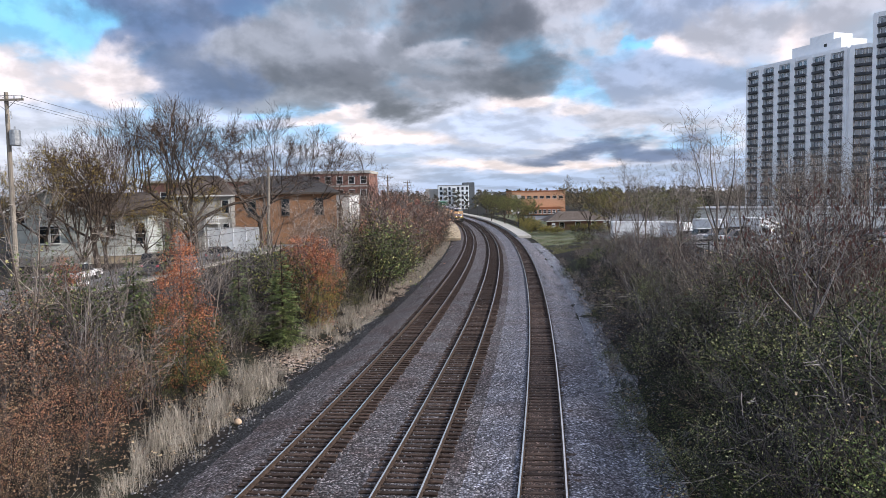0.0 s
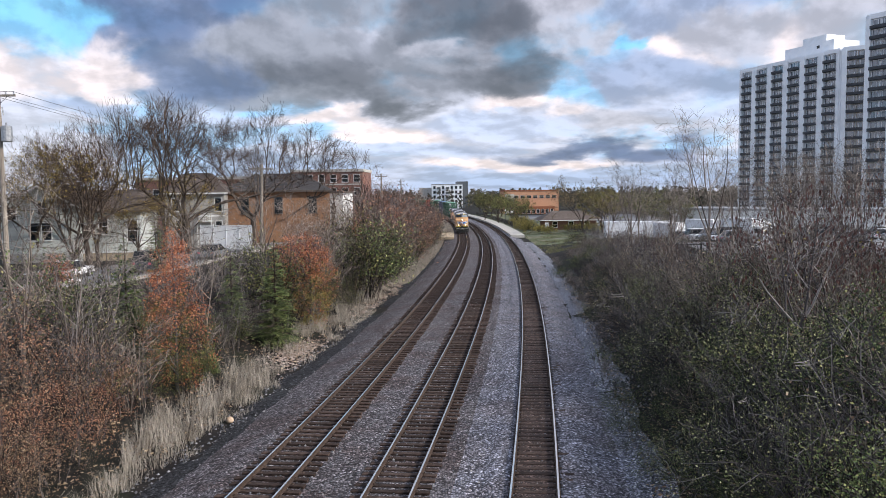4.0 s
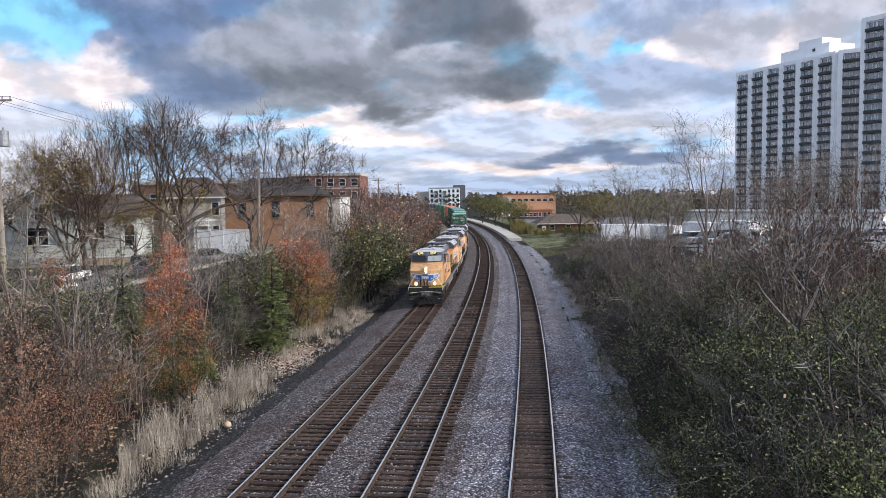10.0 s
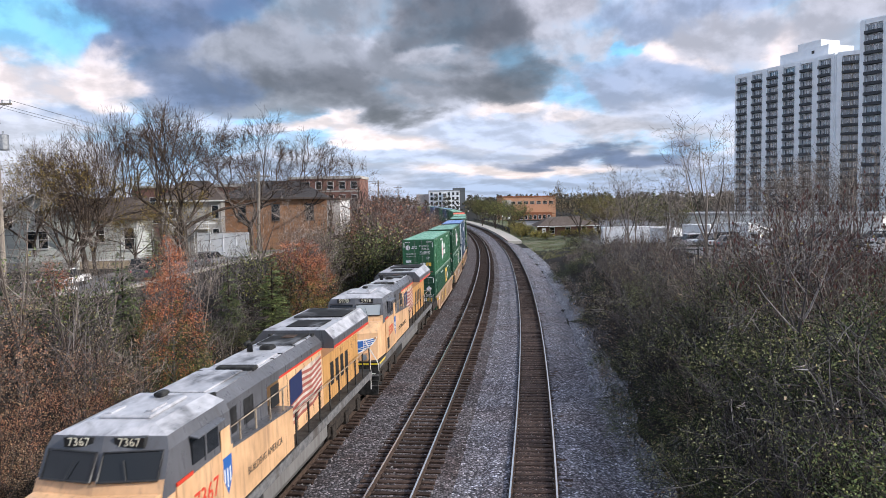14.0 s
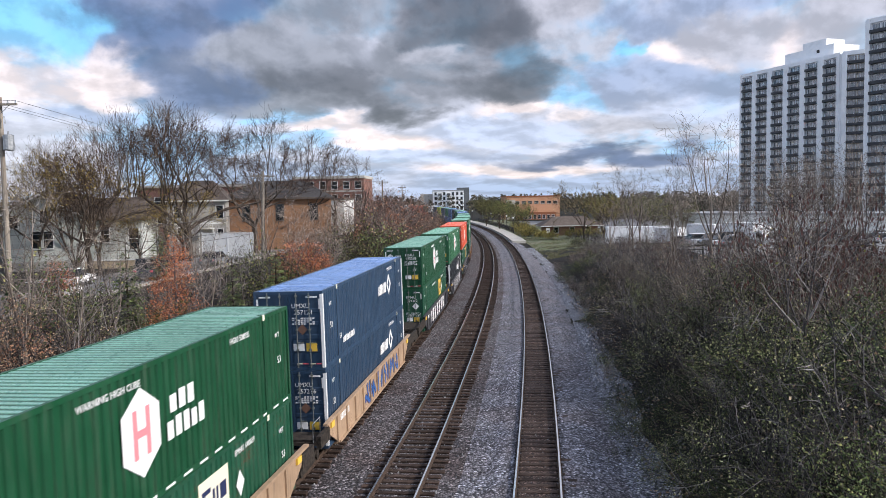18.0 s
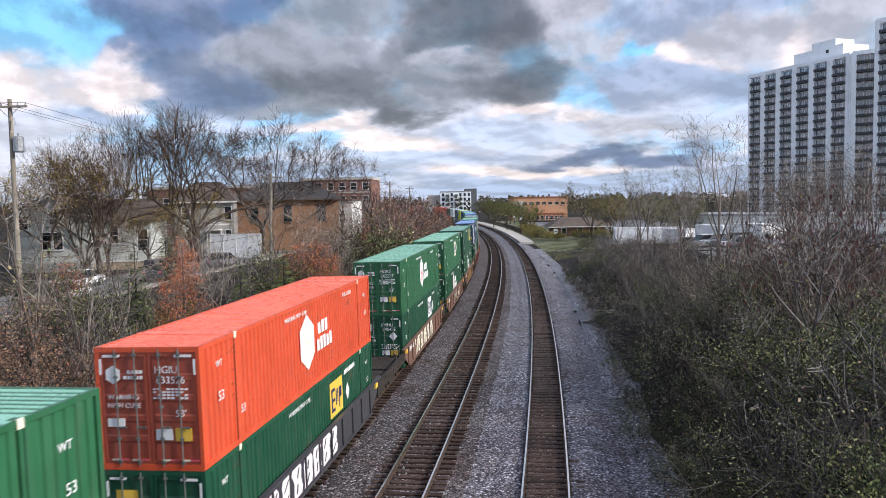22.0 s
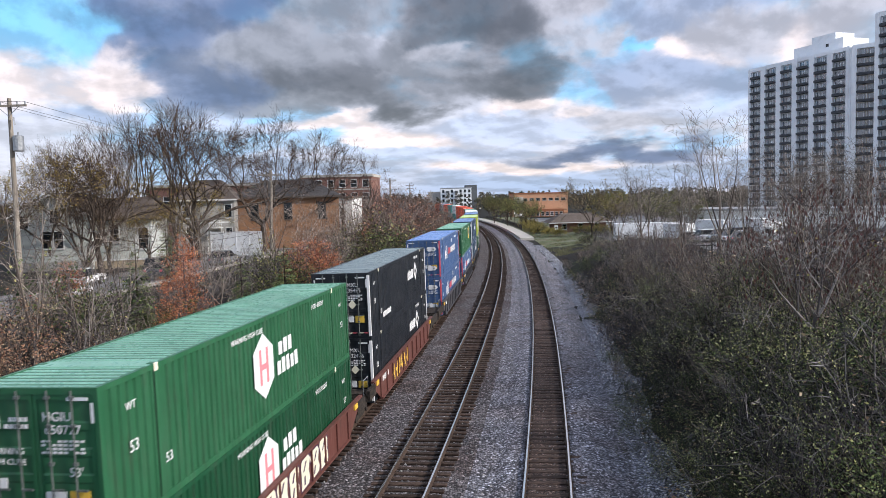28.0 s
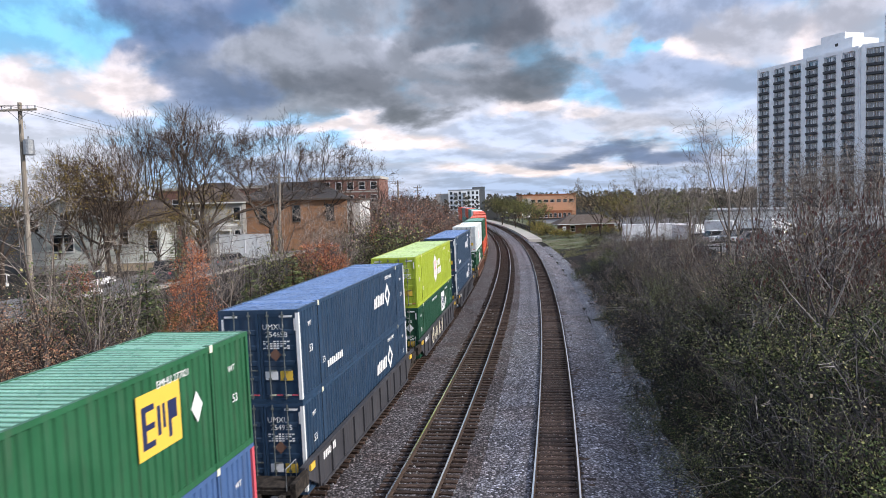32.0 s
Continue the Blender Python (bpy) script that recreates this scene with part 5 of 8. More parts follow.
        P("step", Build().box(min(x * 1.1, x * 1.5), max(x * 1.1, x * 1.5), 1.0, 1.5, 0.5, 0.54).box(min(x * 1.1, x * 1.5), max(x * 1.1, x * 1.5), 1.0, 1.5, 0.9, 0.94), SOOT)
        P("rear_railing", Build().tube([(x * 1.45, 21.5, 0.75), (x * 1.45, 21.5, 2.6), (x * 0.6, 21.5, 2.6), (x * 0.6, 21.5, 1.66)], 0.022, 5), WHITE_RAIL, "white grab rail")
    P("end_posts", Build().box(-0.5, -0.36, 0.74, 0.80, 1.6, 2.15).box(-0.16, -0.06, 0.74, 0.80, 1.6, 2.2).box(0.1, 0.2, 0.74, 0.8, 1.6, 2.2), SOOT)
    # equipment cabinet behind the cab, hood, radiator
    P("cabinet", Build().box(-1.48, 1.48, 5.9, 10.6, 1.67, 2.95), coat, "yellow equipment cabinet")
    P("cabinet_top", Build().box(-1.5, 1.5, 5.9, 10.6, 2.95, 3.0), HARBOR)
    for x in (-1, 1):
        if number in ("8090", "7367", "5978"):
            lettering("BUILDING AMERICA", 0.3, BLACK, c, Matrix.Translation((x * 1.483, 8.2, 2.25)) @ Euler((radians(90), 0, radians(90 * x))).to_matrix().to_4x4())
        for y in (6.6, 7.7, 8.8, 9.9):
            P("cabinet_post", Build().tube([(x * 1.42, y, 3.0), (x * 1.42, y, 3.75)], 0.03, 5), RAILING)
        P("cabinet_rail", Build().tube([(x * 1.42, 6.0, 3.72), (x * 1.42, 10.3, 3.72)], 0.02, 5), RAILING)
    P("hood_side", Build().box(-1.04, 1.04, 10.6, 15.4, 1.67, 3.88), coat, "yellow engine hood")
    P("hood_front", Build().prism([(-1.12, 3.0), (1.12, 3.0), (1.12, 4.2), (0.85, 4.48), (-0.85, 4.48), (-1.12, 4.2)], 5.95, 9.4), HARBOR, "grey hood over the cabinet")
    P("hood_top", Build().box(-0.84, 0.84, 5.97, 9.38, 4.476, 4.50), ROOF_SHEEN, "pale hood top, sky sheen in its colour")
    P("hood_top", Build().box(-0.79, 0.79, 9.42, 15.3, 4.416, 4.44), ROOF_SHEEN, "pale hood top, sky sheen in its colour")
    P("hood_roof", Build().prism([(-1.07, 3.86), (1.07, 3.86), (1.07, 4.15), (0.8, 4.42), (-0.8, 4.42), (-1.07, 4.15)], 9.4, 15.4), HARBOR, "grey hood roof")
    for x in (-1, 1):
        P("roof_stripe", Build().box(min(x * 1.06, x * 1.075), max(x * 1.06, x * 1.075), 10.6, 15.4, 3.86, 3.93), STRIPE_RED, "red stripe")
        for y0, y1, z0, z1 in ((6.3, 7.1, 3.3, 4.0), (7.6, 8.3, 3.3, 4.0), (9.7, 10.4, 3.15, 3.8)):
            P("grille", Build().box(min(x * 1.11, x * 1.13), max(x * 1.11, x * 1.13), y0, y1, z0, z1), BLACK, "black intake grille")
        for y in (11.4, 12.3, 13.2, 14.1, 15.0):
            P("hood_door_seam", Build().box(min(x * 1.04, x * 1.047), max(x * 1.04, x * 1.047), y, y + 0.025, 1.75, 3.8), SOOT)
    P("roof_panel", Build().cbox(-0.6, 0.6, 6.4, 8.9, 4.49, 4.55, 0.02).cbox(-0.7, 0.7, 9.8, 11.6, 4.41, 4.50, 0.02), ROOF_SHEEN)
    P("burnt_panel", Build().cbox(-0.66, 0.66, 13.2, 15.2, 4.41, 4.50, 0.02), ROOF_SOOT, "soot-blackened roof panel")
    P("silencer_opening", Build().cbox(-0.1, 0.35, 14.2, 14.75, 4.50, 4.53, 0.01), RAIL_SIDE, "rusty exhaust opening")
    for y in (6.35, 8.95, 10.9, 11.7, 13.0, 14.3):
        P("roof_seam", Build().box(-0.82, 0.82, y, y + 0.04, 4.42, 4.515 if y < 9 else 4.46), SOOT)
    P("lift_lug", Build().box(-0.95, -0.85, 6.1, 6.3, 4.38, 4.56).box(0.85, 0.95, 6.1, 6.3, 4.38, 4.56).box(-0.85, -0.75, 14.9, 15.1, 4.4, 4.52).box(0.75, 0.85, 14.9, 15.1, 4.4, 4.52), SOOT)
    P("cabinet_duct", Build().cbox(-0.3, 0.9, 9.0, 9.38, 4.47, 4.6, 0.03), SOOT)
    P("exhaust_stack", Build().cbox(-0.22, 0.24, 12.3, 12.75, 4.40, 4.58, 0.05), SOOT, "sooty exhaust stack")
    P("air_horn", Build().tube([(-0.5, 11.8, 4.75), (-0.5, 12.2, 4.75)], 0.06, 6).tube([(-0.3, 11.8, 4.75), (-0.3, 12.2, 4.75)], 0.05, 6).box(-0.5, -0.3, 11.95, 12.0, 4.45, 4.75), SOOT)
    P("radiator_side", Build().box(-1.045, 1.045, 15.4, 20.9, 1.67, 3.52), YELLOW_GRIMY_SHADED, "yellow radiator compartment")
    P("radiator_soffit", Build().prism([(-1.05, 3.5), (1.05, 3.5), (1.56, 3.86), (1.56, 3.9), (-1.56, 3.9), (-1.56, 3.86)], 15.3, 21.0), coat, "yellow underside of the radiator wings")
    P("radiator_housing", Build().prism([(-1.55, 3.9), (1.55, 3.9), (1.55, 4.22), (1.22, 4.58), (-1.22, 4.58), (-1.55, 4.22)], 15.3, 21.0), HARBOR, "grey radiator wings")
    for x in (-1, 1):
        ramp = [(x * 1.215, 15.34, 4.592), (x * 1.53, 15.34, 4.248), (x * 1.53, 20.96, 4.248), (x * 1.215, 20.96, 4.592)]
        P("wing_slope", Build().quad(*(ramp if x > 0 else ramp[::-1])), ROOF_SHEEN, "pale sloping wing panel, sky sheen in its colour")
    P("radiator_top", Build().box(-1.20, 1.20, 15.32, 20.98, 4.575, 4.60), ROOF_SHEEN, "soot-stained radiator top, sky sheen in its colour")
    P("radiator_screen", Build().cbox(-0.55, 0.85, 16.0, 17.6, 4.60, 4.63, 0.01).cbox(-1.0, 1.1, 18.3, 20.7, 4.60, 4.66, 0.01), ROOF_SOOT, "dark radiator screen")
    for x in (-1, 1):
        P("wing_stripe", Build().box(min(x * 1.55, x * 1.56), max(x * 1.55, x * 1.56), 15.3, 21.0, 3.88, 3.98), STRIPE_RED, "red stripe")
        for i in range(4):
            P("louvre", Build().box(min(x * 1.045, x * 1.055), max(x * 1.045, x * 1.055), 16.4 + i * 0.75, 16.85 + i * 0.75, 2.2, 3.1), BLACK, "black louvre")
        # painted flag on the hood side
        xa, xb = min(x * 1.047, x * 1.052), max(x * 1.047, x * 1.052)
        fl = P("flag", Build().prism([(11.6, 2.0), (15.2, 2.35), (15.2, 3.72), (11.6, 3.55)], xa, xb, "x"), FLAG_WHITE, "painted flag with red stripes")
        xa, xb = min(x * 1.052, x * 1.056), max(x * 1.052, x * 1.056)
        for i in range(7):
            a0, a1 = 2.0 + 1.55 * i / 7, 2.35 + 1.37 * i / 7
            P("flag_stripe", Build().prism([(11.6, a0), (12.8, a0 + 0.12), (14.0, (a0 + a1) / 2 - 0.06), (15.2, a1), (15.2, a1 + 0.1), (14.0, (a0 + a1) / 2 + 0.05), (12.8, a0 + 0.23), (11.6, a0 + 0.11)], xa, xb, "x"), FLAG_RED, "", fl)
        xa, xb = min(x * 1.056, x * 1.060), max(x * 1.056, x * 1.060)
        P("flag_canton", Build().prism([(11.6, 2.72), (12.9, 2.85), (12.9, 3.66), (11.6, 3.58)], xa, xb, "x"), DECAL_DARK, "dark blue canton", fl)
        # handrail along the walkway
        for y in np.arange(10.9, 21.4, 1.3):
            P("handrail_post", Build().box(min(x * 1.44, x * 1.48), max(x * 1.44, x * 1.48), y - 0.05, y + 0.05, 1.62, 2.72), SOOT)
        P("handrail", Build().tube([(x * 1.46, 10.6, 2.72), (x * 1.46, 21.4, 2.72)], 0.02, 5), RAILING)
    # six-axle trucks
    wm = shared("wheel_large", lambda: Build().tube([(-0.07, 0, 0), (0.07, 0, 0)], 0.53, 20).tube([(-0.09, 0, 0), (-0.07, 0, 0)], 0.56, 20), TREAD)
    for yc in (4.6, 17.6):
        fr = Build()
        for x in (-1.15, 1.15):
            fr.prism([(yc - 2.6, 0.5), (yc + 2.6, 0.5), (yc + 2.6, 0.85), (yc + 1.9, 1.12), (yc - 1.9, 1.12), (yc - 2.6, 0.85)], x - 0.1, x + 0.1, "x")
            for q in (-1.95, 0, 1.95):
                fr.box(x - 0.18, x + 0.18, yc + q - 0.25, yc + q + 0.25, 0.35, 0.85)
        t = P("truck", fr, RUNNING, "grimy three-axle bogie")
        for q in (-1.95, 0, 1.95):
            for x, r in ((-0.7525, 180), (0.7525, 0)):
                wh = P("wheel", wm, None, "", t)
                wh.location, wh.rotation_euler[2] = (x, yc + q, 0.56), radians(r)
    return c


def assemble():
    """The whole train: three locomotives, then wells in threes, each with two containers."""
    riders = []
    for i, number in enumerate(("8090", "7367", "5978")):
        riders.append((locomotive(number, i == 0), HEAD + 22.3 * i, 22.3, 0.0, 0.0))
    G, E, N, B = ("green", "hex"), ("emp", "emp"), ("umax", "umax"), ("black", "umax")
    S, O, F = ("blue", "stream"), ("orange", "hex"), ("faded", "hex")
    load = [
        (F, "652645", "HGWU", "", E, "", "", "yellow"), (G, "528935", "HGIU", "", E, "640659", "EMHU", "cream"), (N, "257121", "UMXU", "", N, "257236", "UMXU", ""),
        (G, "645358", "HGIU", "", E, "271362", "EMHU", "yellow"), (F, "648163", "HGIU", "", B, "918043", "UMXU", ""), (O, "633526", "HGIU", "", E, "", "", "yellow"),
        (F, "642237", "HGIU", "", E, "245456", "EMHU", "white"), (("faded", "emp"), "261476", "EMHU", "cream", G, "518330", "HGIU", ""), (E, "273623", "EMHU", "yellow", G, "", "", ""),
        (N, "257496", "UMXU", "", G, "508403", "HGIU", ""), (F, "650727", "HGIU", "", G, "515267", "HGIU", ""), (B, "235485", "UMXU", "", ("black", "umax"), "932476", "UMXU", ""),
        (S, "", "", "", S, "", "", ""), (("faded", "emp"), "277021", "EMHU", "yellow", S, "894974", "UNXU", ""), (N, "254658", "UMXU", "", N, "254935", "UMXU", ""),
        (("lime", "hex"), "738762", "HGIU", "", E, "270160", "EMHU", "white"), (N, "", "", "", N, "", "", ""), (("white", "hex"), "", "", "", G, "", "", ""),
        (G, "", "", "", ("orange", "hex"), "", "", ""), (O, "", "", "", O, "", "", ""), (O, "", "", "", G, "", "", ""),
        (O, "", "", "", O, "", "", ""), (("white", ""), "", "", "", ("teal", ""), "", "", ""), (("teal", ""), "", "", "", ("grey", ""), "", "", ""),
        (O, "", "", "", B, "", "", ""), (("grey", ""), "", "", "", ("teal", ""), "", "", ""), (O, "", "", "", O, "", "", ""),
    ]
    u = HEAD + 66.9
    cars = [(CAR_TAN, "dusty tan"), (CAR_DARK, "dark grey"), (CAR_BROWN, "tan-brown"), (CAR_RED, "oxide red"), (CAR_DARK, "dark grey"), (CAR_BROWN, "brown")]
    groups = [3, 3, 3, 3, 5, 3, 3, 4]
    ends = [sum(groups[:k + 1]) - 1 for k in range(len(groups))]
    heads = [0] + [q + 1 for q in ends[:-1]]
    for i, (up, n1, c1, m1, low, n2, c2, m2) in enumerate(load):
        first, last = i in heads, i in ends
        if first:
            u += 2.22 if i != 6 else 1.47
        mat, word = cars[sum(1 for q in ends if q < i) % 6]
        riders.append((well_car(mat, word, first, last, i + 3 if i < 12 or i == 15 else 0), u, UNIT, 0.0, 0.0))
        near = i < 18
        riders.append((container(low[0], low[1], n2, c2, near, m2 or "yellow"), u, UNIT, 1.85, 0.39))
        riders.append((container(up[0], up[1], n1, c1, near, m1 or "yellow"), u, UNIT, 1.85, 0.39 + BOX_H + 0.01))
        u += UNIT + (2.22 if last else 0)
    return riders


HEAD = 250.6
RIDERS = assemble()


# ---- buildings ----
BRICK_RED = surface("red_brick", (0.22, 0.085, 0.045), (0.33, 0.14, 0.075), 9.0, 0.85, bump=0.3, stain=(0.16, 0.07, 0.045), stain_scale=0.4)
BRICK_ORANGE = surface("orange_brick", (0.45, 0.255, 0.155), (0.56, 0.33, 0.21), 6.0, 0.85, bump=0.3, stain=(0.38, 0.19, 0.11), stain_scale=0.3)
BRICK_DARK = surface("maroon_brick", (0.18, 0.095, 0.078), (0.27, 0.15, 0.12), 6.0, 0.85, bump=0.3)
BRICK_BROWN = surface("brown_brick", (0.25, 0.135, 0.075), (0.36, 0.20, 0.115), 9.0, 0.85, bump=0.3, stain=(0.19, 0.105, 0.075), stain_scale=0.4, grain=(1, 1, 3))
SIDING_SAGE = surface("sage_siding", (0.48, 0.505, 0.475), (0.56, 0.585, 0.55), 2.0, 0.7, bump=0.2, grain=(0.3, 0.3, 8))
SIDING_GREY = surface("grey_siding", (0.34, 0.33, 0.31), (0.42, 0.41, 0.385), 2.0, 0.7, bump=0.2, grain=(0.3, 0.3, 8))
SIDING_SLATE = surface("slate_siding", (0.075, 0.085, 0.095), (0.12, 0.13, 0.14), 2.0, 0.7, bump=0.2, grain=(0.3, 0.3, 8))
SHINGLE = surface("brown_shingles", (0.075, 0.06, 0.052), (0.14, 0.115, 0.10), 5.0, 0.9, bump=0.4, stain=(0.19, 0.16, 0.14), stain_scale=0.6)
SHINGLE_DARK = surface("dark_shingles", (0.045, 0.042, 0.045), (0.09, 0.085, 0.085), 5.0, 0.9, bump=0.4)
TOWER_WHITE = surface("white_precast", (0.83, 0.86, 0.90), (0.88, 0.90, 0.92), 0.6, 0.8, bump=0.1, stain=(0.55, 0.56, 0.58), stain_scale=0.12, stain_amount=0.4)
TOWER_BEIGE = surface("beige_infill", (0.40, 0.37, 0.33), (0.52, 0.49, 0.45), 1.2, 0.8, bump=0.1)
TOWER_RAIL = surface("charcoal_balcony", (0.022, 0.026, 0.034), (0.045, 0.05, 0.06), 2.0, 0.6, bump=0)
FENCE_WHITE = surface("white_vinyl", (0.70, 0.71, 0.73), (0.80, 0.81, 0.82), 2.0, 0.5, bump=0.05)


def window(parent, x, y, z, w, h, face="y", glass=None, mullion=True, frame_mat=None):
    """A window in a wall that faces -y of its house: proud frame, pane, glazing bars and sill."""
    fr = Build()
    t = 0.09
    fr.box(x - w / 2 - t, x - w / 2, y - 0.07, y + 0.02, z - t, z + h + t).box(x + w / 2, x + w / 2 + t, y - 0.07, y + 0.02, z - t, z + h + t)
    fr.box(x - w / 2, x + w / 2, y - 0.07, y + 0.02, z + h, z + h + t).box(x - w / 2, x + w / 2, y - 0.07, y + 0.02, z - t, z)
    if mullion:
        fr.box(x - w / 2, x + w / 2, y - 0.05, y + 0.02, z + h / 2 - 0.03, z + h / 2 + 0.03)
    wn = part("window", fr, frame_mat or WHITE, parent, "white-framed sash window")
    part("pane", Build().box(x - w / 2, x + w / 2, y - 0.012, y + 0.01, z, z + h), glass or GLASS_DARK, wn)
    part("sill", Build().box(x - w / 2 - 0.14, x + w / 2 + 0.14, y - 0.14, y + 0.0, z - t - 0.05, z - t), frame_mat or WHITE, wn)
    return wn


def gable_house(label, at, w, depth, wall_h, rise, wall_mat, roof_mat, windows, trim=True):
    """A house whose gable faces -y."""
    h = thing("house", label, "house", "houses beyond the tracks", at=at)
    part("wall", Build().prism([(-w / 2, -1.0), (w / 2, -1.0), (w / 2, wall_h), (0, wall_h + rise), (-w / 2, wall_h)], 0, depth), wall_mat, h)
    for sx in (-1, 1):
        o = 0.45
        k = rise / (w / 2)
        pts = [(sx * (w / 2 + o), wall_h - k * o + 0.02), (0, wall_h + rise + 0.02), (0, wall_h + rise + 0.2), (sx * (w / 2 + o), wall_h - k * o + 0.2)]
        part("roof", Build().prism(pts if sx < 0 else pts[::-1], -0.5, depth + 0.5), roof_mat, h)
        if trim:
            part("barge_board", Build().prism([(p, q - 0.16) for p, q in (pts if sx < 0 else pts[::-1])], -0.54, -0.5), WHITE, h, "white barge board")
    for x, z, ww, hh in windows:
        window(h, x, 0, z, ww, hh)
    return h


def build_west():
    # house with a gable and a long wing
    a = gable_house("sage grey two-storey house with white trim and a brown gable roof", pose(-39.2, 75, 3.0, rz=9), 7.2, 13, 5.6, 2.0, SIDING_SAGE, SHINGLE,
                    [(-0.55, 2.25, 0.85, 1.65), (0.55, 2.25, 0.85, 1.65), (0.35, 4.75, 0.95, 1.2), (-2.6, 4.3, 0.8, 1.2)])
    part("porch_skirt", Build().box(-3.6, 3.6, -0.12, 0.0, -0.4, 0.9), SIDING_GREY, a)
    wing = Build().box(3.6, 9.2, 1.0, 9.0, -1.0, 4.9)
    part("wing", wing, SIDING_SAGE, a, "lower side wing")
    part("wing_roof", Build().prism([(0.5, 4.85), (9.5, 4.85), (9.5, 5.05), (5.0, 7.2), (0.5, 5.05)], 3.55, 9.5, "x"), SHINGLE, a)
    for x, z, ww, hh in ((5.6, 2.7, 0.8, 1.5), (8.4, 1.9, 0.95, 2.1)):
        window(a, x, 1.0, z, ww, hh)
    part("pilaster", Build().box(9.12, 9.24, 0.95, 1.06, -0.5, 4.9).box(7.6, 7.74, 0.95, 1.0, -0.5, 4.9), WHITE, a, "white corner board")
    part("foundation", Build().box(3.5, 9.3, 0.8, 1.0, -0.6, 0.75), PAVER, a, "low tan stone base")
    part("water_table", Build().box(-3.62, 9.32, 0.72, 0.8, 0.75, 0.9), WHITE, a, "white trim board")
    # dark house at the edge, with a steep gable
    b = gable_house("slate grey steep-gabled house with white bay windows", pose(-43.8, 62, 2.9, rz=38), 6.0, 10, 5.2, 4.6, SIDING_SLATE, SHINGLE_DARK, [(1.2, 1.2, 1.0, 2.0), (0.6, 4.6, 1.1, 1.9), (-1.4, 1.2, 0.9, 2.0)])
    st = part("porch_stair", Build(), WHITE, b, "white porch steps with balusters")
    bal = Build()
    for i in range(9):
        bal.box(3.2 + i * 0.28, 3.26 + i * 0.28, -1.2, -1.14, 1.3 - i * 0.15, 2.3 - i * 0.15)
    bal.prism([(3.1, 2.3), (5.7, 0.9), (5.7, 1.0), (3.1, 2.42)], -1.22, -1.12)
    for i in range(6):
        bal.box(3.2 + i * 0.4, 3.6 + i * 0.4, -1.1, 0.2, 0.0, 1.3 - i * 0.2)
    st.data = bal.mesh("porch_stair", WHITE)
    # grey two-storey house with a balcony
    c = thing("house", "grey two-storey house with white trim and a brown hip roof", "house", "houses beyond the tracks", at=pose(-30.3, 95, 3.2, rz=10))
    part("wall", Build().box(-3.6, 3.6, 0, 10, -1, 6.6), SIDING_GREY, c)
    hip = Build()
    hip.v += [(-4.1, -0.5, 6.6), (4.1, -0.5, 6.6), (4.1, 10.5, 6.6), (-4.1, 10.5, 6.6), (-1.6, 4.2, 9.2), (1.6, 4.2, 9.2), (1.6, 6.2, 9.2), (-1.6, 6.2, 9.2)]
    hip.f += [(3, 2, 1, 0), (0, 1, 5, 4), (1, 2, 6, 5), (2, 3, 7, 6), (3, 0, 4, 7), (4, 5, 6, 7)]
    part("roof", hip, SHINGLE, c)
    part("fascia", Build().box(-4.12, 4.12, -0.54, -0.5, 6.45, 6.62), WHITE, c)
    part("belt_board", Build().box(-3.65, 3.65, -0.04, 0, 3.6, 3.8), WHITE, c)
    for x, z, ww, hh in ((2.9, 4.3, 0.8, 1.6), (2.9, 1.6, 0.7, 1.4), (-1.8, 1.7, 0.9, 1.5), (-2.2, 4.4, 0.9, 1.5)):
        window(c, x, 0, z, ww, hh)
    bal = Build().box(0.4, 2.2, -1.3, 0, 3.0, 3.12).box(0.4, 2.2, -1.3, -1.24, 3.95, 4.03)
    for i in range(8):
        bal.box(0.42 + i * 0.24, 0.48 + i * 0.24, -1.28, -1.24, 3.1, 3.95)
    bal.box(0.4, 0.5, -1.3, -1.2, 0, 3.0).box(2.1, 2.2, -1.3, -1.2, 0, 3.0)
    part("balcony", bal, WHITE, c, "white balcony with balusters")
    # white vinyl fence in panels
    for i in range(4):
        x, y, h = on_line(84.5, -27.4 + i * 1.5)
        f = thing("vinyl_fence", "white vinyl privacy fence beside the street", "fence", "white fences", at=pose(x, y, 3.2, rz=-math.degrees(h)))
        part("infill", Build().box(-0.7, 0.8, 0, 0.05, 0.1, 2.75), FENCE_WHITE, f)
        part("post", Build().cbox(-0.80, -0.69, -0.03, 0.09, 0.0, 2.95, 0.02), FENCE_WHITE, f)
        part("cap_rail", Build().box(-0.73, 0.73, -0.02, 0.07, 2.75, 2.85), FENCE_WHITE, f)
    # brick office with a dark mansard
    d = thing("office_building", "orange-brown brick office with a dark hipped roof", "building", at=pose(-21.2, 101.5, 3.0, rz=9))
    part("wall", Build().box(-6.9, 6.9, 0, 14, -1, 7.0), BRICK_BROWN, d)
    hip = Build()
    hip.v += [(-7.4, -0.6, 7.0), (7.4, -0.6, 7.0), (7.4, 14.6, 7.0), (-7.4, 14.6, 7.0), (-3.2, 4.5, 9.4), (3.2, 4.5, 9.4), (3.2, 9.5, 9.4), (-3.2, 9.5, 9.4)]
    hip.f += [(3, 2, 1, 0), (0, 1, 5, 4), (1, 2, 6, 5), (2, 3, 7, 6), (3, 0, 4, 7), (4, 5, 6, 7)]
    part("roof", hip, SHINGLE_DARK, d)
    part("fascia", Build().box(-7.42, 7.42, -0.64, -0.6, 6.8, 7.02), SHINGLE, d)
    for x in (-4.3, 0.1, 4.6):
        window(d, x, 0, 4.0, 0.95, 2.1, frame_mat=SHINGLE)
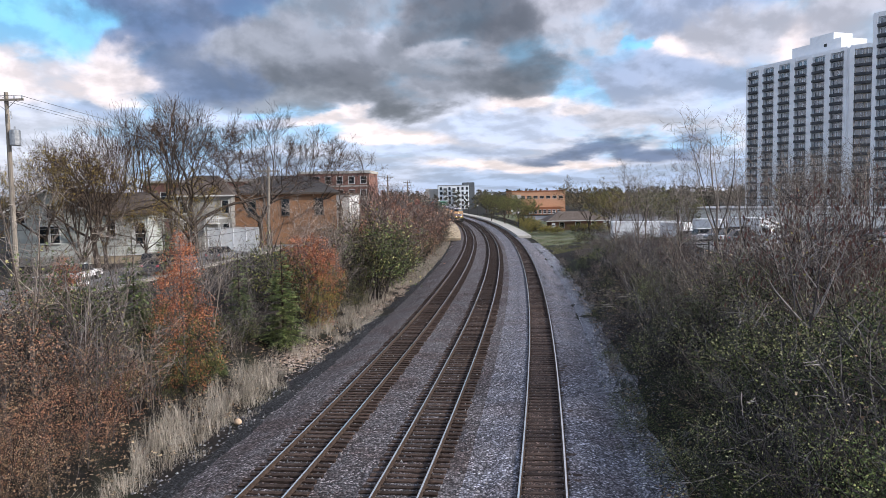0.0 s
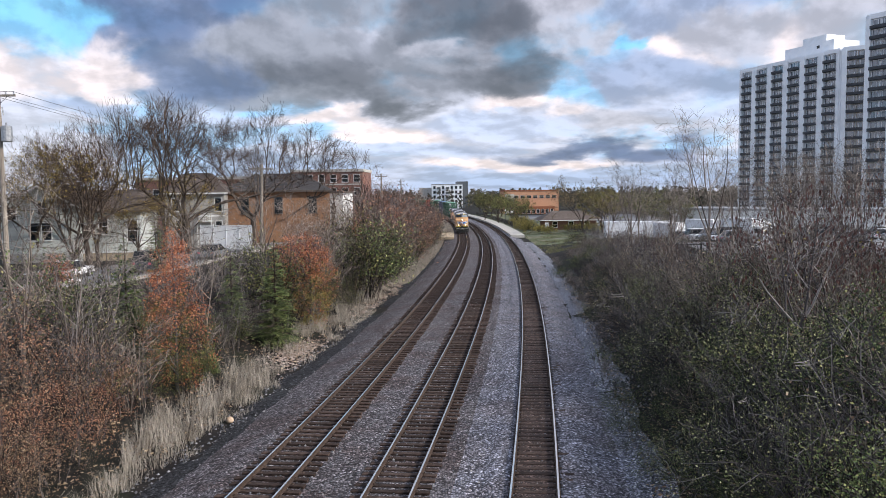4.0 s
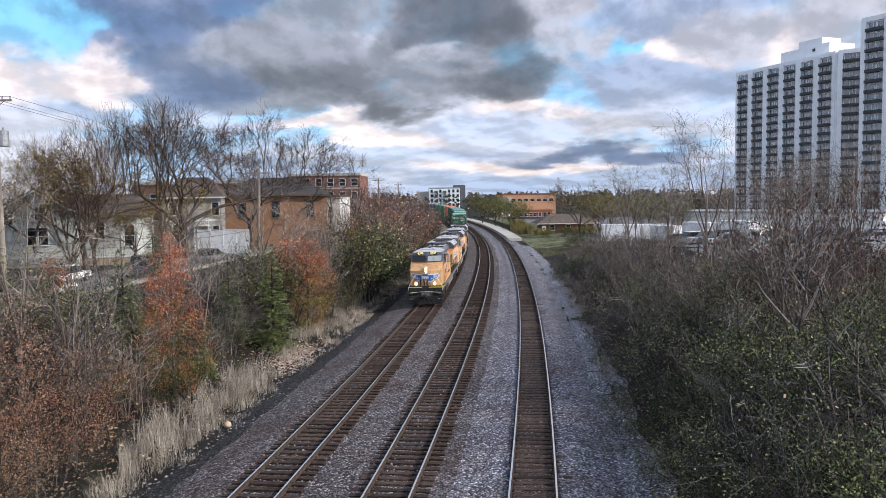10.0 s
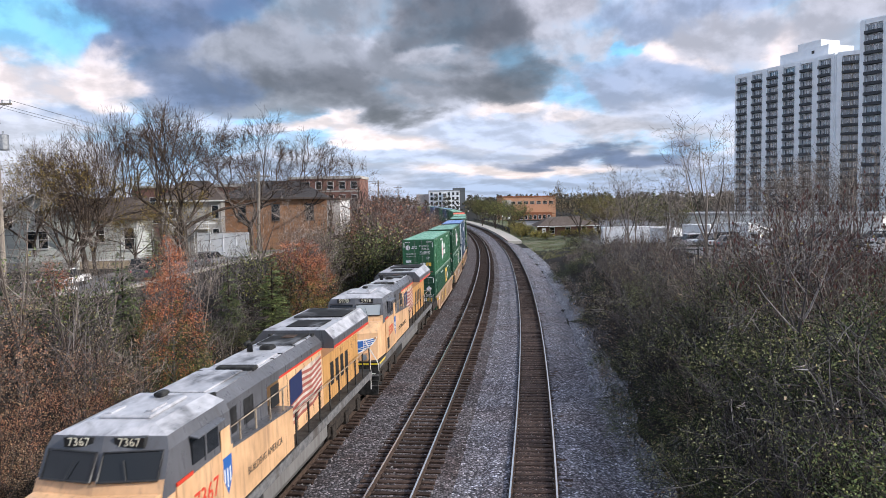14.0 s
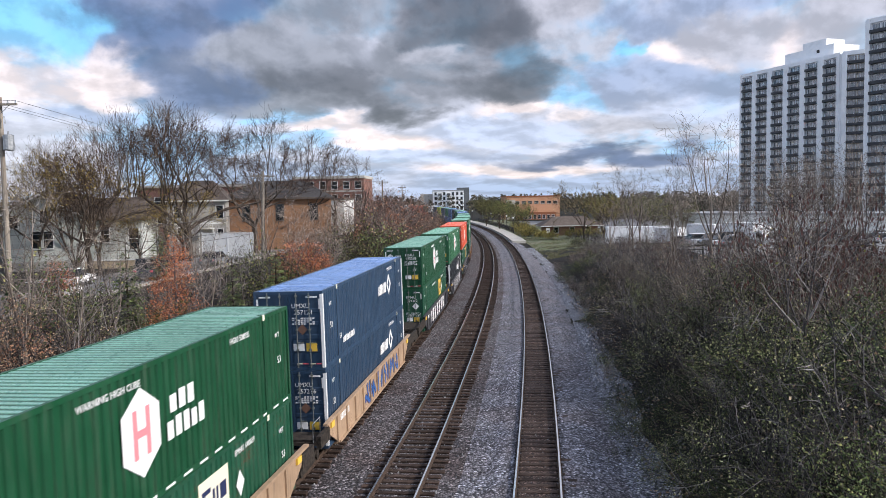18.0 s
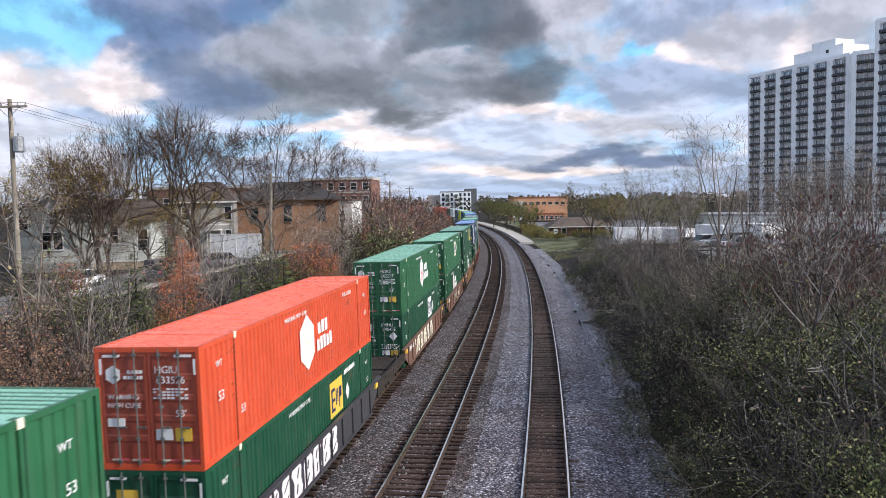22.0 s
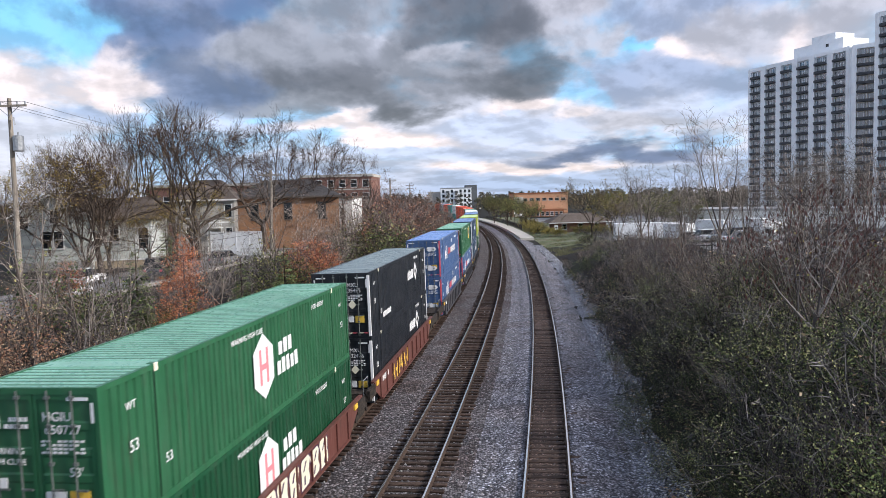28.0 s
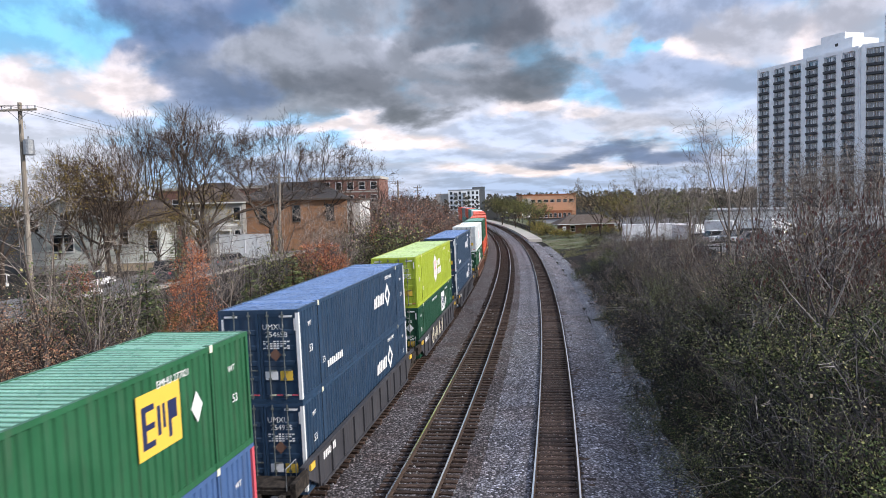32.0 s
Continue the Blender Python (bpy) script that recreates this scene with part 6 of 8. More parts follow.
    # maroon brick flats behind
    e = thing("apartment_building", "maroon brick apartment block with pale parapet", "building", at=pose(-24.5, 172, 2.5, rz=-3))
    part("wall", Build().box(-8.2, 8.0, 0, 14, -2, 12.0), BRICK_DARK, e)
    part("parapet", Build().box(-8.4, 8.2, -0.2, 14.2, 12.0, 12.6), CONCRETE, e, "pale parapet band")
    part("band", Build().box(-8.25, 8.05, -0.06, 0, 9.0, 9.3).box(-8.25, 8.05, -0.06, 0, 6.0, 6.3), CONCRETE, e)
    for i in range(6):
        for z in (3.6, 6.7, 9.7):
            window(e, -6.8 + i * 2.7, 0, z, 1.3, 1.6)
    f = thing("apartment_building", "long maroon brick block of flats with balconies", "building", at=pose(-46, 150, 3.0, rz=-6))
    part("wall", Build().box(-14, 12, 0, 14, -2, 9.6), BRICK_DARK, f)
    part("parapet", Build().box(-14.2, 12.2, -0.2, 14.2, 9.6, 10.1), CONCRETE, f)
    for i in range(9):
        for z in (2.6, 6.0):
            window(f, -12.4 + i * 2.8, 0, z, 1.4, 1.7)
    g = thing("garage", "plain white rendered building with a flat roof", "building", at=pose(-15.9, 118, 3.0, rz=-5))
    part("wall", Build().box(-1.6, 1.4, 0, 8, -1, 6.6), WHITE, g)
    part("roof_edge", Build().box(-1.8, 1.6, -0.2, 8.2, 6.6, 6.9), SHINGLE, g)
    window(g, -0.1, 0, 3.4, 0.9, 1.2)
    window(g, -0.1, 0, 1.0, 0.9, 1.2)
    # street along the terrace and its kerb
    solid("street", sheet("street", steps((-20, 150, 4)), [-30, -28, -26, -24, -22.0], lambda s, d: 3.05, ASPHALT, 0.02), None, "grey asphalt street behind the brush", "road", kind="structure")
    kerb = Build()
    for k, s in enumerate(steps((-20, 150, 4))):
        for dd, z in ((-22.0, 3.0), (-22.0, 3.2), (-21.8, 3.2), (-21.8, 2.8)):
            x, y, _ = on_line(s, dd)
            kerb.v.append((x, y, z))
        if k:
            q = (k - 1) * 4
            kerb.f += [(q + j, q + j + 1, q + j + 5, q + j + 4) for j in range(3)]
    solid("kerb", kerb, CONCRETE, "pale concrete kerb of the street", "kerb", kind="structure")


def tower(name_label, at, columns, floors, pitch, beige=False):
    """A slab of flats: white piers, dark balconies and windows between them."""
    t = thing("apartment_tower", name_label, "tower", "high-rise towers", at=at)
    fh, w = 2.78, columns * pitch
    top = floors * fh
    part("core", Build().box(0.4, w - 0.4, 0.62, 16, -3, top), TOWER_BEIGE if beige else TOWER_WHITE, t)
    part("roof_edge", Build().box(0, w, -0.1, 16.2, top, top + 1.3), TOWER_WHITE, t, "white parapet")
    for i in range(columns + 1):
        x = i * pitch
        a, b = max(x - 1.25, 0), min(x + 1.25, w)
        part("pier", Build().box(a, b, -0.25, 1.7, -3, top + 0.9), TOWER_WHITE, t, "white blank pier")
    part("end_wall", Build().box(-0.3, 0.4, 0, 16, -3, top + 0.9), TOWER_WHITE, t)
    pw = pitch - 2.5
    slab = Build()
    n = 6
    rim = [(-pw / 2 + pw * i / n, -0.25 - 0.85 * math.sin(math.pi * (0.18 + 0.64 * i / n))) for i in range(n + 1)]
    slab.prism([(-pw / 2, 0.7)] + rim + [(pw / 2, 0.7)], 0, 0.2, "z")
    for (x0, y0), (x1, y1) in zip(rim, rim[1:]):
        slab.quad((x0, y0, 0.2), (x1, y1, 0.2), (x1, y1, 0.82), (x0, y0, 0.82)).quad((x1, y1 + 0.06, 0.2), (x0, y0 + 0.06, 0.2), (x0, y0 + 0.06, 0.82), (x1, y1 + 0.06, 0.82))
        slab.quad((x0, y0, 0.82), (x1, y1, 0.82), (x1, y1 + 0.06, 0.82), (x0, y0 + 0.06, 0.82))
    bal = slab.mesh("balcony", TOWER_RAIL)
    glass = Build().box(-pw / 2 + 0.3, -0.35, 0.56, 0.63, 0.3, 2.5).box(0.35, pw / 2 - 0.3, 0.56, 0.63, 0.3, 2.5).mesh("glazing", TOWER_GLASS)
    post = Build()
    for x in (-pw / 2 + 0.2, -0.85 - 0.05, -0.1, 0.85, pw / 2 - 0.28):
        post.box(x, x + 0.14, 0.50, 0.57, 0.2, 2.6)
    blind = Build().box(-1.6, -0.9, 0.54, 0.56, 0.4, 2.4).box(0.95, 1.75, 0.54, 0.56, 0.4, 2.4).mesh("blind", GLASS_PALE)
    post = post.mesh("mullions", TOWER_WHITE)
    rnd = random.Random(columns)
    for i in range(columns):
        for k in range(floors):
            m = Matrix.Translation((i * pitch + pitch / 2, 0, k * fh))
            b = part("balcony", bal, None, t, "dark curved balcony")
            b.matrix_basis = m
            g = part("window", glass, None, t, "dark glazed doors")
            g.matrix_basis = m
            for me, nm in ((post, "mullion"), (blind, "blind")):
                if nm == "blind" and rnd.random() < 0.72:
                    continue
                part(nm, me, None, g)
    return t


def build_towers():
    turn = math.degrees(math.atan2(243 - 286, 129.57 - 114.98))
    t1 = tower("tall white apartment tower with rows of dark balconies", pose(114.98, 286, 0.0, rz=turn), 6, 19, 7.57)
    part("penthouse", Build().box(19, 40, 3, 14, 53.2, 58.2), TOWER_WHITE, t1, "white plant room on the roof")
    part("penthouse", Build().box(26, 36, 4, 12, 58.2, 60.6), TOWER_WHITE, t1, "upper plant room")
    part("vent", Build().box(33, 34.2, 2.96, 3.0, 56.2, 57.2), BLACK, t1)
    part("end_face", Build().box(45.42, 46.0, 0, 16, -3, 53.5), TOWER_WHITE, t1)
    tower("white apartment tower wing with beige walls and dark balconies", pose(129.9, 241.8, 0.0, rz=-38), 1, 19, 8.0, True)
    tower("second white apartment tower with dark balconies", pose(119.4, 210.5, 0.0, rz=-62), 3, 20, 7.57)


def build_east():
    # low white warehouse and its yard
    solid("car_park", sheet("car_park", steps((70, 300, 6)), [27, 32, 38, 44, 52, 60, 75.0], lambda s, d: ground_z(s, d) + 0.1, ASPHALT, 0.03), None, "grey asphalt car park", "car park", kind="structure")
    w = thing("warehouse", "long low white warehouse with a flat roof", "building", at=pose(44, 142, 0.3, rz=-42))
    part("wall", Build().box(0, 36, 0, 14, -2, 5.4), WHITE, w)
    part("roof_edge", Build().box(-0.2, 36.2, -0.2, 14.2, 5.4, 5.8), STEEL, w)
    part("roof", Build().box(0.1, 35.9, 0.1, 13.9, 5.42, 5.72), FENCE_WHITE, w, "bright white membrane roof")
    for i in range(6):
        part("dock_door", Build().box(3 + i * 5.4, 5.8 + i * 5.4, -0.05, 0, 0.4, 3.2), SIDING_GREY, w)
    b = thing("trailer", "pale blue-white parked box trailer", "trailer", at=pose(33.5, 132, 0.15, rz=-4))
    part("box", Build().cbox(-3.6, 8.4, 0, 2.5, 1.0, 3.9, 0.05), FENCE_WHITE, b)
    part("chassis", Build().box(-3.4, 8.2, 0.3, 2.2, 0.8, 1.0), BLACK, b)
    for x in (-1.9, -1.1, 1.9):
        part("wheel", Build().disc((x, 0.3, 0.45), 0.45, 0.13, "y", 14), BLACK, b)
    for k, (x, y, rz) in enumerate(((40, 112, -60), (44, 108, -60), (49, 118, -58), (38, 122, -62), (55, 128, -60))):
        t = thing("box_truck", "white box truck parked in the yard", "truck", "white trucks in the yard", at=pose(x, y, ground_at(x, y) + 0.1, rz=rz))
        part("box", Build().cbox(-2.6, 2.6, -1.2, 1.2, 0.95, 3.5, 0.05), FENCE_WHITE, t)
        part("cab", Build().prism([(2.65, 0.5), (4.4, 0.5), (4.4, 1.4), (3.9, 2.4), (2.65, 2.4)], -1.1, 1.1, "y"), WHITE, t)
        part("cab_window", Build().box(3.0, 3.9, -1.12, 1.12, 1.5, 2.1), GLASS_DARK, t)
        for wx in (-1.7, 3.4):
            for wy in (-1.05, 1.05):
                part("wheel", Build().disc((wx, wy, 0.45), 0.45, 0.13, "y", 14), BLACK, t)
    # station house with a hipped roof
    h = thing("station_house", "low brick station house with a wide brown hip roof", "building", at=pose(33.4, 186, 0.0, rz=3))
    part("wall", Build().box(-6.4, 6.4, 0, 7, -1, 2.5), BRICK_DARK, h)
    hip = Build()
    hip.v += [(-8, -1.4, 2.4), (8, -1.4, 2.4), (8, 8.4, 2.4), (-8, 8.4, 2.4), (-4, 3.0, 4.6), (4, 3.0, 4.6), (4, 4.0, 4.6), (-4, 4.0, 4.6)]
    hip.f += [(3, 2, 1, 0), (0, 1, 5, 4), (1, 2, 6, 5), (2, 3, 7, 6), (3, 0, 4, 7), (4, 5, 6, 7)]
    part("roof", hip, SHINGLE, h)
    part("gutter", Build().box(-8.02, 8.02, -1.45, -1.4, 2.3, 2.45), WHITE, h)
    for x in (-4, 0, 4):
        window(h, x, 0, 0.7, 1.1, 1.3)
    # orange brick block further off
    o = thing("office_building", "orange brick office block with two rows of windows", "building", at=pose(42.2, 330, -0.4, rz=4))
    part("wall", Build().box(-11.8, 11.8, 0, 16, -1, 10.2), BRICK_ORANGE, o)
    part("parapet", Build().box(-12, 12, -0.2, 16.2, 10.2, 10.7), BRICK_RED, o)
    part("shopfront", Build().box(-6, 8.5, -7, 0, -1, 3.6), BRICK_RED, o, "low red brick front block")
    part("side_block", Build().box(-11.9, -8.0, -0.6, 0, -1, 9.0), CONCRETE, o)
    for i in range(7):
        window(o, -7 + i * 2.8, 0, 7.2, 1.8, 1.1, frame_mat=CONCRETE)
        window(o, -4.8 + i * 2.0, -7, 0.8, 1.2, 1.6, frame_mat=WHITE)
    # white flats by the bend
    a = thing("apartment_building", "white and grey five-storey flats with dark balconies", "building", at=pose(7.2, 470, -0.5, rz=2))
    part("wall", Build().box(-9.6, 9.6, 0, 18, -2, 15.0), TOWER_WHITE, a)
    part("grey_wing", Build().box(6.6, 13.4, 4, 22, -2, 17.0), SIDING_SLATE, a, "dark grey wing")
    part("grey_wing", Build().box(-17, -9.6, 2, 18, -2, 13.2), SIDING_GREY, a, "grey side wing")
    part("cornice", Build().box(-9.8, 9.8, -0.2, 0.2, 15.0, 15.5), STEEL, a)
    for i in range(7):
        for k in range(5):
            if i in (1, 3):
                part("balcony", Build().box(-8.9 + i * 2.7, -6.9 + i * 2.7, -1.2, 0, 0.6 + k * 2.9, 1.9 + k * 2.9), SIDING_SLATE, a)
            else:
                window(a, -7.9 + i * 2.7, 0, 0.9 + k * 2.9, 1.2, 1.6, frame_mat=SIDING_SLATE)


build_west()
build_towers()
build_east()


# ---- street furniture and cars ----
def utility_pole(s, d, base, top, arm, transformer, lean=0.0):
    x, y, h = on_line(s, d)
    p = thing("utility_pole", "weathered wooden utility pole with a crossarm" + (" and grey transformer" if transformer else ""), "utility pole", "utility poles along the street", at=pose(x, y, base, ry=lean, rz=-3))
    hh = top - base
    part("pole", Build().tube([(0, 0, -0.5), (0, 0, hh * 0.5), (0, 0, hh)], [0.19, 0.16, 0.125], 10), WOOD_POLE, p)
    if arm:
        part("crossarm", Build().box(-arm / 2, arm / 2, -0.2, -0.1, hh - 0.55, hh - 0.42), WOOD_POLE, p)
        for q in (-0.46, -0.2, 0.25, 0.46):
            part("insulator", Build().tube([(q * arm, -0.15, hh - 0.42), (q * arm, -0.15, hh - 0.22)], [0.05, 0.035], 6), STEEL, p)
        part("brace", Build().tube([(-arm * 0.3, -0.14, hh - 0.5), (0, -0.14, hh - 1.15)], 0.02, 4).tube([(arm * 0.3, -0.14, hh - 0.5), (0, -0.14, hh - 1.15)], 0.02, 4), STEEL, p)
    if transformer:
        b = Build()
        b.tube([(0.5, -0.1, hh - 3.35), (0.5, -0.1, hh - 3.3), (0.5, -0.1, hh - 2.4), (0.5, -0.1, hh - 2.35)], [0.28, 0.32, 0.32, 0.26], 14)
        b.tube([(0.5, -0.1, hh - 2.35), (0.5, -0.1, hh - 2.15)], 0.05, 6)
        part("transformer", b, STEEL, p, "grey transformer can")
        part("fuse", Build().tube([(0.35, -0.2, hh - 1.2), (0.45, -0.25, hh - 1.7)], 0.04, 5), STEEL, p)
    return x, y, top


def build_poles():
    ends = [utility_pole(45.5, -24.45, 3.0, 16.3, 2.4, True), utility_pole(71, -16.6, 3.0, 12.4, 2.4, False, 1.5), utility_pole(140, -15, 2.6, 13.1, 2.2, False), utility_pole(202, -15.6, 2.4, 13.2, 2.2, False), utility_pole(260, -17, 1.5, 13.0, 2.2, False)]
    spans = [((-40, 5, 16.2), ends[0]), (ends[0], ends[2]), (ends[2], ends[3]), (ends[3], ends[4])]
    k = 0
    for (a, b) in spans:
        for q in (-1.05, -0.4, 1.05):
            pts = []
            for i in range(9):
                f = i / 8
                pts.append((a[0] + (b[0] - a[0]) * f + q, a[1] + (b[1] - a[1]) * f - 0.15, a[2] + (b[2] - a[2]) * f - 0.25 - 4 * 1.3 * f * (1 - f)))
            solid("overhead_wire", Build().tube(pts, 0.014, 3), BLACK, "thin black overhead wire strung between poles", "wire", "overhead wires")
    for z in (7.6, 6.7, 6.2):
        a, b = ends[0], ends[1]
        pts = [(a[0] + (b[0] - a[0]) * i / 8, a[1] + (b[1] - a[1]) * i / 8 - 0.2, z + (1.0 if z > 7 else 0.4) * i / 8 - 1.4 * (i / 8) * (1 - i / 8)) for i in range(9)]
        solid("overhead_wire", Build().tube(pts, 0.022, 3), BLACK, "thick black cable strung low between poles", "wire", "overhead wires")
    # platform lamps
    rnd = random.Random(2)
    for i, s in enumerate((200, 218, 240, 262, 290, 320, 350)):
        x, y, h = on_line(s, 13.7)
        l = thing("platform_lamp", "black post lamp with a white globe on the platform", "lamp", "platform lamps", at=pose(x, y, 0.1))
        part("post", Build().tube([(0, 0, 0), (0, 0, 0.6), (0, 0, 3.9)], [0.11, 0.07, 0.05], 8), BLACK, l)
        part("arm", Build().box(-0.3, 0.3, -0.03, 0.03, 3.85, 3.91), BLACK, l)
        part("globe", Build().tube([(0, 0, 3.9), (0, 0, 4.0), (0, 0, 4.25), (0, 0, 4.4)], [0.08, 0.2, 0.2, 0.06], 10), WHITE, l, "white globe")
        part("cap", Build().tube([(0, 0, 4.4), (0, 0, 4.5)], [0.12, 0.02], 8), BLACK, l)
    for i in range(26):
        x, y, h = on_line(205 + i * 4, 14.2)
        f = thing("picket_fence", "black metal picket fence along the platform", "fence", "platform fence sections", at=pose(x, y, 0.0, rz=90 - math.degrees(h)))
        part("rail", Build().box(-2, 2, -0.02, 0.02, 1.25, 1.31).box(-2, 2, -0.02, 0.02, 0.2, 0.26), BLACK, f)
        b = Build()
        for k in range(16):
            b.box(-1.95 + k * 0.25, -1.92 + k * 0.25, -0.012, 0.012, 0.1, 1.45)
        part("pickets", b, BLACK, f)
    # sign at the platform's end, and gate panel on the bank
    x, y, h = on_line(176, 19.6)
    sg = thing("post_sign", "small white sign on a thin post in the grass", "sign", at=pose(x, y, -0.1, rz=-5))
    part("post", Build().tube([(0, 0, -0.3), (0, 0, 2.4)], 0.035, 6), STEEL, sg)
    part("board", Build().box(-0.42, 0.42, -0.05, -0.02, 1.3, 2.4), WHITE, sg)
    part("print", Build().box(-0.28, 0.28, -0.056, -0.05, 1.75, 1.95).box(-0.28, 0.28, -0.056, -0.05, 1.5, 1.6), BLACK, sg)
    for i in range(3):
        x, y, h = on_line(75 + i * 0.6, 18.7 + i * 3.45)
        g = thing("metal_gate", "black steel bar gate standing in the brush", "gate", "gate panels", at=pose(x, y, ground_z(75, 18.7 + i * 3.45) - 0.1, rz=-7))
        part("frame", Build().box(0, 3.4, -0.03, 0.03, 1.5, 1.58).box(0, 3.4, -0.03, 0.03, 0.1, 0.18).box(0, 0.08, -0.04, 0.04, -0.3, 1.6).box(3.32, 3.4, -0.04, 0.04, -0.3, 1.6), BLACK, g)
        b = Build()
        for k in range(24):
            b.box(0.14 + k * 0.135, 0.165 + k * 0.135, -0.012, 0.012, 0.15, 1.5)
        part("bars", b, BLACK, g)


def car_meshes(kind):
    b = Build()
    l, w = (4.6, 0.9) if kind == "car" else (5.0, 0.96)
    hh = 1.42 if kind == "car" else 1.8
    low = 0.82 if kind == "car" else 1.0
    prof = [(-l / 2, 0.35), (l / 2, 0.35), (l / 2 + 0.03, low - 0.15), (l / 2 - 0.25, low), (-l / 2 + 0.15, low + 0.02), (-l / 2, low - 0.2)]
    b.prism(prof, -w, w, "y")
    cab = Build()
    x0, x1, x2, x3 = (-l / 2 + 0.25, -l / 2 + 0.95, l / 2 - 2.2, l / 2 - 1.35) if kind == "car" else (-l / 2 + 0.1, -l / 2 + 0.4, l / 2 - 2.0, l / 2 - 1.2)
    k = [(x0, -w + 0.05, low), (x3, -w + 0.05, low), (x3, w - 0.05, low), (x0, w - 0.05, low), (x1, -w + 0.18, hh), (x2, -w + 0.18, hh), (x2, w - 0.18, hh), (x1, w - 0.18, hh)]
    cab.v += k
    cab.f += [(0, 1, 5, 4), (1, 2, 6, 5), (2, 3, 7, 6), (3, 0, 4, 7)]
    roof = Build().box(x1 - 0.05, x2 + 0.05, -w + 0.16, w - 0.16, hh - 0.02, hh + 0.04)
    return b, cab, roof, l, w


def parked_car(kind, colour, word, at):
    c = thing("parked_car", f"parked {word} {kind}" + (" beside the street" if at.translation.x < 0 else " in the car park"), "car", "parked cars", at=at)
    b, cab, roof, l, w = car_meshes(kind)
    part("body", b, colour, c)
    part("cabin_glass", cab, GLASS_DARK, c)
    part("roof", roof, colour, c)
    for x in (-l / 2 + 0.85, l / 2 - 0.9):
        for y in (-w + 0.05, w - 0.05):
            wh = part("wheel", Build().disc((x, y, 0.33), 0.33, 0.1, "y", 14), BLACK, c)
            part("rim", Build().disc((x, y + (0.02 if y > 0 else -0.02), 0.33), 0.2, 0.09, "y", 10), STEEL, wh)
    for y in (-w + 0.25, w - 0.25):
        part("headlight", Build().box(l / 2 - 0.05, l / 2 + 0.03, y - 0.15, y + 0.15, low_z(kind), low_z(kind) + 0.14), GLASS_PALE, c)
        part("tail_light", Build().box(-l / 2 - 0.02, -l / 2 + 0.05, y - 0.12, y + 0.12, low_z(kind), low_z(kind) + 0.16), DECAL_RED, c)


def low_z(kind):
    return 0.6 if kind == "car" else 0.75


def build_cars():
    cols = [(plain("white_car", (0.75, 0.75, 0.75), 0.25), "white"), (plain("silver_car", (0.42, 0.44, 0.46), 0.25, 0.6), "silver"), (plain("grey_car", (0.10, 0.11, 0.12), 0.25, 0.4), "dark grey"), (plain("blue_car", (0.05, 0.09, 0.2), 0.25, 0.3), "blue"), (plain("red_car", (0.35, 0.03, 0.025), 0.25), "red")]
    for s, d, rz, kind, k in ((57, -27.5, 88, "car", 0), (48, -23.4, 84, "car", 0), (63, -23.3, 84, "van", 2), (91, -15.4, 40, "car", 3), (112, -17, 75, "car", 0), (104, -19.5, 80, "van", 0), (76, -23.3, 84, "car", 1)):
        x, y, h = on_line(s, d)
        parked_car(kind, cols[k][0], cols[k][1], pose(x, y, ground_z(s, d) + 0.05, rz=rz))
    rnd = random.Random(8)
    for i in range(30):
        row = i // 10
        s, d = 92 + (i % 10) * 2.9 + row * 3 + rnd.uniform(-0.3, 0.3), 34 + row * 11
        x, y, h = on_line(s, d)
        k = rnd.choice((0, 0, 0, 0, 0, 1, 1, 2))
        parked_car(rnd.choice(("car", "van")), cols[k][0], cols[k][1], pose(x, y, ground_z(s, d) + 0.1, rz=rnd.choice((0, 180)) + rnd.uniform(-4, 4)))
    for i in range(10):
        s, d = 215 + (i % 5) * 3.2, 30 + (i // 5) * 9
        x, y, h = on_line(s, d)
        k = rnd.choice((0, 0, 1, 1, 2, 4))
        parked_car("car", cols[k][0], cols[k][1], pose(x, y, ground_z(s, d) + 0.1, rz=rnd.choice((0, 180)) + 20))


build_poles()
build_cars()


# ---- trees, shrubs and grass ----
def bough(b, tips, start, way, length, radius, level, rnd, kids, wander, rise, sides, thin=0.006):
    """A branch that bends as it grows and carries smaller ones."""
    segs = 4 if level > 1 else (3 if level == 1 else 2)
    pts, radii, p, d = [Vector(start)], [radius], Vector(start), Vector(way).normalized()
    dirs = [d.copy()]
    for i in range(segs):
        d = (d + Vector((rnd.gauss(0, wander), rnd.gauss(0, wander), rnd.gauss(0, wander) + rise))).normalized()
        p = p + d * (length / segs)
        pts.append(p.copy())
        dirs.append(d.copy())
        radii.append(max(radius * (1 - 0.8 * (i + 1) / segs), thin * 0.7))
    (b[0] if level >= b[2] else b[1]).tube(pts, radii, sides[level], cap=False)
    if level == 0:
        tips.append((pts[-1], dirs[-1], pts[0]))
        return
    n = kids[level]
    for k in range(n):
        f = 0.3 + 0.7 * (k + rnd.random() * 0.8) / n
        i = min(int(f * segs), segs - 1)
        q = pts[i].lerp(pts[i + 1], f * segs - i)
        u = dirs[i + 1]
        side = u.cross(Vector((rnd.gauss(0, 1), rnd.gauss(0, 1), rnd.gauss(0, 1)))).normalized()
        ang = rnd.uniform(0.45, 1.0)
        w = u * math.cos(ang) + side * math.sin(ang)
        bough(b, tips, q, w, length * rnd.uniform(0.42, 0.68) * (1.15 - 0.45 * f), max(radius * (1 - 0.75 * f) * 0.62, thin), level - 1, rnd, kids, wander, rise, sides, thin)


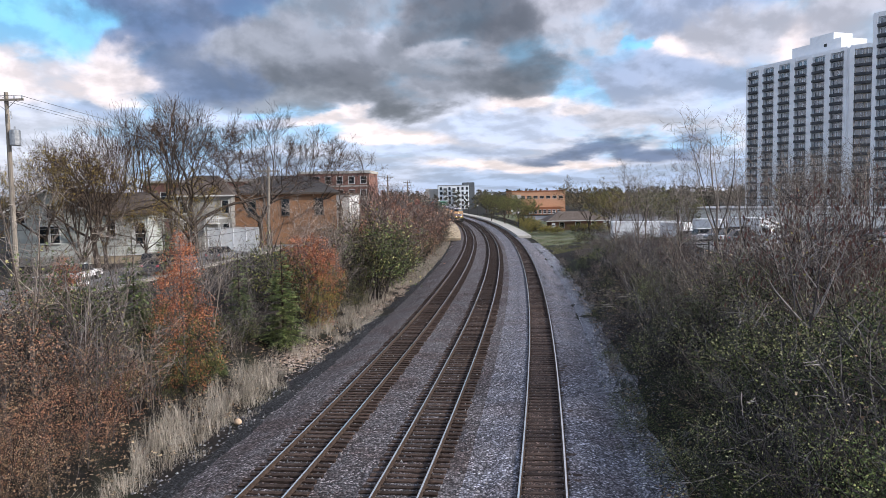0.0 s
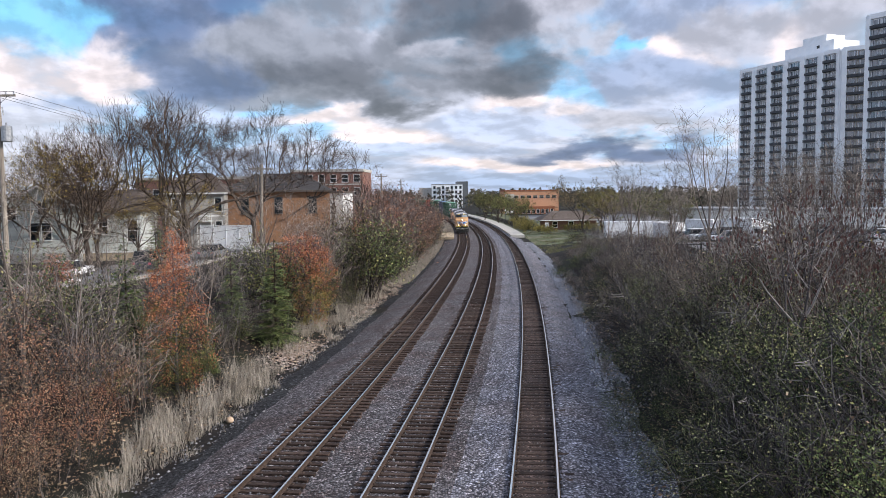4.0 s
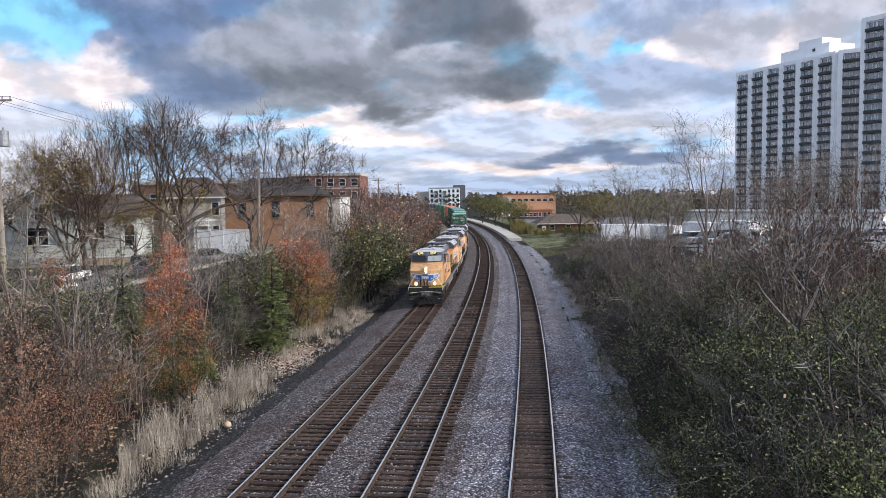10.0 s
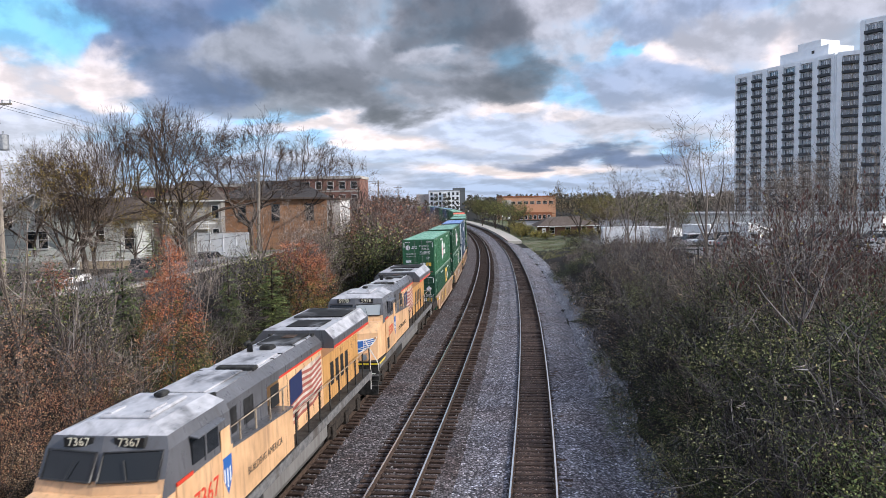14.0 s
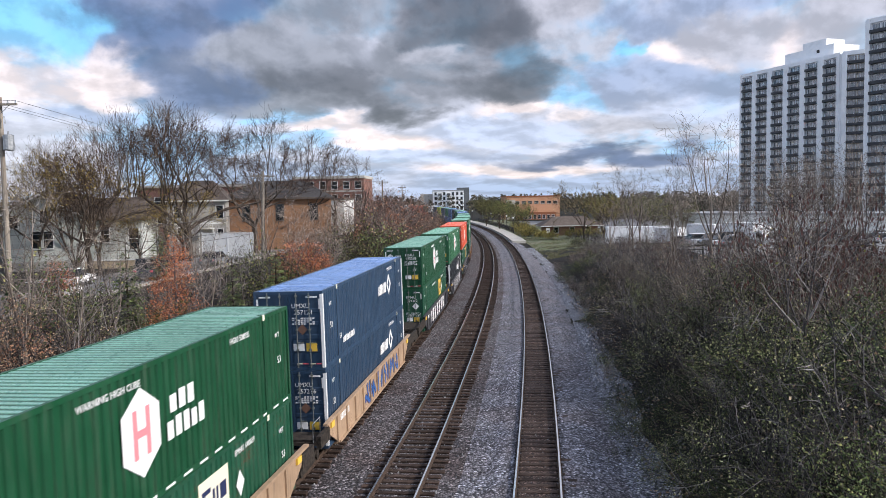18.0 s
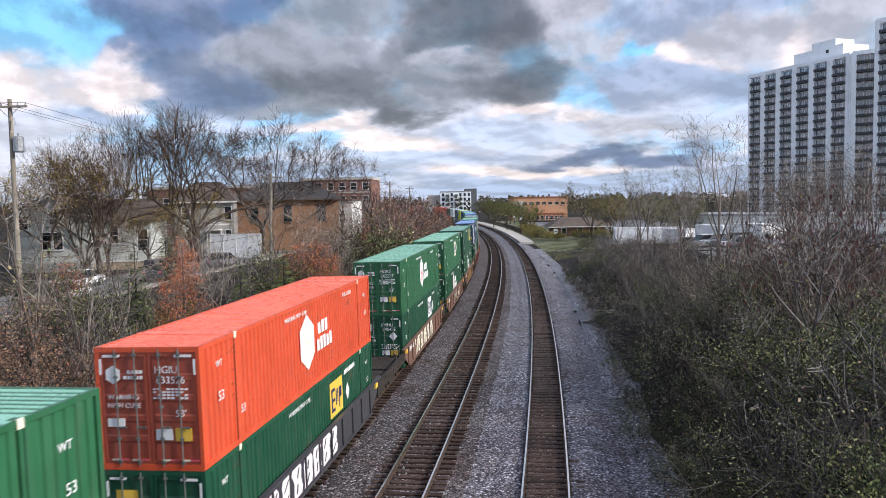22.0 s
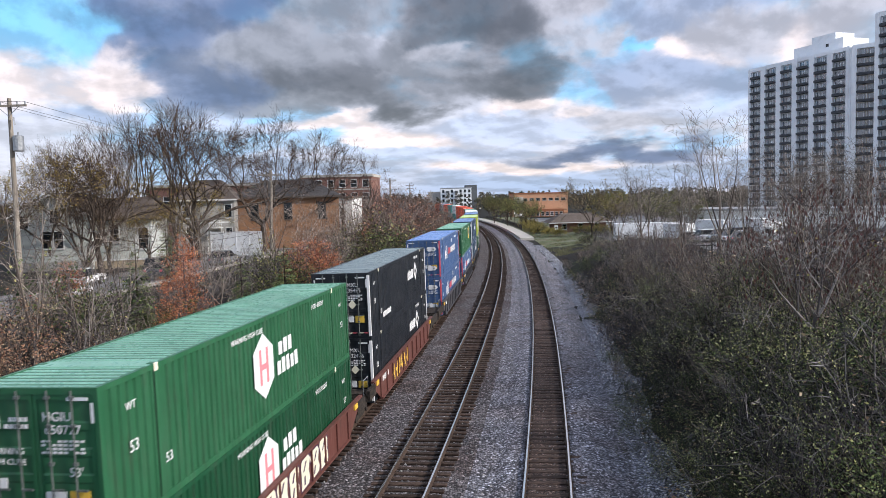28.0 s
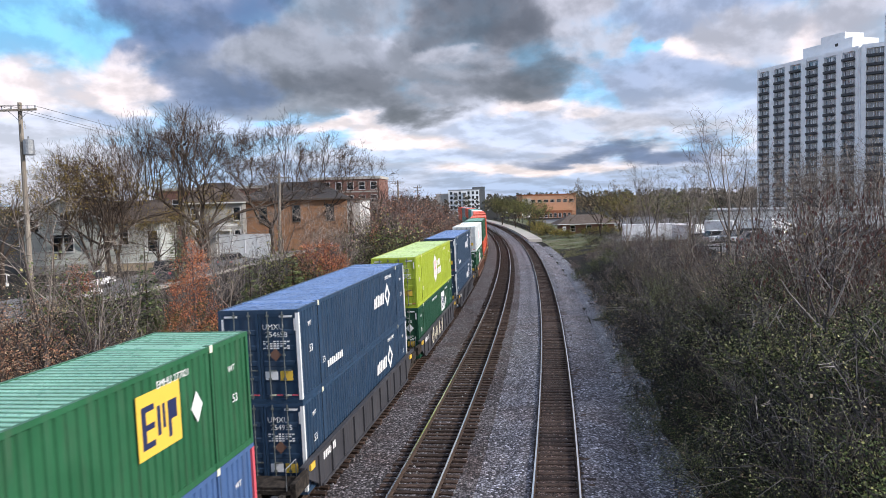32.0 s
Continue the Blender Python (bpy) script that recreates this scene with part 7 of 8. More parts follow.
def leaves(b, tips, per, size, rnd, spread=0.35, upright=False):
    """Small folded leaves about the tips of twigs."""
    for p, d, q in tips:
        for i in range(per if isinstance(per, int) else (1 if rnd.random() < per else 0)):
            c = q.lerp(p, rnd.uniform(0.2, 1.1)) + Vector((rnd.gauss(0, spread), rnd.gauss(0, spread), rnd.gauss(0, spread))) * 0.5
            u = Vector((rnd.gauss(0, 1), rnd.gauss(0, 1), rnd.gauss(0, 0.7))).normalized()
            w = u.cross(Vector((rnd.gauss(0, 1), rnd.gauss(0, 1), rnd.gauss(0, 1)))).normalized()
            s = size * rnd.uniform(0.6, 1.3)
            if upright:
                a = rnd.uniform(0, 3.14)
                u, w = Vector((rnd.gauss(0, 0.15), rnd.gauss(0, 0.15), 1.0)), Vector((math.cos(a), math.sin(a), 0)) * 0.6
                b.quad(c - u * s * 0.7, c + w * s * 0.38, c + u * s * 0.7, c - w * s * 0.38)
                w = Vector((-w.y, w.x, 0))
            b.quad(c - u * s * 0.6, c + w * s * 0.38, c + u * s * 0.6, c - w * s * 0.38)


def tree_parts(seed, height, trunk, limbs, fork, wander, kids, leaf=None, leaf_n=0, leaf_size=0.1, spread=1.0, rise=0.03, levels=3, thin=0.012):
    """Meshes of one tree: trunk with limbs, twigs, and a crown of leaves."""
    rnd = random.Random(seed)
    wood, twigs, tips, leafs = Build(), Build(), [], Build()
    wood.smooth = True
    both = (wood, twigs, 2)
    sides = [3, 3, 3, 5, 7, 8]
    base = height * fork
    bend = Vector((rnd.gauss(0, 0.02), rnd.gauss(0, 0.02), 0)) * height
    stem = [Vector((0, 0, -0.4)), Vector((0, 0, 0.3)), bend * 0.5 + Vector((0, 0, base * 0.5)), bend + Vector((0, 0, base))]
    wood.tube(stem, [trunk * 1.5, trunk * 1.15, trunk * 0.95, trunk * 0.85], 9, cap=False)
    for k in range(limbs):
        a = 2 * math.pi * (k + rnd.random() * 0.7) / limbs
        f = rnd.uniform(0.75, 1.0)
        tilt = rnd.uniform(0.25, 0.75) * spread if k else 0.1
        bough(both, tips, stem[3] * f + Vector((0, 0, 0)), (math.cos(a) * math.sin(tilt), math.sin(a) * math.sin(tilt), math.cos(tilt)), (height - base) * rnd.uniform(0.72, 1.0), trunk * rnd.uniform(0.45, 0.62), levels, rnd, kids, wander, rise, sides, thin)
    if leaf_n:
        leaves(leafs, tips, leaf_n, leaf_size, rnd)
    return (wood, twigs), leafs


def fork_tree(seed, height, trunk, bole, limbs, spread, crook, levels, width, up=0.05, twig=0.011):
    """Meshes of a bare tree whose limbs fork again and again, kept within a domed crown of that width."""
    rnd = random.Random(seed)
    wood, fine = Build(), Build()
    wood.smooth = True
    mid, tall = height * 0.6, height * 0.42

    def grow(p, d, length, r, level):
        pts, radii = [p.copy()], [r]
        end = r * (0.80 if level > 2 else 0.66)
        segs = 3 if level > 2 else 2
        for i in range(segs):
            d = (d + Vector((rnd.gauss(0, crook), rnd.gauss(0, crook), rnd.gauss(0, crook) + up))).normalized()
            p = p + d * (length / segs)
            pts.append(p.copy())
            radii.append(r + (end - r) * (i + 1) / segs)
        (wood if r > 0.035 else fine).tube(pts, radii, 7 if r > 0.12 else 5 if r > 0.035 else 3, cap=False)
        off = math.sqrt((p.x ** 2 + p.y ** 2) / (width * 0.5) ** 2 + ((p.z - mid) / tall) ** 2) if p.z > mid else math.hypot(p.x, p.y) / (width * 0.5)
        if level == 0 or off > 1.12:
            return
        n = 2 if rnd.random() < 0.62 else 3
        spin = rnd.uniform(0, 6.283)
        e = d.cross(Vector((0.3, 0.2, 1.0)) if abs(d.z) < 0.9 else Vector((1, 0, 0))).normalized()
        g = d.cross(e)
        for k in range(n):
            ang = rnd.uniform(0.22, 0.62) if k else rnd.uniform(0.08, 0.3)
            a = spin + 6.283 * k / n + rnd.gauss(0, 0.3)
            way = d * math.cos(ang) + (e * math.cos(a) + g * math.sin(a)) * math.sin(ang)
            q = pts[-1] if k < 2 else pts[-2]
            grow(q, way, length * rnd.uniform(0.70, 0.92) * (0.75 if off > 0.92 else 1.0), max(end * (0.86 if k == 0 else rnd.uniform(0.55, 0.75)), twig), level - 1)
        if level < 3:
            for k in range(2):
                a = rnd.uniform(0, 6.283)
                way = d * 0.7 + (e * math.cos(a) + g * math.sin(a)) * 0.7
                q = pts[0].lerp(pts[-1], rnd.random())
                fine.tube([q, q + way * length * 0.3 + Vector((0, 0, 0.04)), q + way * length * 0.55 + Vector((0, 0, 0.12))], [twig, twig, twig * 0.7], 3, cap=False)
    base = height * bole
    lean = Vector((rnd.gauss(0, 0.03), rnd.gauss(0, 0.03), 0)) * base
    wood.tube([(0, 0, -0.4), (0, 0, 0.25), lean * 0.5 + Vector((0, 0, base * 0.55)), lean + Vector((0, 0, base))], [trunk * 1.5, trunk * 1.1, trunk * 0.95, trunk * 0.9], 9, cap=False)
    for k in range(limbs):
        a = 6.283 * (k + rnd.random() * 0.6) / limbs
        tilt = rnd.uniform(0.45, 1.0) * spread
        grow(lean + Vector((0, 0, base * rnd.uniform(0.82, 1.0))), Vector((math.cos(a) * math.sin(tilt), math.sin(a) * math.sin(tilt), math.cos(tilt))), (height - base) * rnd.uniform(0.20, 0.27), trunk * rnd.uniform(0.46, 0.62), levels)
    return (wood, fine), Build()


def shrub_parts(seed, height, width, stems, kids, leaf_n, leaf_size, wander=0.14, lean=0.5, r=0.026, thin=0.008, upright=False):
    """Meshes of a many-stemmed shrub, at a height of about one metre a unit."""
    rnd = random.Random(seed)
    wood, twigs, tips, leafs = Build(), Build(), [], Build()
    for k in range(stems):
        a, q = rnd.uniform(0, 2 * math.pi), width * math.sqrt(rnd.random()) * 0.5
        tilt = rnd.uniform(0.0, lean)
        bough((wood, twigs, 1), tips, (math.cos(a) * q * 0.7, math.sin(a) * q * 0.7, -0.25), (math.cos(a) * math.sin(tilt), math.sin(a) * math.sin(tilt), math.cos(tilt)), height * rnd.uniform(0.6, 1.05), r * rnd.uniform(0.6, 1.3), 2, rnd, kids, wander, 0.03, [3, 3, 4], thin)
    if leaf_n:
        leaves(leafs, tips, leaf_n, leaf_size, rnd, upright=upright)
    return (wood, twigs), leafs


def planted(name, label, category, group, wood, leafs, wood_mat, leaf_mat, at, leaf_part="leaves"):
    t = thing(name, label, category, group, at=at)
    tall = name.endswith("tree") or name == "sapling"
    wood, twigs = wood if isinstance(wood, tuple) else (wood, Build())
    part("trunk" if tall else "branchwork", wood, wood_mat, t)
    if twigs.v:
        part("crown" if tall else "twig_spray", twigs, wood_mat if wood_mat != BARK else TWIG_TREE, t)
    if leafs.v:
        part(leaf_part, leafs, leaf_mat, t)
    return t


def spot(s, d, turn=0.0, scale=1.0, sink=0.1, tilt=0.0):
    x, y, _ = on_line(s, d)
    return Matrix.Translation((x, y, ground_z(s, d) - sink)) @ Matrix.Rotation(turn, 4, "Z") @ Matrix.Rotation(tilt, 4, "X") @ Matrix.Scale(scale, 4)


def scatter(master, s, d, turn, scale, sink=0.1, tilt=0.0):
    """A plant at a place of the line, at its own size: the first of its kind moves there, the rest are copies."""
    m = spot(s, d, turn, 1.0, sink, tilt)
    if master.location.x ** 2 + master.location.y ** 2 > 170 ** 2 and master.location.y < 60:
        master.matrix_world = m
        c = master
    else:
        c = copy_thing(master, m)
    c.scale = (scale, scale, scale)
    return c


def in_view(s, d, margin=4.0):
    x, y, _ = on_line(s, d)
    return y > 6 and -0.64 * y - margin < x < 0.63 * y + margin


def build_trees():
    rnd = random.Random(11)
    # bare street trees on the terrace, full-grown
    lab = "tall bare deciduous tree with a spreading crown"
    masters = []
    for seed, trunk, bole, limbs, spread, crook, up, width in ((3, 0.31, 0.2, 5, 0.95, 0.17, 0.02, 12.0), (9, 0.27, 0.22, 4, 0.95, 0.21, 0.02, 11.0), (21, 0.20, 0.14, 5, 0.46, 0.10, 0.05, 8.0), (27, 0.18, 0.30, 3, 0.7, 0.22, 0.03, 6.5)):
        w, n = fork_tree(seed, 15.0, trunk, bole, limbs, spread, crook, 6 if spread < 0.5 else 7 if limbs > 3 else 6, width, up)
        masters.append(planted("bare_tree", lab if spread > 0.5 else "tall bare tree with upright fanned limbs", "tree", "bare street trees", w, n, BARK, None, spot(0, -200)))
    for k, (x, y, m, hgt) in enumerate(((-33.8, 82, 2, 17.4), (-32.1, 72, 2, 14.0), (-31.0, 86, 2, 18.2), (-27.6, 84, 0, 16.0), (-23.2, 95, 1, 16.0), (-19.3, 105, 0, 14.8), (-15.6, 115, 3, 14.6), (-12.2, 120, 3, 13.6), (-46.0, 90, 2, 15.0))):
        scatter(masters[m], *line_of(x, y), k * 2.4 + 0.5, hgt / (15.0 if m == 2 else 12.6))
    # trees that keep some yellow leaves
    w, l = tree_parts(33, 12, 0.26, 6, 0.25, 0.16, [0, 4, 5, 5], LEAF_YELLOW, 7, 0.115, levels=3)
    y = planted("autumn_tree", "half-bare tree with dull yellow leaves", "tree", "yellowing trees", w, l, BARK, LEAF_MUSTARD, spot(66, -31, 0.4))
    w, l = tree_parts(35, 11, 0.2, 8, 0.12, 0.13, [0, 5, 5, 5], LEAF_BROWN, 5, 0.11, levels=3, spread=1.1)
    dull = planted("autumn_tree", "dense twiggy tree with shrivelled brown leaves", "tree", "brown-leaved trees", w, l, BARK, LEAF_DULL, spot(73, -37, 1.4))
    scatter(dull, 64, -31.5, 2.6, 0.8)
    scatter(y, 58, -36, 2.0, 0.8)
    scatter(y, 82, -29.5, 3.0, 0.7)
    scatter(y, *line_of(-39.6, 75), 1.1, 0.95)
    scatter(y, *line_of(-33.0, 80), 5.0, 0.58)
    scatter(y, 71, -29, 4.0, 0.55)
    # single tall bare trees in the eastern brush
    w, n = tree_parts(41, 12, 0.13, 5, 0.3, 0.12, [0, 4, 5, 5], levels=3, spread=0.65, thin=0.011)
    # pale twig colour stands in for sunlight on these crowns
    t = planted("bare_tree", "slender bare tree rising out of the brush", "tree", "bare trees in the brush", w, n, TWIG_PALE, None, spot(64, 23.4))
    for k, (s, d, sc) in enumerate(((88, 21, 0.8), (84, 24.5, 0.75), (93, 19, 0.62), (74, 28, 0.72), (52, 25, 0.7), (46, 23, 0.66), (58, 27.5, 0.68), (38, 21, 0.6), (100, 24, 0.7), (70, 31, 0.75), (48, 28, 0.72), (41, 25, 0.68), (80, 21, 0.5), (76, 23, 0.58), (68, 21, 0.45), (62, 20, 0.42), (57, 22, 0.5), (66, 26, 0.62), (90, 27, 0.6), (96, 22, 0.5), (86, 30, 0.66), (60, 30, 0.7), (54, 29.5, 0.66), (44, 21, 0.5))):
        scatter(t, s, d, k * 1.7, sc)
    w, n = tree_parts(47, 9, 0.11, 4, 0.3, 0.1, [0, 4, 4, 5], levels=3, spread=0.7, thin=0.009)
    t = planted("bare_tree", "thin grey bare tree beside the street", "tree", "slender bare trees by the street", w, n, TWIG_PALE, None, spot(30, -12.4))
    for k, (s, d, sc) in enumerate(((31, -10.8, 0.78), (38, -13, 0.75), (41, -11.5, 0.62), (43.5, -10.4, 0.7), (45, -13.5, 0.75), (50, -14, 0.8), (60, -13, 0.85), (64, -11.5, 0.9), (67, -15, 1.0), (72, -12.5, 0.8), (80, -12, 0.85), (92, -12, 0.95), (63, -8.6, 0.75), (66.5, -9.0, 0.85), (69, -10, 0.95))):
        scatter(t, s, d, k * 2.1, sc)
    # pale crooked sapling close by on the bank
    w, l = tree_parts(52, 7.5, 0.10, 4, 0.45, 0.16, [0, 3, 4, 4], LEAF_YELLOW, 0.35, 0.09, levels=3, spread=1.3, rise=0.0)
    planted("sapling", "crooked pale-barked sapling with few yellow leaves", "tree", "", w, l, TWIG, LEAF_YELLOW, spot(30, 18.2, 0.6, tilt=0.12))
    # pale yellow and green trees by the station
    w, l = tree_parts(61, 9, 0.17, 7, 0.2, 0.15, [0, 4, 4, 5], LEAF_YELLOW, 6, 0.19, levels=3)
    a = planted("autumn_tree", "pale yellow leafy tree beside the car park", "tree", "trees by the station", w, l, BARK, LEAF_YELLOW, spot(168, 31))
    g = planted("green_tree", "dull green leafy tree beside the car park", "tree", "trees by the station", w, l, BARK, LEAF_OLIVE, spot(150, 36, 1.2))
    for k, (s, d, sc) in enumerate(((205, 17.5, 0.35), (224, 17, 0.42), (190, 18, 0.3), (260, 21, 0.8), (275, 18.5, 0.85), (290, 22, 0.95), (250, 24, 0.7), (305, 20, 0.9), (330, 22, 0.9), (360, 24, 1.0), (142, 40, 0.9))):
        scatter(g if k > 2 or k == 1 else a, s, d, k * 1.3, sc)
    w, l = tree_parts(63, 12, 0.17, 7, 0.22, 0.14, [0, 4, 5, 5], LEAF_TAN, 4, 0.17, levels=3, spread=1.0, thin=0.02)
    tan = planted("autumn_tree", "tall tree with pale tan leaves by the station house", "tree", "trees by the station", w, l, BARK, LEAF_TAN, spot(*line_of(32.5, 166)))
    scatter(tan, *line_of(41.5, 175), 2.0, 0.8)
    for x, y, sc in ((22.5, 205, 0.85), (19.0, 228, 0.95), (16.5, 255, 1.05), (24.0, 240, 0.9), (45.0, 205, 1.0), (52.0, 240, 1.15), (58.0, 215, 1.0)):
        scatter(g, *line_of(x, y), x * 1.7, sc)
    # far woods along the horizon
    b = Build()
    r2 = random.Random(77)
    for k in range(1300):
        az = r2.uniform(-0.66, 0.66)
        dist = r2.uniform(420, 900)
        x, yy = math.sin(az) * dist, math.cos(az) * dist
        hgt = r2.uniform(6, 12) * (0.75 + dist / 1800)
        wide = r2.uniform(2.2, 4.2)
        for q in range(58):
            z = r2.random() ** 0.85
            reach = wide * math.sqrt(max(0.04, 1 - (1.85 * z - 0.85) ** 2))
            c = Vector((x + r2.gauss(0, 0.48) * reach, yy + r2.gauss(0, 0.48) * reach, z * hgt))
            s = r2.uniform(0.35, 0.85)
            u = Vector((r2.gauss(0, 1), r2.gauss(0, 0.5), r2.gauss(0, 1))).normalized()
            w = u.cross(Vector((r2.gauss(0, 0.4), 1, r2.gauss(0, 0.4)))).normalized()
            b.quad(c - u * s, c + w * s * 0.7, c + u * s, c - w * s * 0.7)
    solid("far_woods", b, FAR_LEAF, "dull green and brown woods along the horizon", "woods", kind="stuff")


def build_brush():
    rnd = random.Random(19)
    # --- eastern bank ---
    kinds = []
    for i in range(4):
        w, n = shrub_parts(100 + i, 3.2, 1.7, 11, [0, 4, 5], 0.15, 0.09, 0.17, 0.75, 0.024, 0.010)
        # dark and pale twigs put the bank's shade and sun into colour
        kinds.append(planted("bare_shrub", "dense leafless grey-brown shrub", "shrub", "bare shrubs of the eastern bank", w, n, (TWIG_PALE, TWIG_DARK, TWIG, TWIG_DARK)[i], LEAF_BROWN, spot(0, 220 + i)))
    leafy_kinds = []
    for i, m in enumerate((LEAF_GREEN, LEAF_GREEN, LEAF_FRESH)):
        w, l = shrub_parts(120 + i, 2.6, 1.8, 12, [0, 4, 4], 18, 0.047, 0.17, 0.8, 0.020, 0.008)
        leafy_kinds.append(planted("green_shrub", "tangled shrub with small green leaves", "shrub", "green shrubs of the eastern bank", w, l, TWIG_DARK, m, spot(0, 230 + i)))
    # long arching canes over the rest
    canes = []
    for i in range(2):
        w, n = shrub_parts(150 + i, 3.9, 1.2, 6, [0, 4, 4], 1, 0.055, 0.2, 1.05, 0.022, 0.009)
        canes.append(planted("bramble", "long arching pale grey canes with few small leaves", "shrub", "arching canes of the eastern bank", w, n, TWIG, LEAF_LIME, spot(0, 236 + i)))
    for k in range(64):
        s, d = 20 + 57 * rnd.random() ** 1.4, rnd.uniform(14.6, 24)
        if in_view(s, d, 1.0):
            scatter(canes[k % 2], s, d, rnd.uniform(0, 6.3), rnd.uniform(0.5, 1.1))
    w, l = shrub_parts(155, 2.6, 1.7, 10, [0, 4, 4], 12, 0.044, 0.2, 0.9, 0.020, 0.008)
    lime = planted("lime_shrub", "loose shrub with yellow-green leaves", "shrub", "yellow-green shrubs of the eastern bank", w, l, TWIG, LEAF_LIME, spot(0, 238))
    for k, (s, d, sc) in enumerate(((24, 15.2, 0.8), (21, 16.5, 0.9), (30, 17.8, 1.15), (33, 18.5, 1.1), (27, 18.2, 1.2), (24, 18.6, 1.1), (38, 15.6, 0.9), (43, 16.2, 0.9), (52, 15.6, 0.8), (26, 14.2, 0.55), (19.5, 18.2, 1.0), (35, 16.8, 0.8), (57, 16.6, 0.9))):
        scatter(lime, s, d, k * 1.7, sc * 1.35)
    w, l = shrub_parts(140, 4.2, 1.6, 9, [0, 4, 5], 2, 0.10, 0.1, 0.4, 0.024, upright=True)
    # pale wood here has the sunlight of the upper bank in its colour
    sumac = planted("sumac", "leggy sumac with dark red seed heads", "shrub", "sumacs of the eastern bank", w, l, TWIG_PALE, SUMAC, spot(0, 240), "seed_heads")
    for k in range(60):
        s, d = rnd.uniform(108, 178), rnd.uniform(18.0, 30)
        if d > 18.5 + (s - 108) * 0.05:
            scatter(rnd.choice(kinds + [leafy_kinds[2]]), s, d, rnd.uniform(0, 6.3), rnd.uniform(0.4, 0.75))
    s = 13.0
    while s < 112:
        step = 1.35 + s * 0.012
        d = 12.75 + rnd.uniform(-0.3, 0.4) + 0.5 * smooth(40, 60, s) + 1.2 * smooth(95, 125, s)
        while d < 36:
            if in_view(s, d, 2.5):
                up = smooth(13.0, 19, d)
                tall = 1.25 - 0.5 * smooth(36, 58, s)
                sc = (0.38 + (tall - 0.38) * up) * rnd.uniform(0.8, 1.25) * (1 - 0.35 * smooth(85, 112, s))
                leafy_here = noise.noise((s * 0.13, d * 0.2, 7.7)) + 0.5 * (1 - smooth(34, 58, s)) > 0.1
                q = rnd.random()
                if leafy_here and q < 0.62 + 0.2 * (1 - smooth(26, 40, s)) and (d < 18.8 or s < 34 or q < 0.16):
                    m = rnd.choice(leafy_kinds)
                elif d > 19.5 and q > 0.66:
                    m, sc = sumac, sc * 1.05
                else:
                    # upper shrubs take the paler twigs, sunlight painted into them
                    m = rnd.choice(kinds if d < 17.0 else kinds[:3:2])
                scatter(m, s + rnd.uniform(-0.6, 0.6), d, rnd.uniform(0, 6.3), sc * (1 - 0.42 * smooth(19.5, 23, d) * smooth(40, 55, s)))
            d += step * rnd.uniform(0.8, 1.2) * (0.8 + 0.14 * max(0, d - 17))
        s += step
    # --- western edge ---
    russet = []
    for i in range(2):
        w, l = shrub_parts(160 + i, 4.4, 1.9, 9, [0, 4, 5], 22, 0.052, 0.14, 0.5, 0.022, 0.009)
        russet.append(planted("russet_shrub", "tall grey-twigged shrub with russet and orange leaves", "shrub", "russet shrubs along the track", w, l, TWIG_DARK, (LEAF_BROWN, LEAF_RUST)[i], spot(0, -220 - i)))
    bare = []
    for i in range(3):
        w, n = shrub_parts(170 + i, 5.0, 1.8, 10, [0, 5, 4], 0, 0, 0.13, 0.35, 0.028, 0.011)
        bare.append(planted("thicket_shrub", "tall leafless thicket shrub", "shrub", "bare shrubs along the track", w, n, (TWIG, TWIG_PALE, TWIG_RED)[i], None, spot(0, -230 - i)))
    w, l = shrub_parts(180, 5.0, 1.8, 10, [0, 5, 6], 1, 0.11, 0.12, 0.4, 0.03)
    reddish = planted("reddish_shrub", "tall thicket shrub with sparse rust-red leaves", "shrub", "reddish shrubs along the track", w, l, TWIG_RED, LEAF_RUST, spot(0, -240))
    w, l = shrub_parts(185, 4.0, 1.8, 12, [0, 5, 6], 4, 0.10, 0.13, 0.45, 0.03)
    olive = planted("green_shrub", "bushy shrub with olive and yellow leaves", "shrub", "olive shrubs along the track", w, l, TWIG_DARK, LEAF_OLIVE, spot(0, -245))
    for k, (s, d, sc) in enumerate(((22, -9.6, 0.95), (25, -9.2, 1.0), (27.2, -8.8, 0.85), (24.5, -11.3, 1.1), (27.5, -10.8, 1.0), (29.6, -9.2, 0.7), (20.5, -8.2, 0.7), (23, -8.0, 0.6), (25.5, -13, 1.1), (31, -9.8, 0.6), (18.4, -8.2, 0.62), (20.2, -7.0, 0.5), (22.2, -7.2, 0.55), (17.4, -9.4, 0.8), (24.6, -7.4, 0.5), (19.0, -9.8, 0.9), (21.2, -7.7, 0.75), (23.4, -7.5, 0.7), (18.0, -7.3, 0.6), (26.0, -7.9, 0.62), (20.0, -8.9, 0.8))):
        scatter(russet[k % 2], s, d, k * 1.9, sc)
    w, l = shrub_parts(187, 4.0, 1.9, 10, [0, 4, 5], 7, 0.11, 0.14, 0.5, 0.026)
    fresh = planted("green_shrub", "bushy shrub with green and yellow leaves", "shrub", "olive shrubs along the track", w, l, TWIG_DARK, LEAF_FRESH, spot(0, -247))
    for k, (s, d, sc) in enumerate(((33.2, -12.4, 1.25), (31.8, -9.6, 0.5), (72, -6.4, 1.6), (74.5, -7.2, 1.5), (88, -6.6, 0.8), (54, -9.4, 1.2))):
        scatter(fresh, s, d, k * 1.3, sc)
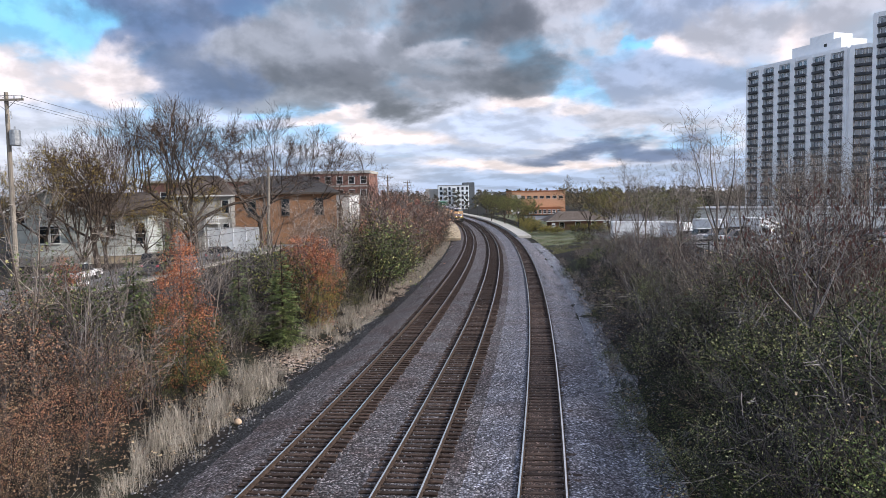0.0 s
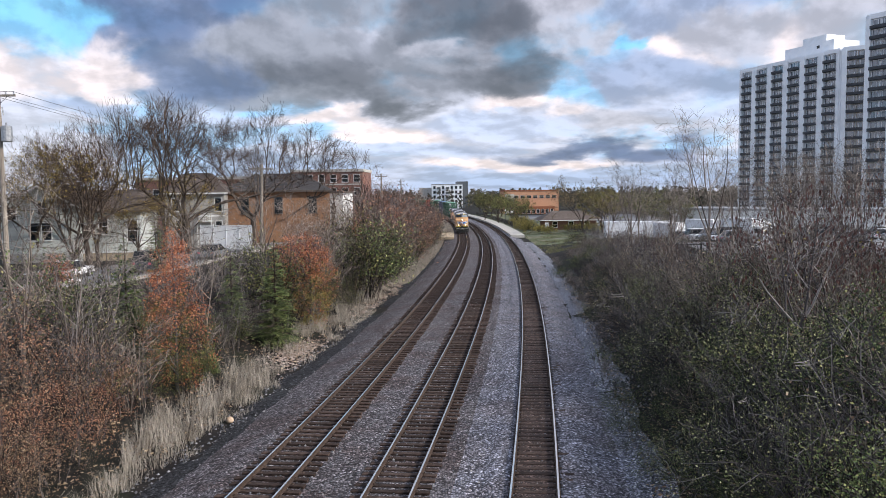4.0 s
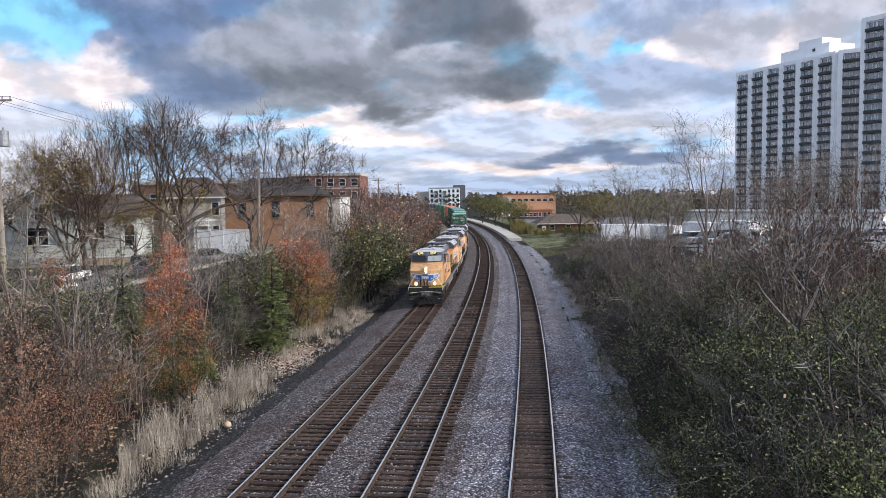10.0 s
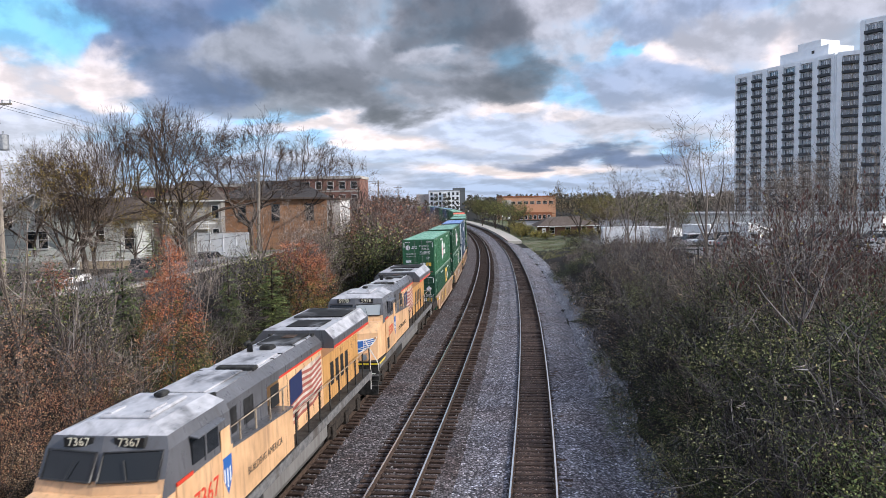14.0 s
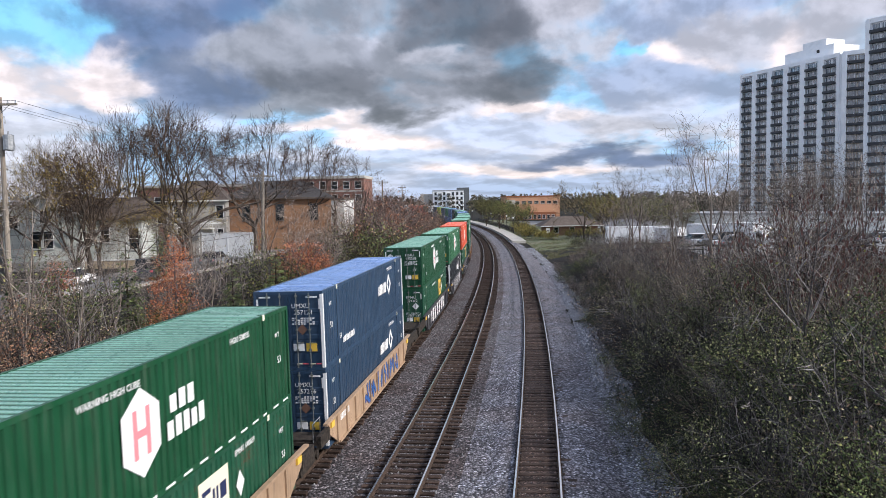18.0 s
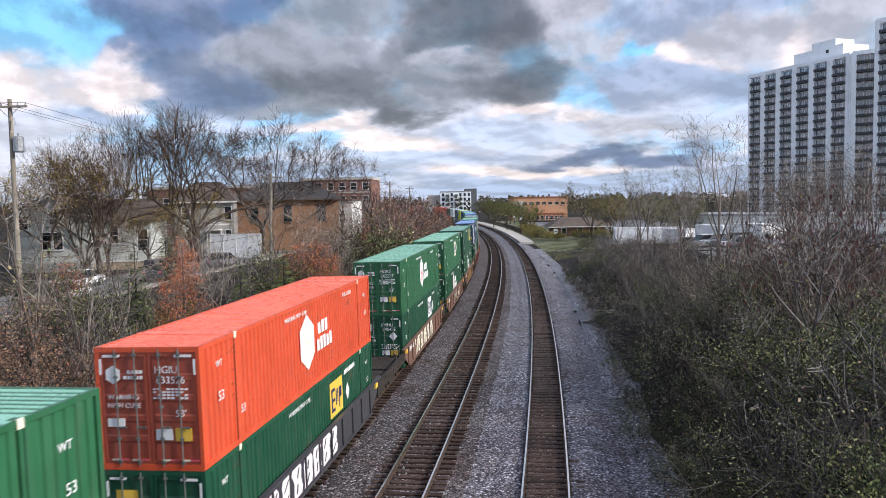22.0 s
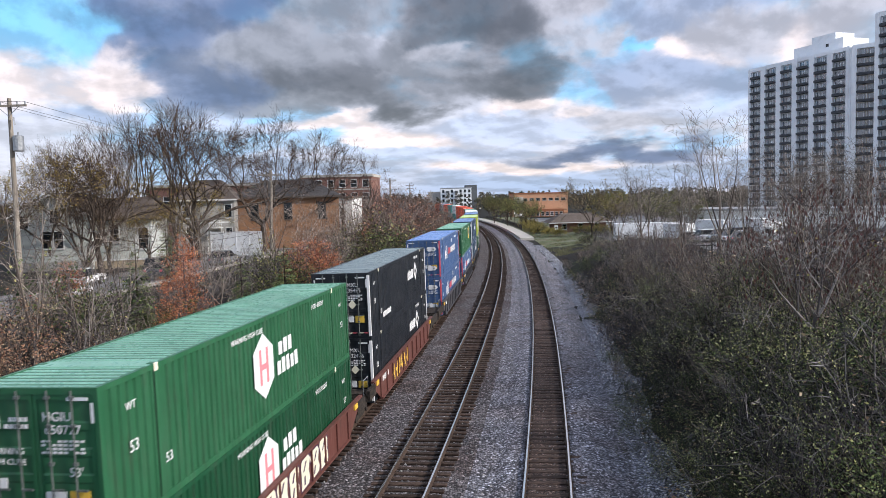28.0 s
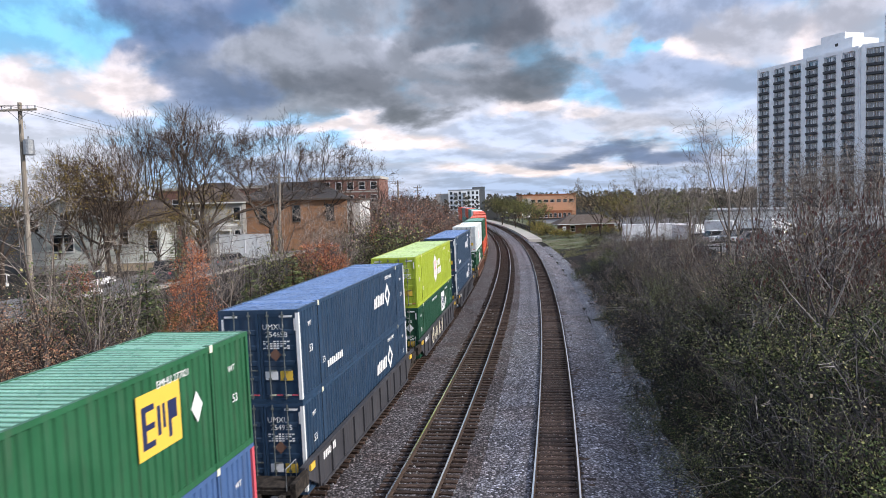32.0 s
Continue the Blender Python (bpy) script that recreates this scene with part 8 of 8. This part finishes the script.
    for k, (s, d, sc) in enumerate(((36, -14.0, 0.8), (31.5, -9.3, 0.5), (33.2, -9.6, 0.42), (35.2, -12.0, 0.6), (36, -8.2, 0.36), (53.5, -8.6, 1.2), (52, -10.5, 1.3), (62, -7.6, 0.75), (64, -6.6, 0.45), (66, -7.2, 0.7), (69.5, -7.0, 1.4), (72, -6.6, 1.75), (74.5, -7.4, 1.7), (72.5, -8.6, 1.5), (77, -6.6, 1.1), (81, -6.6, 1.0), (86, -6.6, 0.95), (91, -6.8, 1.1), (97, -6.6, 0.9), (104, -6.6, 1.0), (111, -6.4, 0.9), (119, -6.4, 1.0), (128, -6.2, 1.1), (138, -6.0, 1.0), (147, -5.8, 1.1))):
        scatter(olive, s, d, k * 2.2, sc)
    for k, (s, d, sc) in enumerate(((84, -6.9, 0.9), (94, -6.9, 1.1), (101, -7.2, 1.2), (108, -6.8, 1.2), (115, -7.2, 1.3), (124, -6.8, 1.2), (133, -6.6, 1.2), (143, -6.6, 1.3), (152, -6.4, 1.2))):
        scatter(russet[k % 2], s, d, k * 1.3, sc)
    s = 29.0
    while s < 190:
        step = (2.1 if s < 58 else 2.3) + s * 0.012
        d = -8.9 - rnd.uniform(0, 0.6) + 2.3 * smooth(58, 100, s)
        while d > -20:
            if in_view(s, d, 2) and not (d > -12.2 and 34 < s < 41) and not (d > -11 and 46 < s < 58):
                if s < 58:
                    sc = rnd.uniform(0.5, 0.95) * (1 - 0.5 * smooth(-12, -16, d))
                else:
                    sc = (1.1 + 0.5 * smooth(68, 80, s)) * rnd.uniform(0.75, 1.12) * (1 - 0.62 * smooth(-9, -14, d) * (1 - smooth(105, 130, s))) * (1 - 0.1 * smooth(110, 150, s))
                q = rnd.random()
                m = reddish if q < 0.16 * smooth(58, 75, s) + 0.16 * smooth(95, 110, s) else (bare[1] if q > (0.42 if s < 58 else 0.62) else bare[2] if q > 0.48 and s > 60 else bare[0])
                scatter(m, s + rnd.uniform(-0.7, 0.7), d, rnd.uniform(0, 6.3), sc)
            d -= step * rnd.uniform(0.9, 1.3)
        s += step
    for k in range(14):
        scatter(bare[1], 32 + 15 * rnd.random(), -12.5 - 6.5 * rnd.random(), rnd.uniform(0, 6.3), rnd.uniform(0.5, 0.75))
    for k in range(40):
        s, d = 30 + 30 * rnd.random(), -8.2 - 3.6 * rnd.random()
        scatter(rnd.choice((bare[1], bare[1], bare[0], bare[0], olive)), s, d, rnd.uniform(0, 6.3), rnd.uniform(0.25, 0.5))

    # --- trees with their own colour along the western edge ---
    def crown_tree(seed, height, profile, clumps, per, size, low_share):
        """A young tree: bare stems inside, and clumps of leaves through a crown of that profile; the lower leaves turn green."""
        r = random.Random(seed)
        wood, twigs, tips = Build(), Build(), []
        zs, rs = [p[0] for p in profile], [p[1] for p in profile]
        wood.tube([(0, 0, -0.4), (0.03, 0, height * 0.45), (0, 0.05, height * 0.95)], [0.10, 0.07, 0.015], 7, cap=False)
        for k in range(26):
            z = r.uniform(0.08, 0.85)
            a, reach = r.uniform(0, 6.283), float(np.interp(z, zs, rs)) * r.uniform(0.8, 1.15)
            bough((wood, twigs, 1), tips, (0, 0, z * height * 0.9), (math.cos(a), math.sin(a), 0.9), reach * 1.15, 0.025, 2, r, [0, 4, 5], 0.1, 0.05, [3, 3, 4], 0.006)
        top, low = Build(), Build()
        for k in range(clumps):
            z = r.random()
            edge = float(np.interp(z, zs, rs))
            if r.random() > (edge / max(rs)) ** 1.3:
                continue
            a = r.uniform(0, 6.283)
            q = edge * r.random() ** 0.42 * (1.0 + 0.32 * noise.noise((math.cos(a) * 1.3 + seed, math.sin(a) * 1.3, z * height * 0.8)))
            c = Vector((math.cos(a) * q, math.sin(a) * q, z * height))
            if noise.noise((c.x * 1.1 + seed, c.y * 1.1, c.z * 1.1)) < -0.22:
                continue
            green = r.random() < low_share * smooth(0.75, 0.2, z) + 0.35 * max(0.0, noise.noise((c.x, c.y, c.z * 0.8 + 9)))
            for i in range(per):
                o = c + Vector((r.gauss(0, 0.17), r.gauss(0, 0.17), r.gauss(0, 0.15)))
                u = Vector((r.gauss(0, 1), r.gauss(0, 1), r.gauss(0, 0.7))).normalized()
                w = u.cross(Vector((r.gauss(0, 1), r.gauss(0, 1), r.gauss(0, 1)))).normalized()
                s = size * r.uniform(0.6, 1.3)
                (low if green else top).quad(o - u * s * 0.6, o + w * s * 0.4, o + u * s * 0.6, o - w * s * 0.4)
        return (wood, twigs), top, low
    w, l, g = crown_tree(201, 8.0, [(0.02, 0.9), (0.2, 1.95), (0.45, 1.75), (0.65, 1.15), (0.85, 0.8), (1.0, 0.2)], 1700, 27, 0.060, 0.7)
    orange = planted("autumn_tree", "columnar young tree in orange-red autumn leaf", "tree", "orange trees along the track", w, l, TWIG, LEAF_ORANGE, spot(36.2, -8.8))
    part("green_leaves", g, LEAF_OLIVE, orange, "olive-brown lower leaves")
    w, l, g = crown_tree(207, 7.0, [(0.08, 0.9), (0.3, 1.9), (0.55, 2.25), (0.8, 1.75), (1.0, 0.4)], 1500, 22, 0.072, 0.75)
    round_one = planted("autumn_tree", "rounded young tree in orange autumn leaf", "tree", "orange trees along the track", w, l, TWIG, LEAF_ORANGE, spot(55.5, -7.6))
    part("green_leaves", g, LEAF_YELLOW, round_one, "yellow-green lower leaves")
    for k, (s, d, sc) in enumerate(((57.5, -9.6, 0.9), (24, -15.5, 0.42), (106, -9.5, 1.15), (40, -17.5, 0.5))):
        scatter(round_one, s, d, 1 + k * 2.0, sc)
    scatter(orange, 77.5, -8.6, 2.0, 0.85)

    def conifer(seed, height, width):
        r = random.Random(seed)
        b, tr = Build(), Build().tube([(0, 0, -0.3), (0, 0, height)], [0.11, 0.02], 7)
        for k in range(int(height * 62)):
            z = height * (1 - math.sqrt(r.random())) * 0.97 + 0.15
            reach = width * (1 - z / height) ** 0.8 * r.uniform(0.45, 1.08)
            a = r.uniform(0, 6.283)
            o = Vector((math.cos(a), math.sin(a), 0))
            c0, c1 = Vector((0, 0, z)) + o * reach * 0.25, Vector((0, 0, z - reach * 0.18 + 0.12)) + o * reach
            t = Vector((-o.y, o.x, 0))
            for q in range(7):
                f = 0.2 + 0.8 * q / 6
                c = c0.lerp(c1, f)
                s = 0.24 * (1.15 - 0.6 * f)
                for sg in (-1, 1):
                    e = c + t * sg * s + o * s * 0.7 + Vector((0, 0, r.uniform(-0.09, 0.06)))
                    b.quad(c, c + o * 0.05, e, c + t * sg * 0.05 - o * 0.03)
        return tr, b
    tr, b = conifer(5, 7.0, 1.95)
    con = planted("conifer_tree", "dull green conical conifer", "tree", "conifers along the track", tr, b, BARK, NEEDLE, spot(48.4, -7.9))
    for k, (s, d, sc) in enumerate(((46.8, -10.2, 0.8), (40, -8.6, 0.26), (41.5, -14.3, 0.78), (61.5, -22.5, 0.75), (86, -36, 1.55), (101, -28.5, 1.3), (104, -31, 1.4))):
        scatter(con, s, d, k * 1.1, sc)


def build_grass():
    """Dry grass along the western ballast and thin litter on the eastern verge."""
    r = random.Random(31)
    b = Build()
    for k in range(64000):
        s = 15 + 72 * r.random() ** 1.35
        d = -4.5 - 3.6 * r.random()
        thick = noise.noise((s * 0.5, d * 0.9, 2.0)) + 0.35 * noise.noise((s * 1.9, d * 2.3, 5.0)) + 0.2 * (1 - smooth(30, 44, s)) - 0.35 * smooth(0.9, 1.6, abs(d + 6.3)) * (1 if s < 45 else 0.4)
        if thick < r.uniform(-0.25, 0.25):
            continue
        if d < -6.3 + 0.1 * (s - 15) + 0.6 * noise.noise((s * 0.7, 3.0, 1.0)) - 2.5 * smooth(24, 32, s) - 0.6 and s < 32:
            continue
        if 43 < s < 52 and r.random() < 0.8:
            continue
        x, y, _ = on_line(s, d)
        z = ground_z(s, d) - 0.12
        h = r.uniform(0.45, 1.15) * (0.55 + 0.6 * smooth(-4.7, -6.5, d)) * (1 - 0.35 * smooth(40, 70, s))
        tuft = noise.noise((s * 1.1, d * 1.6, 11.0))
        h *= 0.8 + 0.7 * tuft + r.gauss(0, 0.1)
        a = 9.0 * noise.noise((s * 0.45, d * 0.6, 21.0)) + r.gauss(0, 0.9)
        o, t = Vector((math.cos(a), math.sin(a), 0)), Vector((-math.sin(a), math.cos(a), 0))
        w, ln = 0.0035 + s * 0.00007, r.uniform(0.08, 0.6) * h + (r.uniform(0.3, 0.9) * h if r.random() < 0.22 else 0.0)
        p = Vector((x, y, z))
        m, e = p + o * ln * 0.35 + Vector((0, 0, h * 0.6)), p + o * ln + Vector((0, 0, h))
        k0 = len(b.v)
        b.v += [tuple(p - t * w), tuple(p + t * w), tuple(m + t * w * 0.8), tuple(m - t * w * 0.8), tuple(e)]
        b.f += [(k0, k0 + 1, k0 + 2, k0 + 3), (k0 + 3, k0 + 2, k0 + 4)]
    for k in range(5000):
        s, d = r.uniform(86, 165), -r.uniform(4.2, 6.6)
        x, y, _ = on_line(s, d)
        p, h = Vector((x, y, ground_z(s, d) - 0.1)), r.uniform(0.3, 0.8)
        t = Vector((0.03, 0, 0))
        b.v += [tuple(p - t), tuple(p + t), (p.x + r.gauss(0, 0.15), p.y, p.z + h)]
        b.f.append((len(b.v) - 3, len(b.v) - 2, len(b.v) - 1))
    solid("dry_grass", b, STRAW, "tall dry straw-coloured grass beside the ballast", "grass", kind="stuff")
    # fallen leaves and twigs on both banks
    f = Build()
    for k in range(26000):
        if r.random() < 0.6:
            s, d = 14 + 70 * r.random() ** 1.4, r.uniform(12.6, 24)
        else:
            s, d = 16 + 70 * r.random() ** 1.4, -r.uniform(5.5, 16)
        x, y, _ = on_line(s, d)
        c = Vector((x, y, ground_z(s, d) + r.uniform(0.0, 0.16)))
        u = Vector((r.gauss(0, 1), r.gauss(0, 1), r.gauss(0, 0.3))).normalized() * r.uniform(0.04, 0.1)
        w = u.cross(Vector((r.gauss(0, 0.3), r.gauss(0, 0.3), 1)))
        f.quad(c - u, c + w * 0.7, c + u, c - w * 0.7)
    solid("leaf_litter", f, LEAF_BROWN, "fallen brown leaves over the banks", "leaves", kind="stuff")
    g = Build()
    for k in range(9000):
        s, d = 10 + 60 * r.random() ** 1.3, r.uniform(-2.5, 12.6)
        x, y, _ = on_line(s, d)
        q = r.uniform(0.025, 0.055)
        c = (x, y, float(np.interp(d, [-2.7, -1.75, 10.7, 12.0], [-0.6, -0.215, -0.215, -0.48])))
        k0 = len(g.v)
        g.v += [(c[0] - q, c[1] + r.uniform(-q, q), c[2]), (c[0] + q, c[1] + r.uniform(-q, q), c[2]), (c[0], c[1] + q, c[2] - 0.01), (c[0] + r.uniform(-q, q) * 0.5, c[1], c[2] + q * 0.9), (c[0], c[1] - q, c[2] - 0.01)]
        g.f += [(k0, k0 + 4, k0 + 3), (k0 + 4, k0 + 1, k0 + 3), (k0 + 1, k0 + 2, k0 + 3), (k0 + 2, k0, k0 + 3)]
    for k in range(5200):
        w = r.random()
        if w < 0.45:
            s, d, q = 12 + 60 * r.random() ** 1.3, -r.uniform(2.7, 5.4), r.uniform(0.03, 0.09)
        elif w < 0.5:
            continue
        else:
            s, d, q = 12 + 80 * r.random() ** 1.2, r.uniform(12.2, 14.6), r.uniform(0.03, 0.1)
        x, y, _ = on_line(s, d)
        z = ground_z(s, d) - 0.02
        k0 = len(g.v)
        g.v += [(x - q, y + r.uniform(-q, q) * 0.5, z), (x + q, y + r.uniform(-q, q) * 0.5, z), (x, y + q, z), (x + r.uniform(-q, q) * 0.5, y, z + q * 0.8), (x, y - q, z)]
        g.f += [(k0, k0 + 4, k0 + 3), (k0 + 4, k0 + 1, k0 + 3), (k0 + 1, k0 + 2, k0 + 3), (k0 + 2, k0, k0 + 3)]
    pale = leafy("loose_stones", (0.08, 0.08, 0.088), (0.19, 0.19, 0.205), (0.40, 0.39, 0.39), 0.9)
    solid("loose_stones", g, pale, "loose ballast stones on the track bed", "stones", kind="stuff")
    rub = Build()
    for k in range(1500):
        s, d, q = (r.gauss(47.5, 2.3), -6.4 + r.gauss(0, 0.6), r.uniform(0.04, 0.13)) if k < 800 else (r.uniform(62, 100), -5.6 + r.gauss(0, 0.5), r.uniform(0.05, 0.16))
        x, y, _ = on_line(s, d)
        z = ground_z(s, d) - 0.02
        k0 = len(rub.v)
        rub.v += [(x - q, y + r.uniform(-q, q) * 0.5, z), (x + q, y + r.uniform(-q, q) * 0.5, z), (x, y + q, z), (x + r.uniform(-q, q) * 0.5, y, z + q * 0.7), (x, y - q, z)]
        rub.f += [(k0, k0 + 4, k0 + 3), (k0 + 4, k0 + 1, k0 + 3), (k0 + 1, k0 + 2, k0 + 3), (k0 + 2, k0, k0 + 3)]
    solid("rubble", rub, leafy("tan_rubble", (0.20, 0.15, 0.12), (0.36, 0.28, 0.23), (0.55, 0.46, 0.40), 0.9), "tan and pinkish rubble beside the grass", "rubble", kind="stuff")
    # bushes by the platform's end
    w, l = shrub_parts(300, 2.2, 2.6, 14, [0, 4, 5], 8, 0.16, 0.14, 0.7)
    bush = planted("bush", "low pale yellow-green bush by the platform", "bush", "bushes by the platform", w, l, TWIG, LEAF_YELLOW, spot(186, 15.6))
    for k, (s, d, sc) in enumerate(((178, 25, 0.9), (180, 28, 0.85), (181, 31, 0.95), (182, 34, 0.8), (183, 37, 0.9), (192, 16.6, 1.1), (198, 16.2, 1.2), (206, 16.8, 1.0), (180, 18.2, 0.9), (213, 17.0, 1.2), (172, 19.6, 0.9), (221, 17.5, 1.1))):
        scatter(bush, s, d, k * 1.3, sc)
    tuft = Build()
    for k in range(9000):
        s, d = r.uniform(120, 200), r.uniform(13.4, 24)
        if noise.noise((s * 0.16, d * 0.3, 4.0)) < r.uniform(-0.3, 0.35):
            continue
        x, y, _ = on_line(s, d)
        p, h = Vector((x, y, ground_z(s, d) - 0.08)), r.uniform(0.15, 0.42)
        tuft.v += [(p.x - 0.05, p.y, p.z), (p.x + 0.05, p.y, p.z), (p.x + r.gauss(0, 0.12), p.y, p.z + h)]
        tuft.f.append((len(tuft.v) - 3, len(tuft.v) - 2, len(tuft.v) - 1))
    solid("rough_grass", tuft, leafy("rough_grass", (0.075, 0.085, 0.04), (0.15, 0.15, 0.08), (0.27, 0.25, 0.16)), "patchy rough grass at the platform's end", "grass", kind="stuff")
    # fallen branches and a pale lump on the verges
    for s, d, ln, tu in ((38.5, 12.9, 1.6, 0.4), (33.5, 13.0, 2.2, 1.2), (47, 13.2, 1.2, -0.5), (28, 13.1, 1.5, 2.0), (60, 13.4, 1.4, 0.2), (24.5, 12.4, 1.1, 0.9)):
        b = Build()
        bough((b, b, 9), [], (-ln / 2, 0, 0.06), (1, 0, 0.02), ln, 0.03, 1, r, [0, 5], 0.12, 0.0, [3, 5])
        x, y, _ = on_line(s, d)
        solid("fallen_branch", b, TWIG_DARK, "dark fallen branch lying on the gravel verge", "branch", "fallen branches", at=pose(x, y, ground_z(s, d) + 0.02, rz=math.degrees(tu)))
    x, y, _ = on_line(33.3, -4.9)
    rock = Build()
    rock.smooth = True
    rock.tube([(0, 0, -0.05), (0, 0, 0.05), (0.02, 0, 0.16), (0.03, 0, 0.22)], [0.12, 0.19, 0.15, 0.05], 9)
    solid("pale_rock", rock, surface("tan_rock", (0.42, 0.30, 0.2), (0.55, 0.42, 0.3), 6.0, 0.9), "rounded tan rock at the edge of the grass", "rock", at=pose(x, y, ground_z(33.3, -4.9)))
    solid("lawn", sheet("lawn", steps((122, 330, 2)), [13.4, 14.0, 14.5, 15.2, 16, 16.7, 17.5, 19.0, 22, 25, 28], lambda s, d: ground_z(s, d) + 0.03 - 0.3 * smooth(150, 128, s + 9 * noise.noise((s * 0.2, d * 0.35, 1.0))), LAWN, 0.14, 0.45), None, "green lawn beside the platform", "lawn", kind="structure")


build_trees()
build_brush()
build_grass()


# ---- the moving train ----
SPEED = 18.54


def seat(s0, length, y=0.0, z=0.0):
    """Pose of a car whose ends lie on the line at s0 and s0 + length."""
    a, b = on_line(s0), on_line(s0 + length)
    h = math.atan2(b[0] - a[0], b[1] - a[1])
    return Matrix.Translation((a[0], a[1], 0)) @ Matrix.Rotation(-h, 4, "Z") @ Matrix.Rotation(-BANK, 4, "Y") @ Matrix.Translation((0, y, z))


def gone(t):
    """Metres that the train has run at t."""
    return SPEED * t


def ride(ob, u, length, y=0.0, z=0.0):
    walk(ob, [(float(t), seat(u - gone(t), length, y, z)) for t in range(33)])


def motions():
    for ob, u, length, y, z in RIDERS:
        ride(ob, u, length, y, z)


motions()
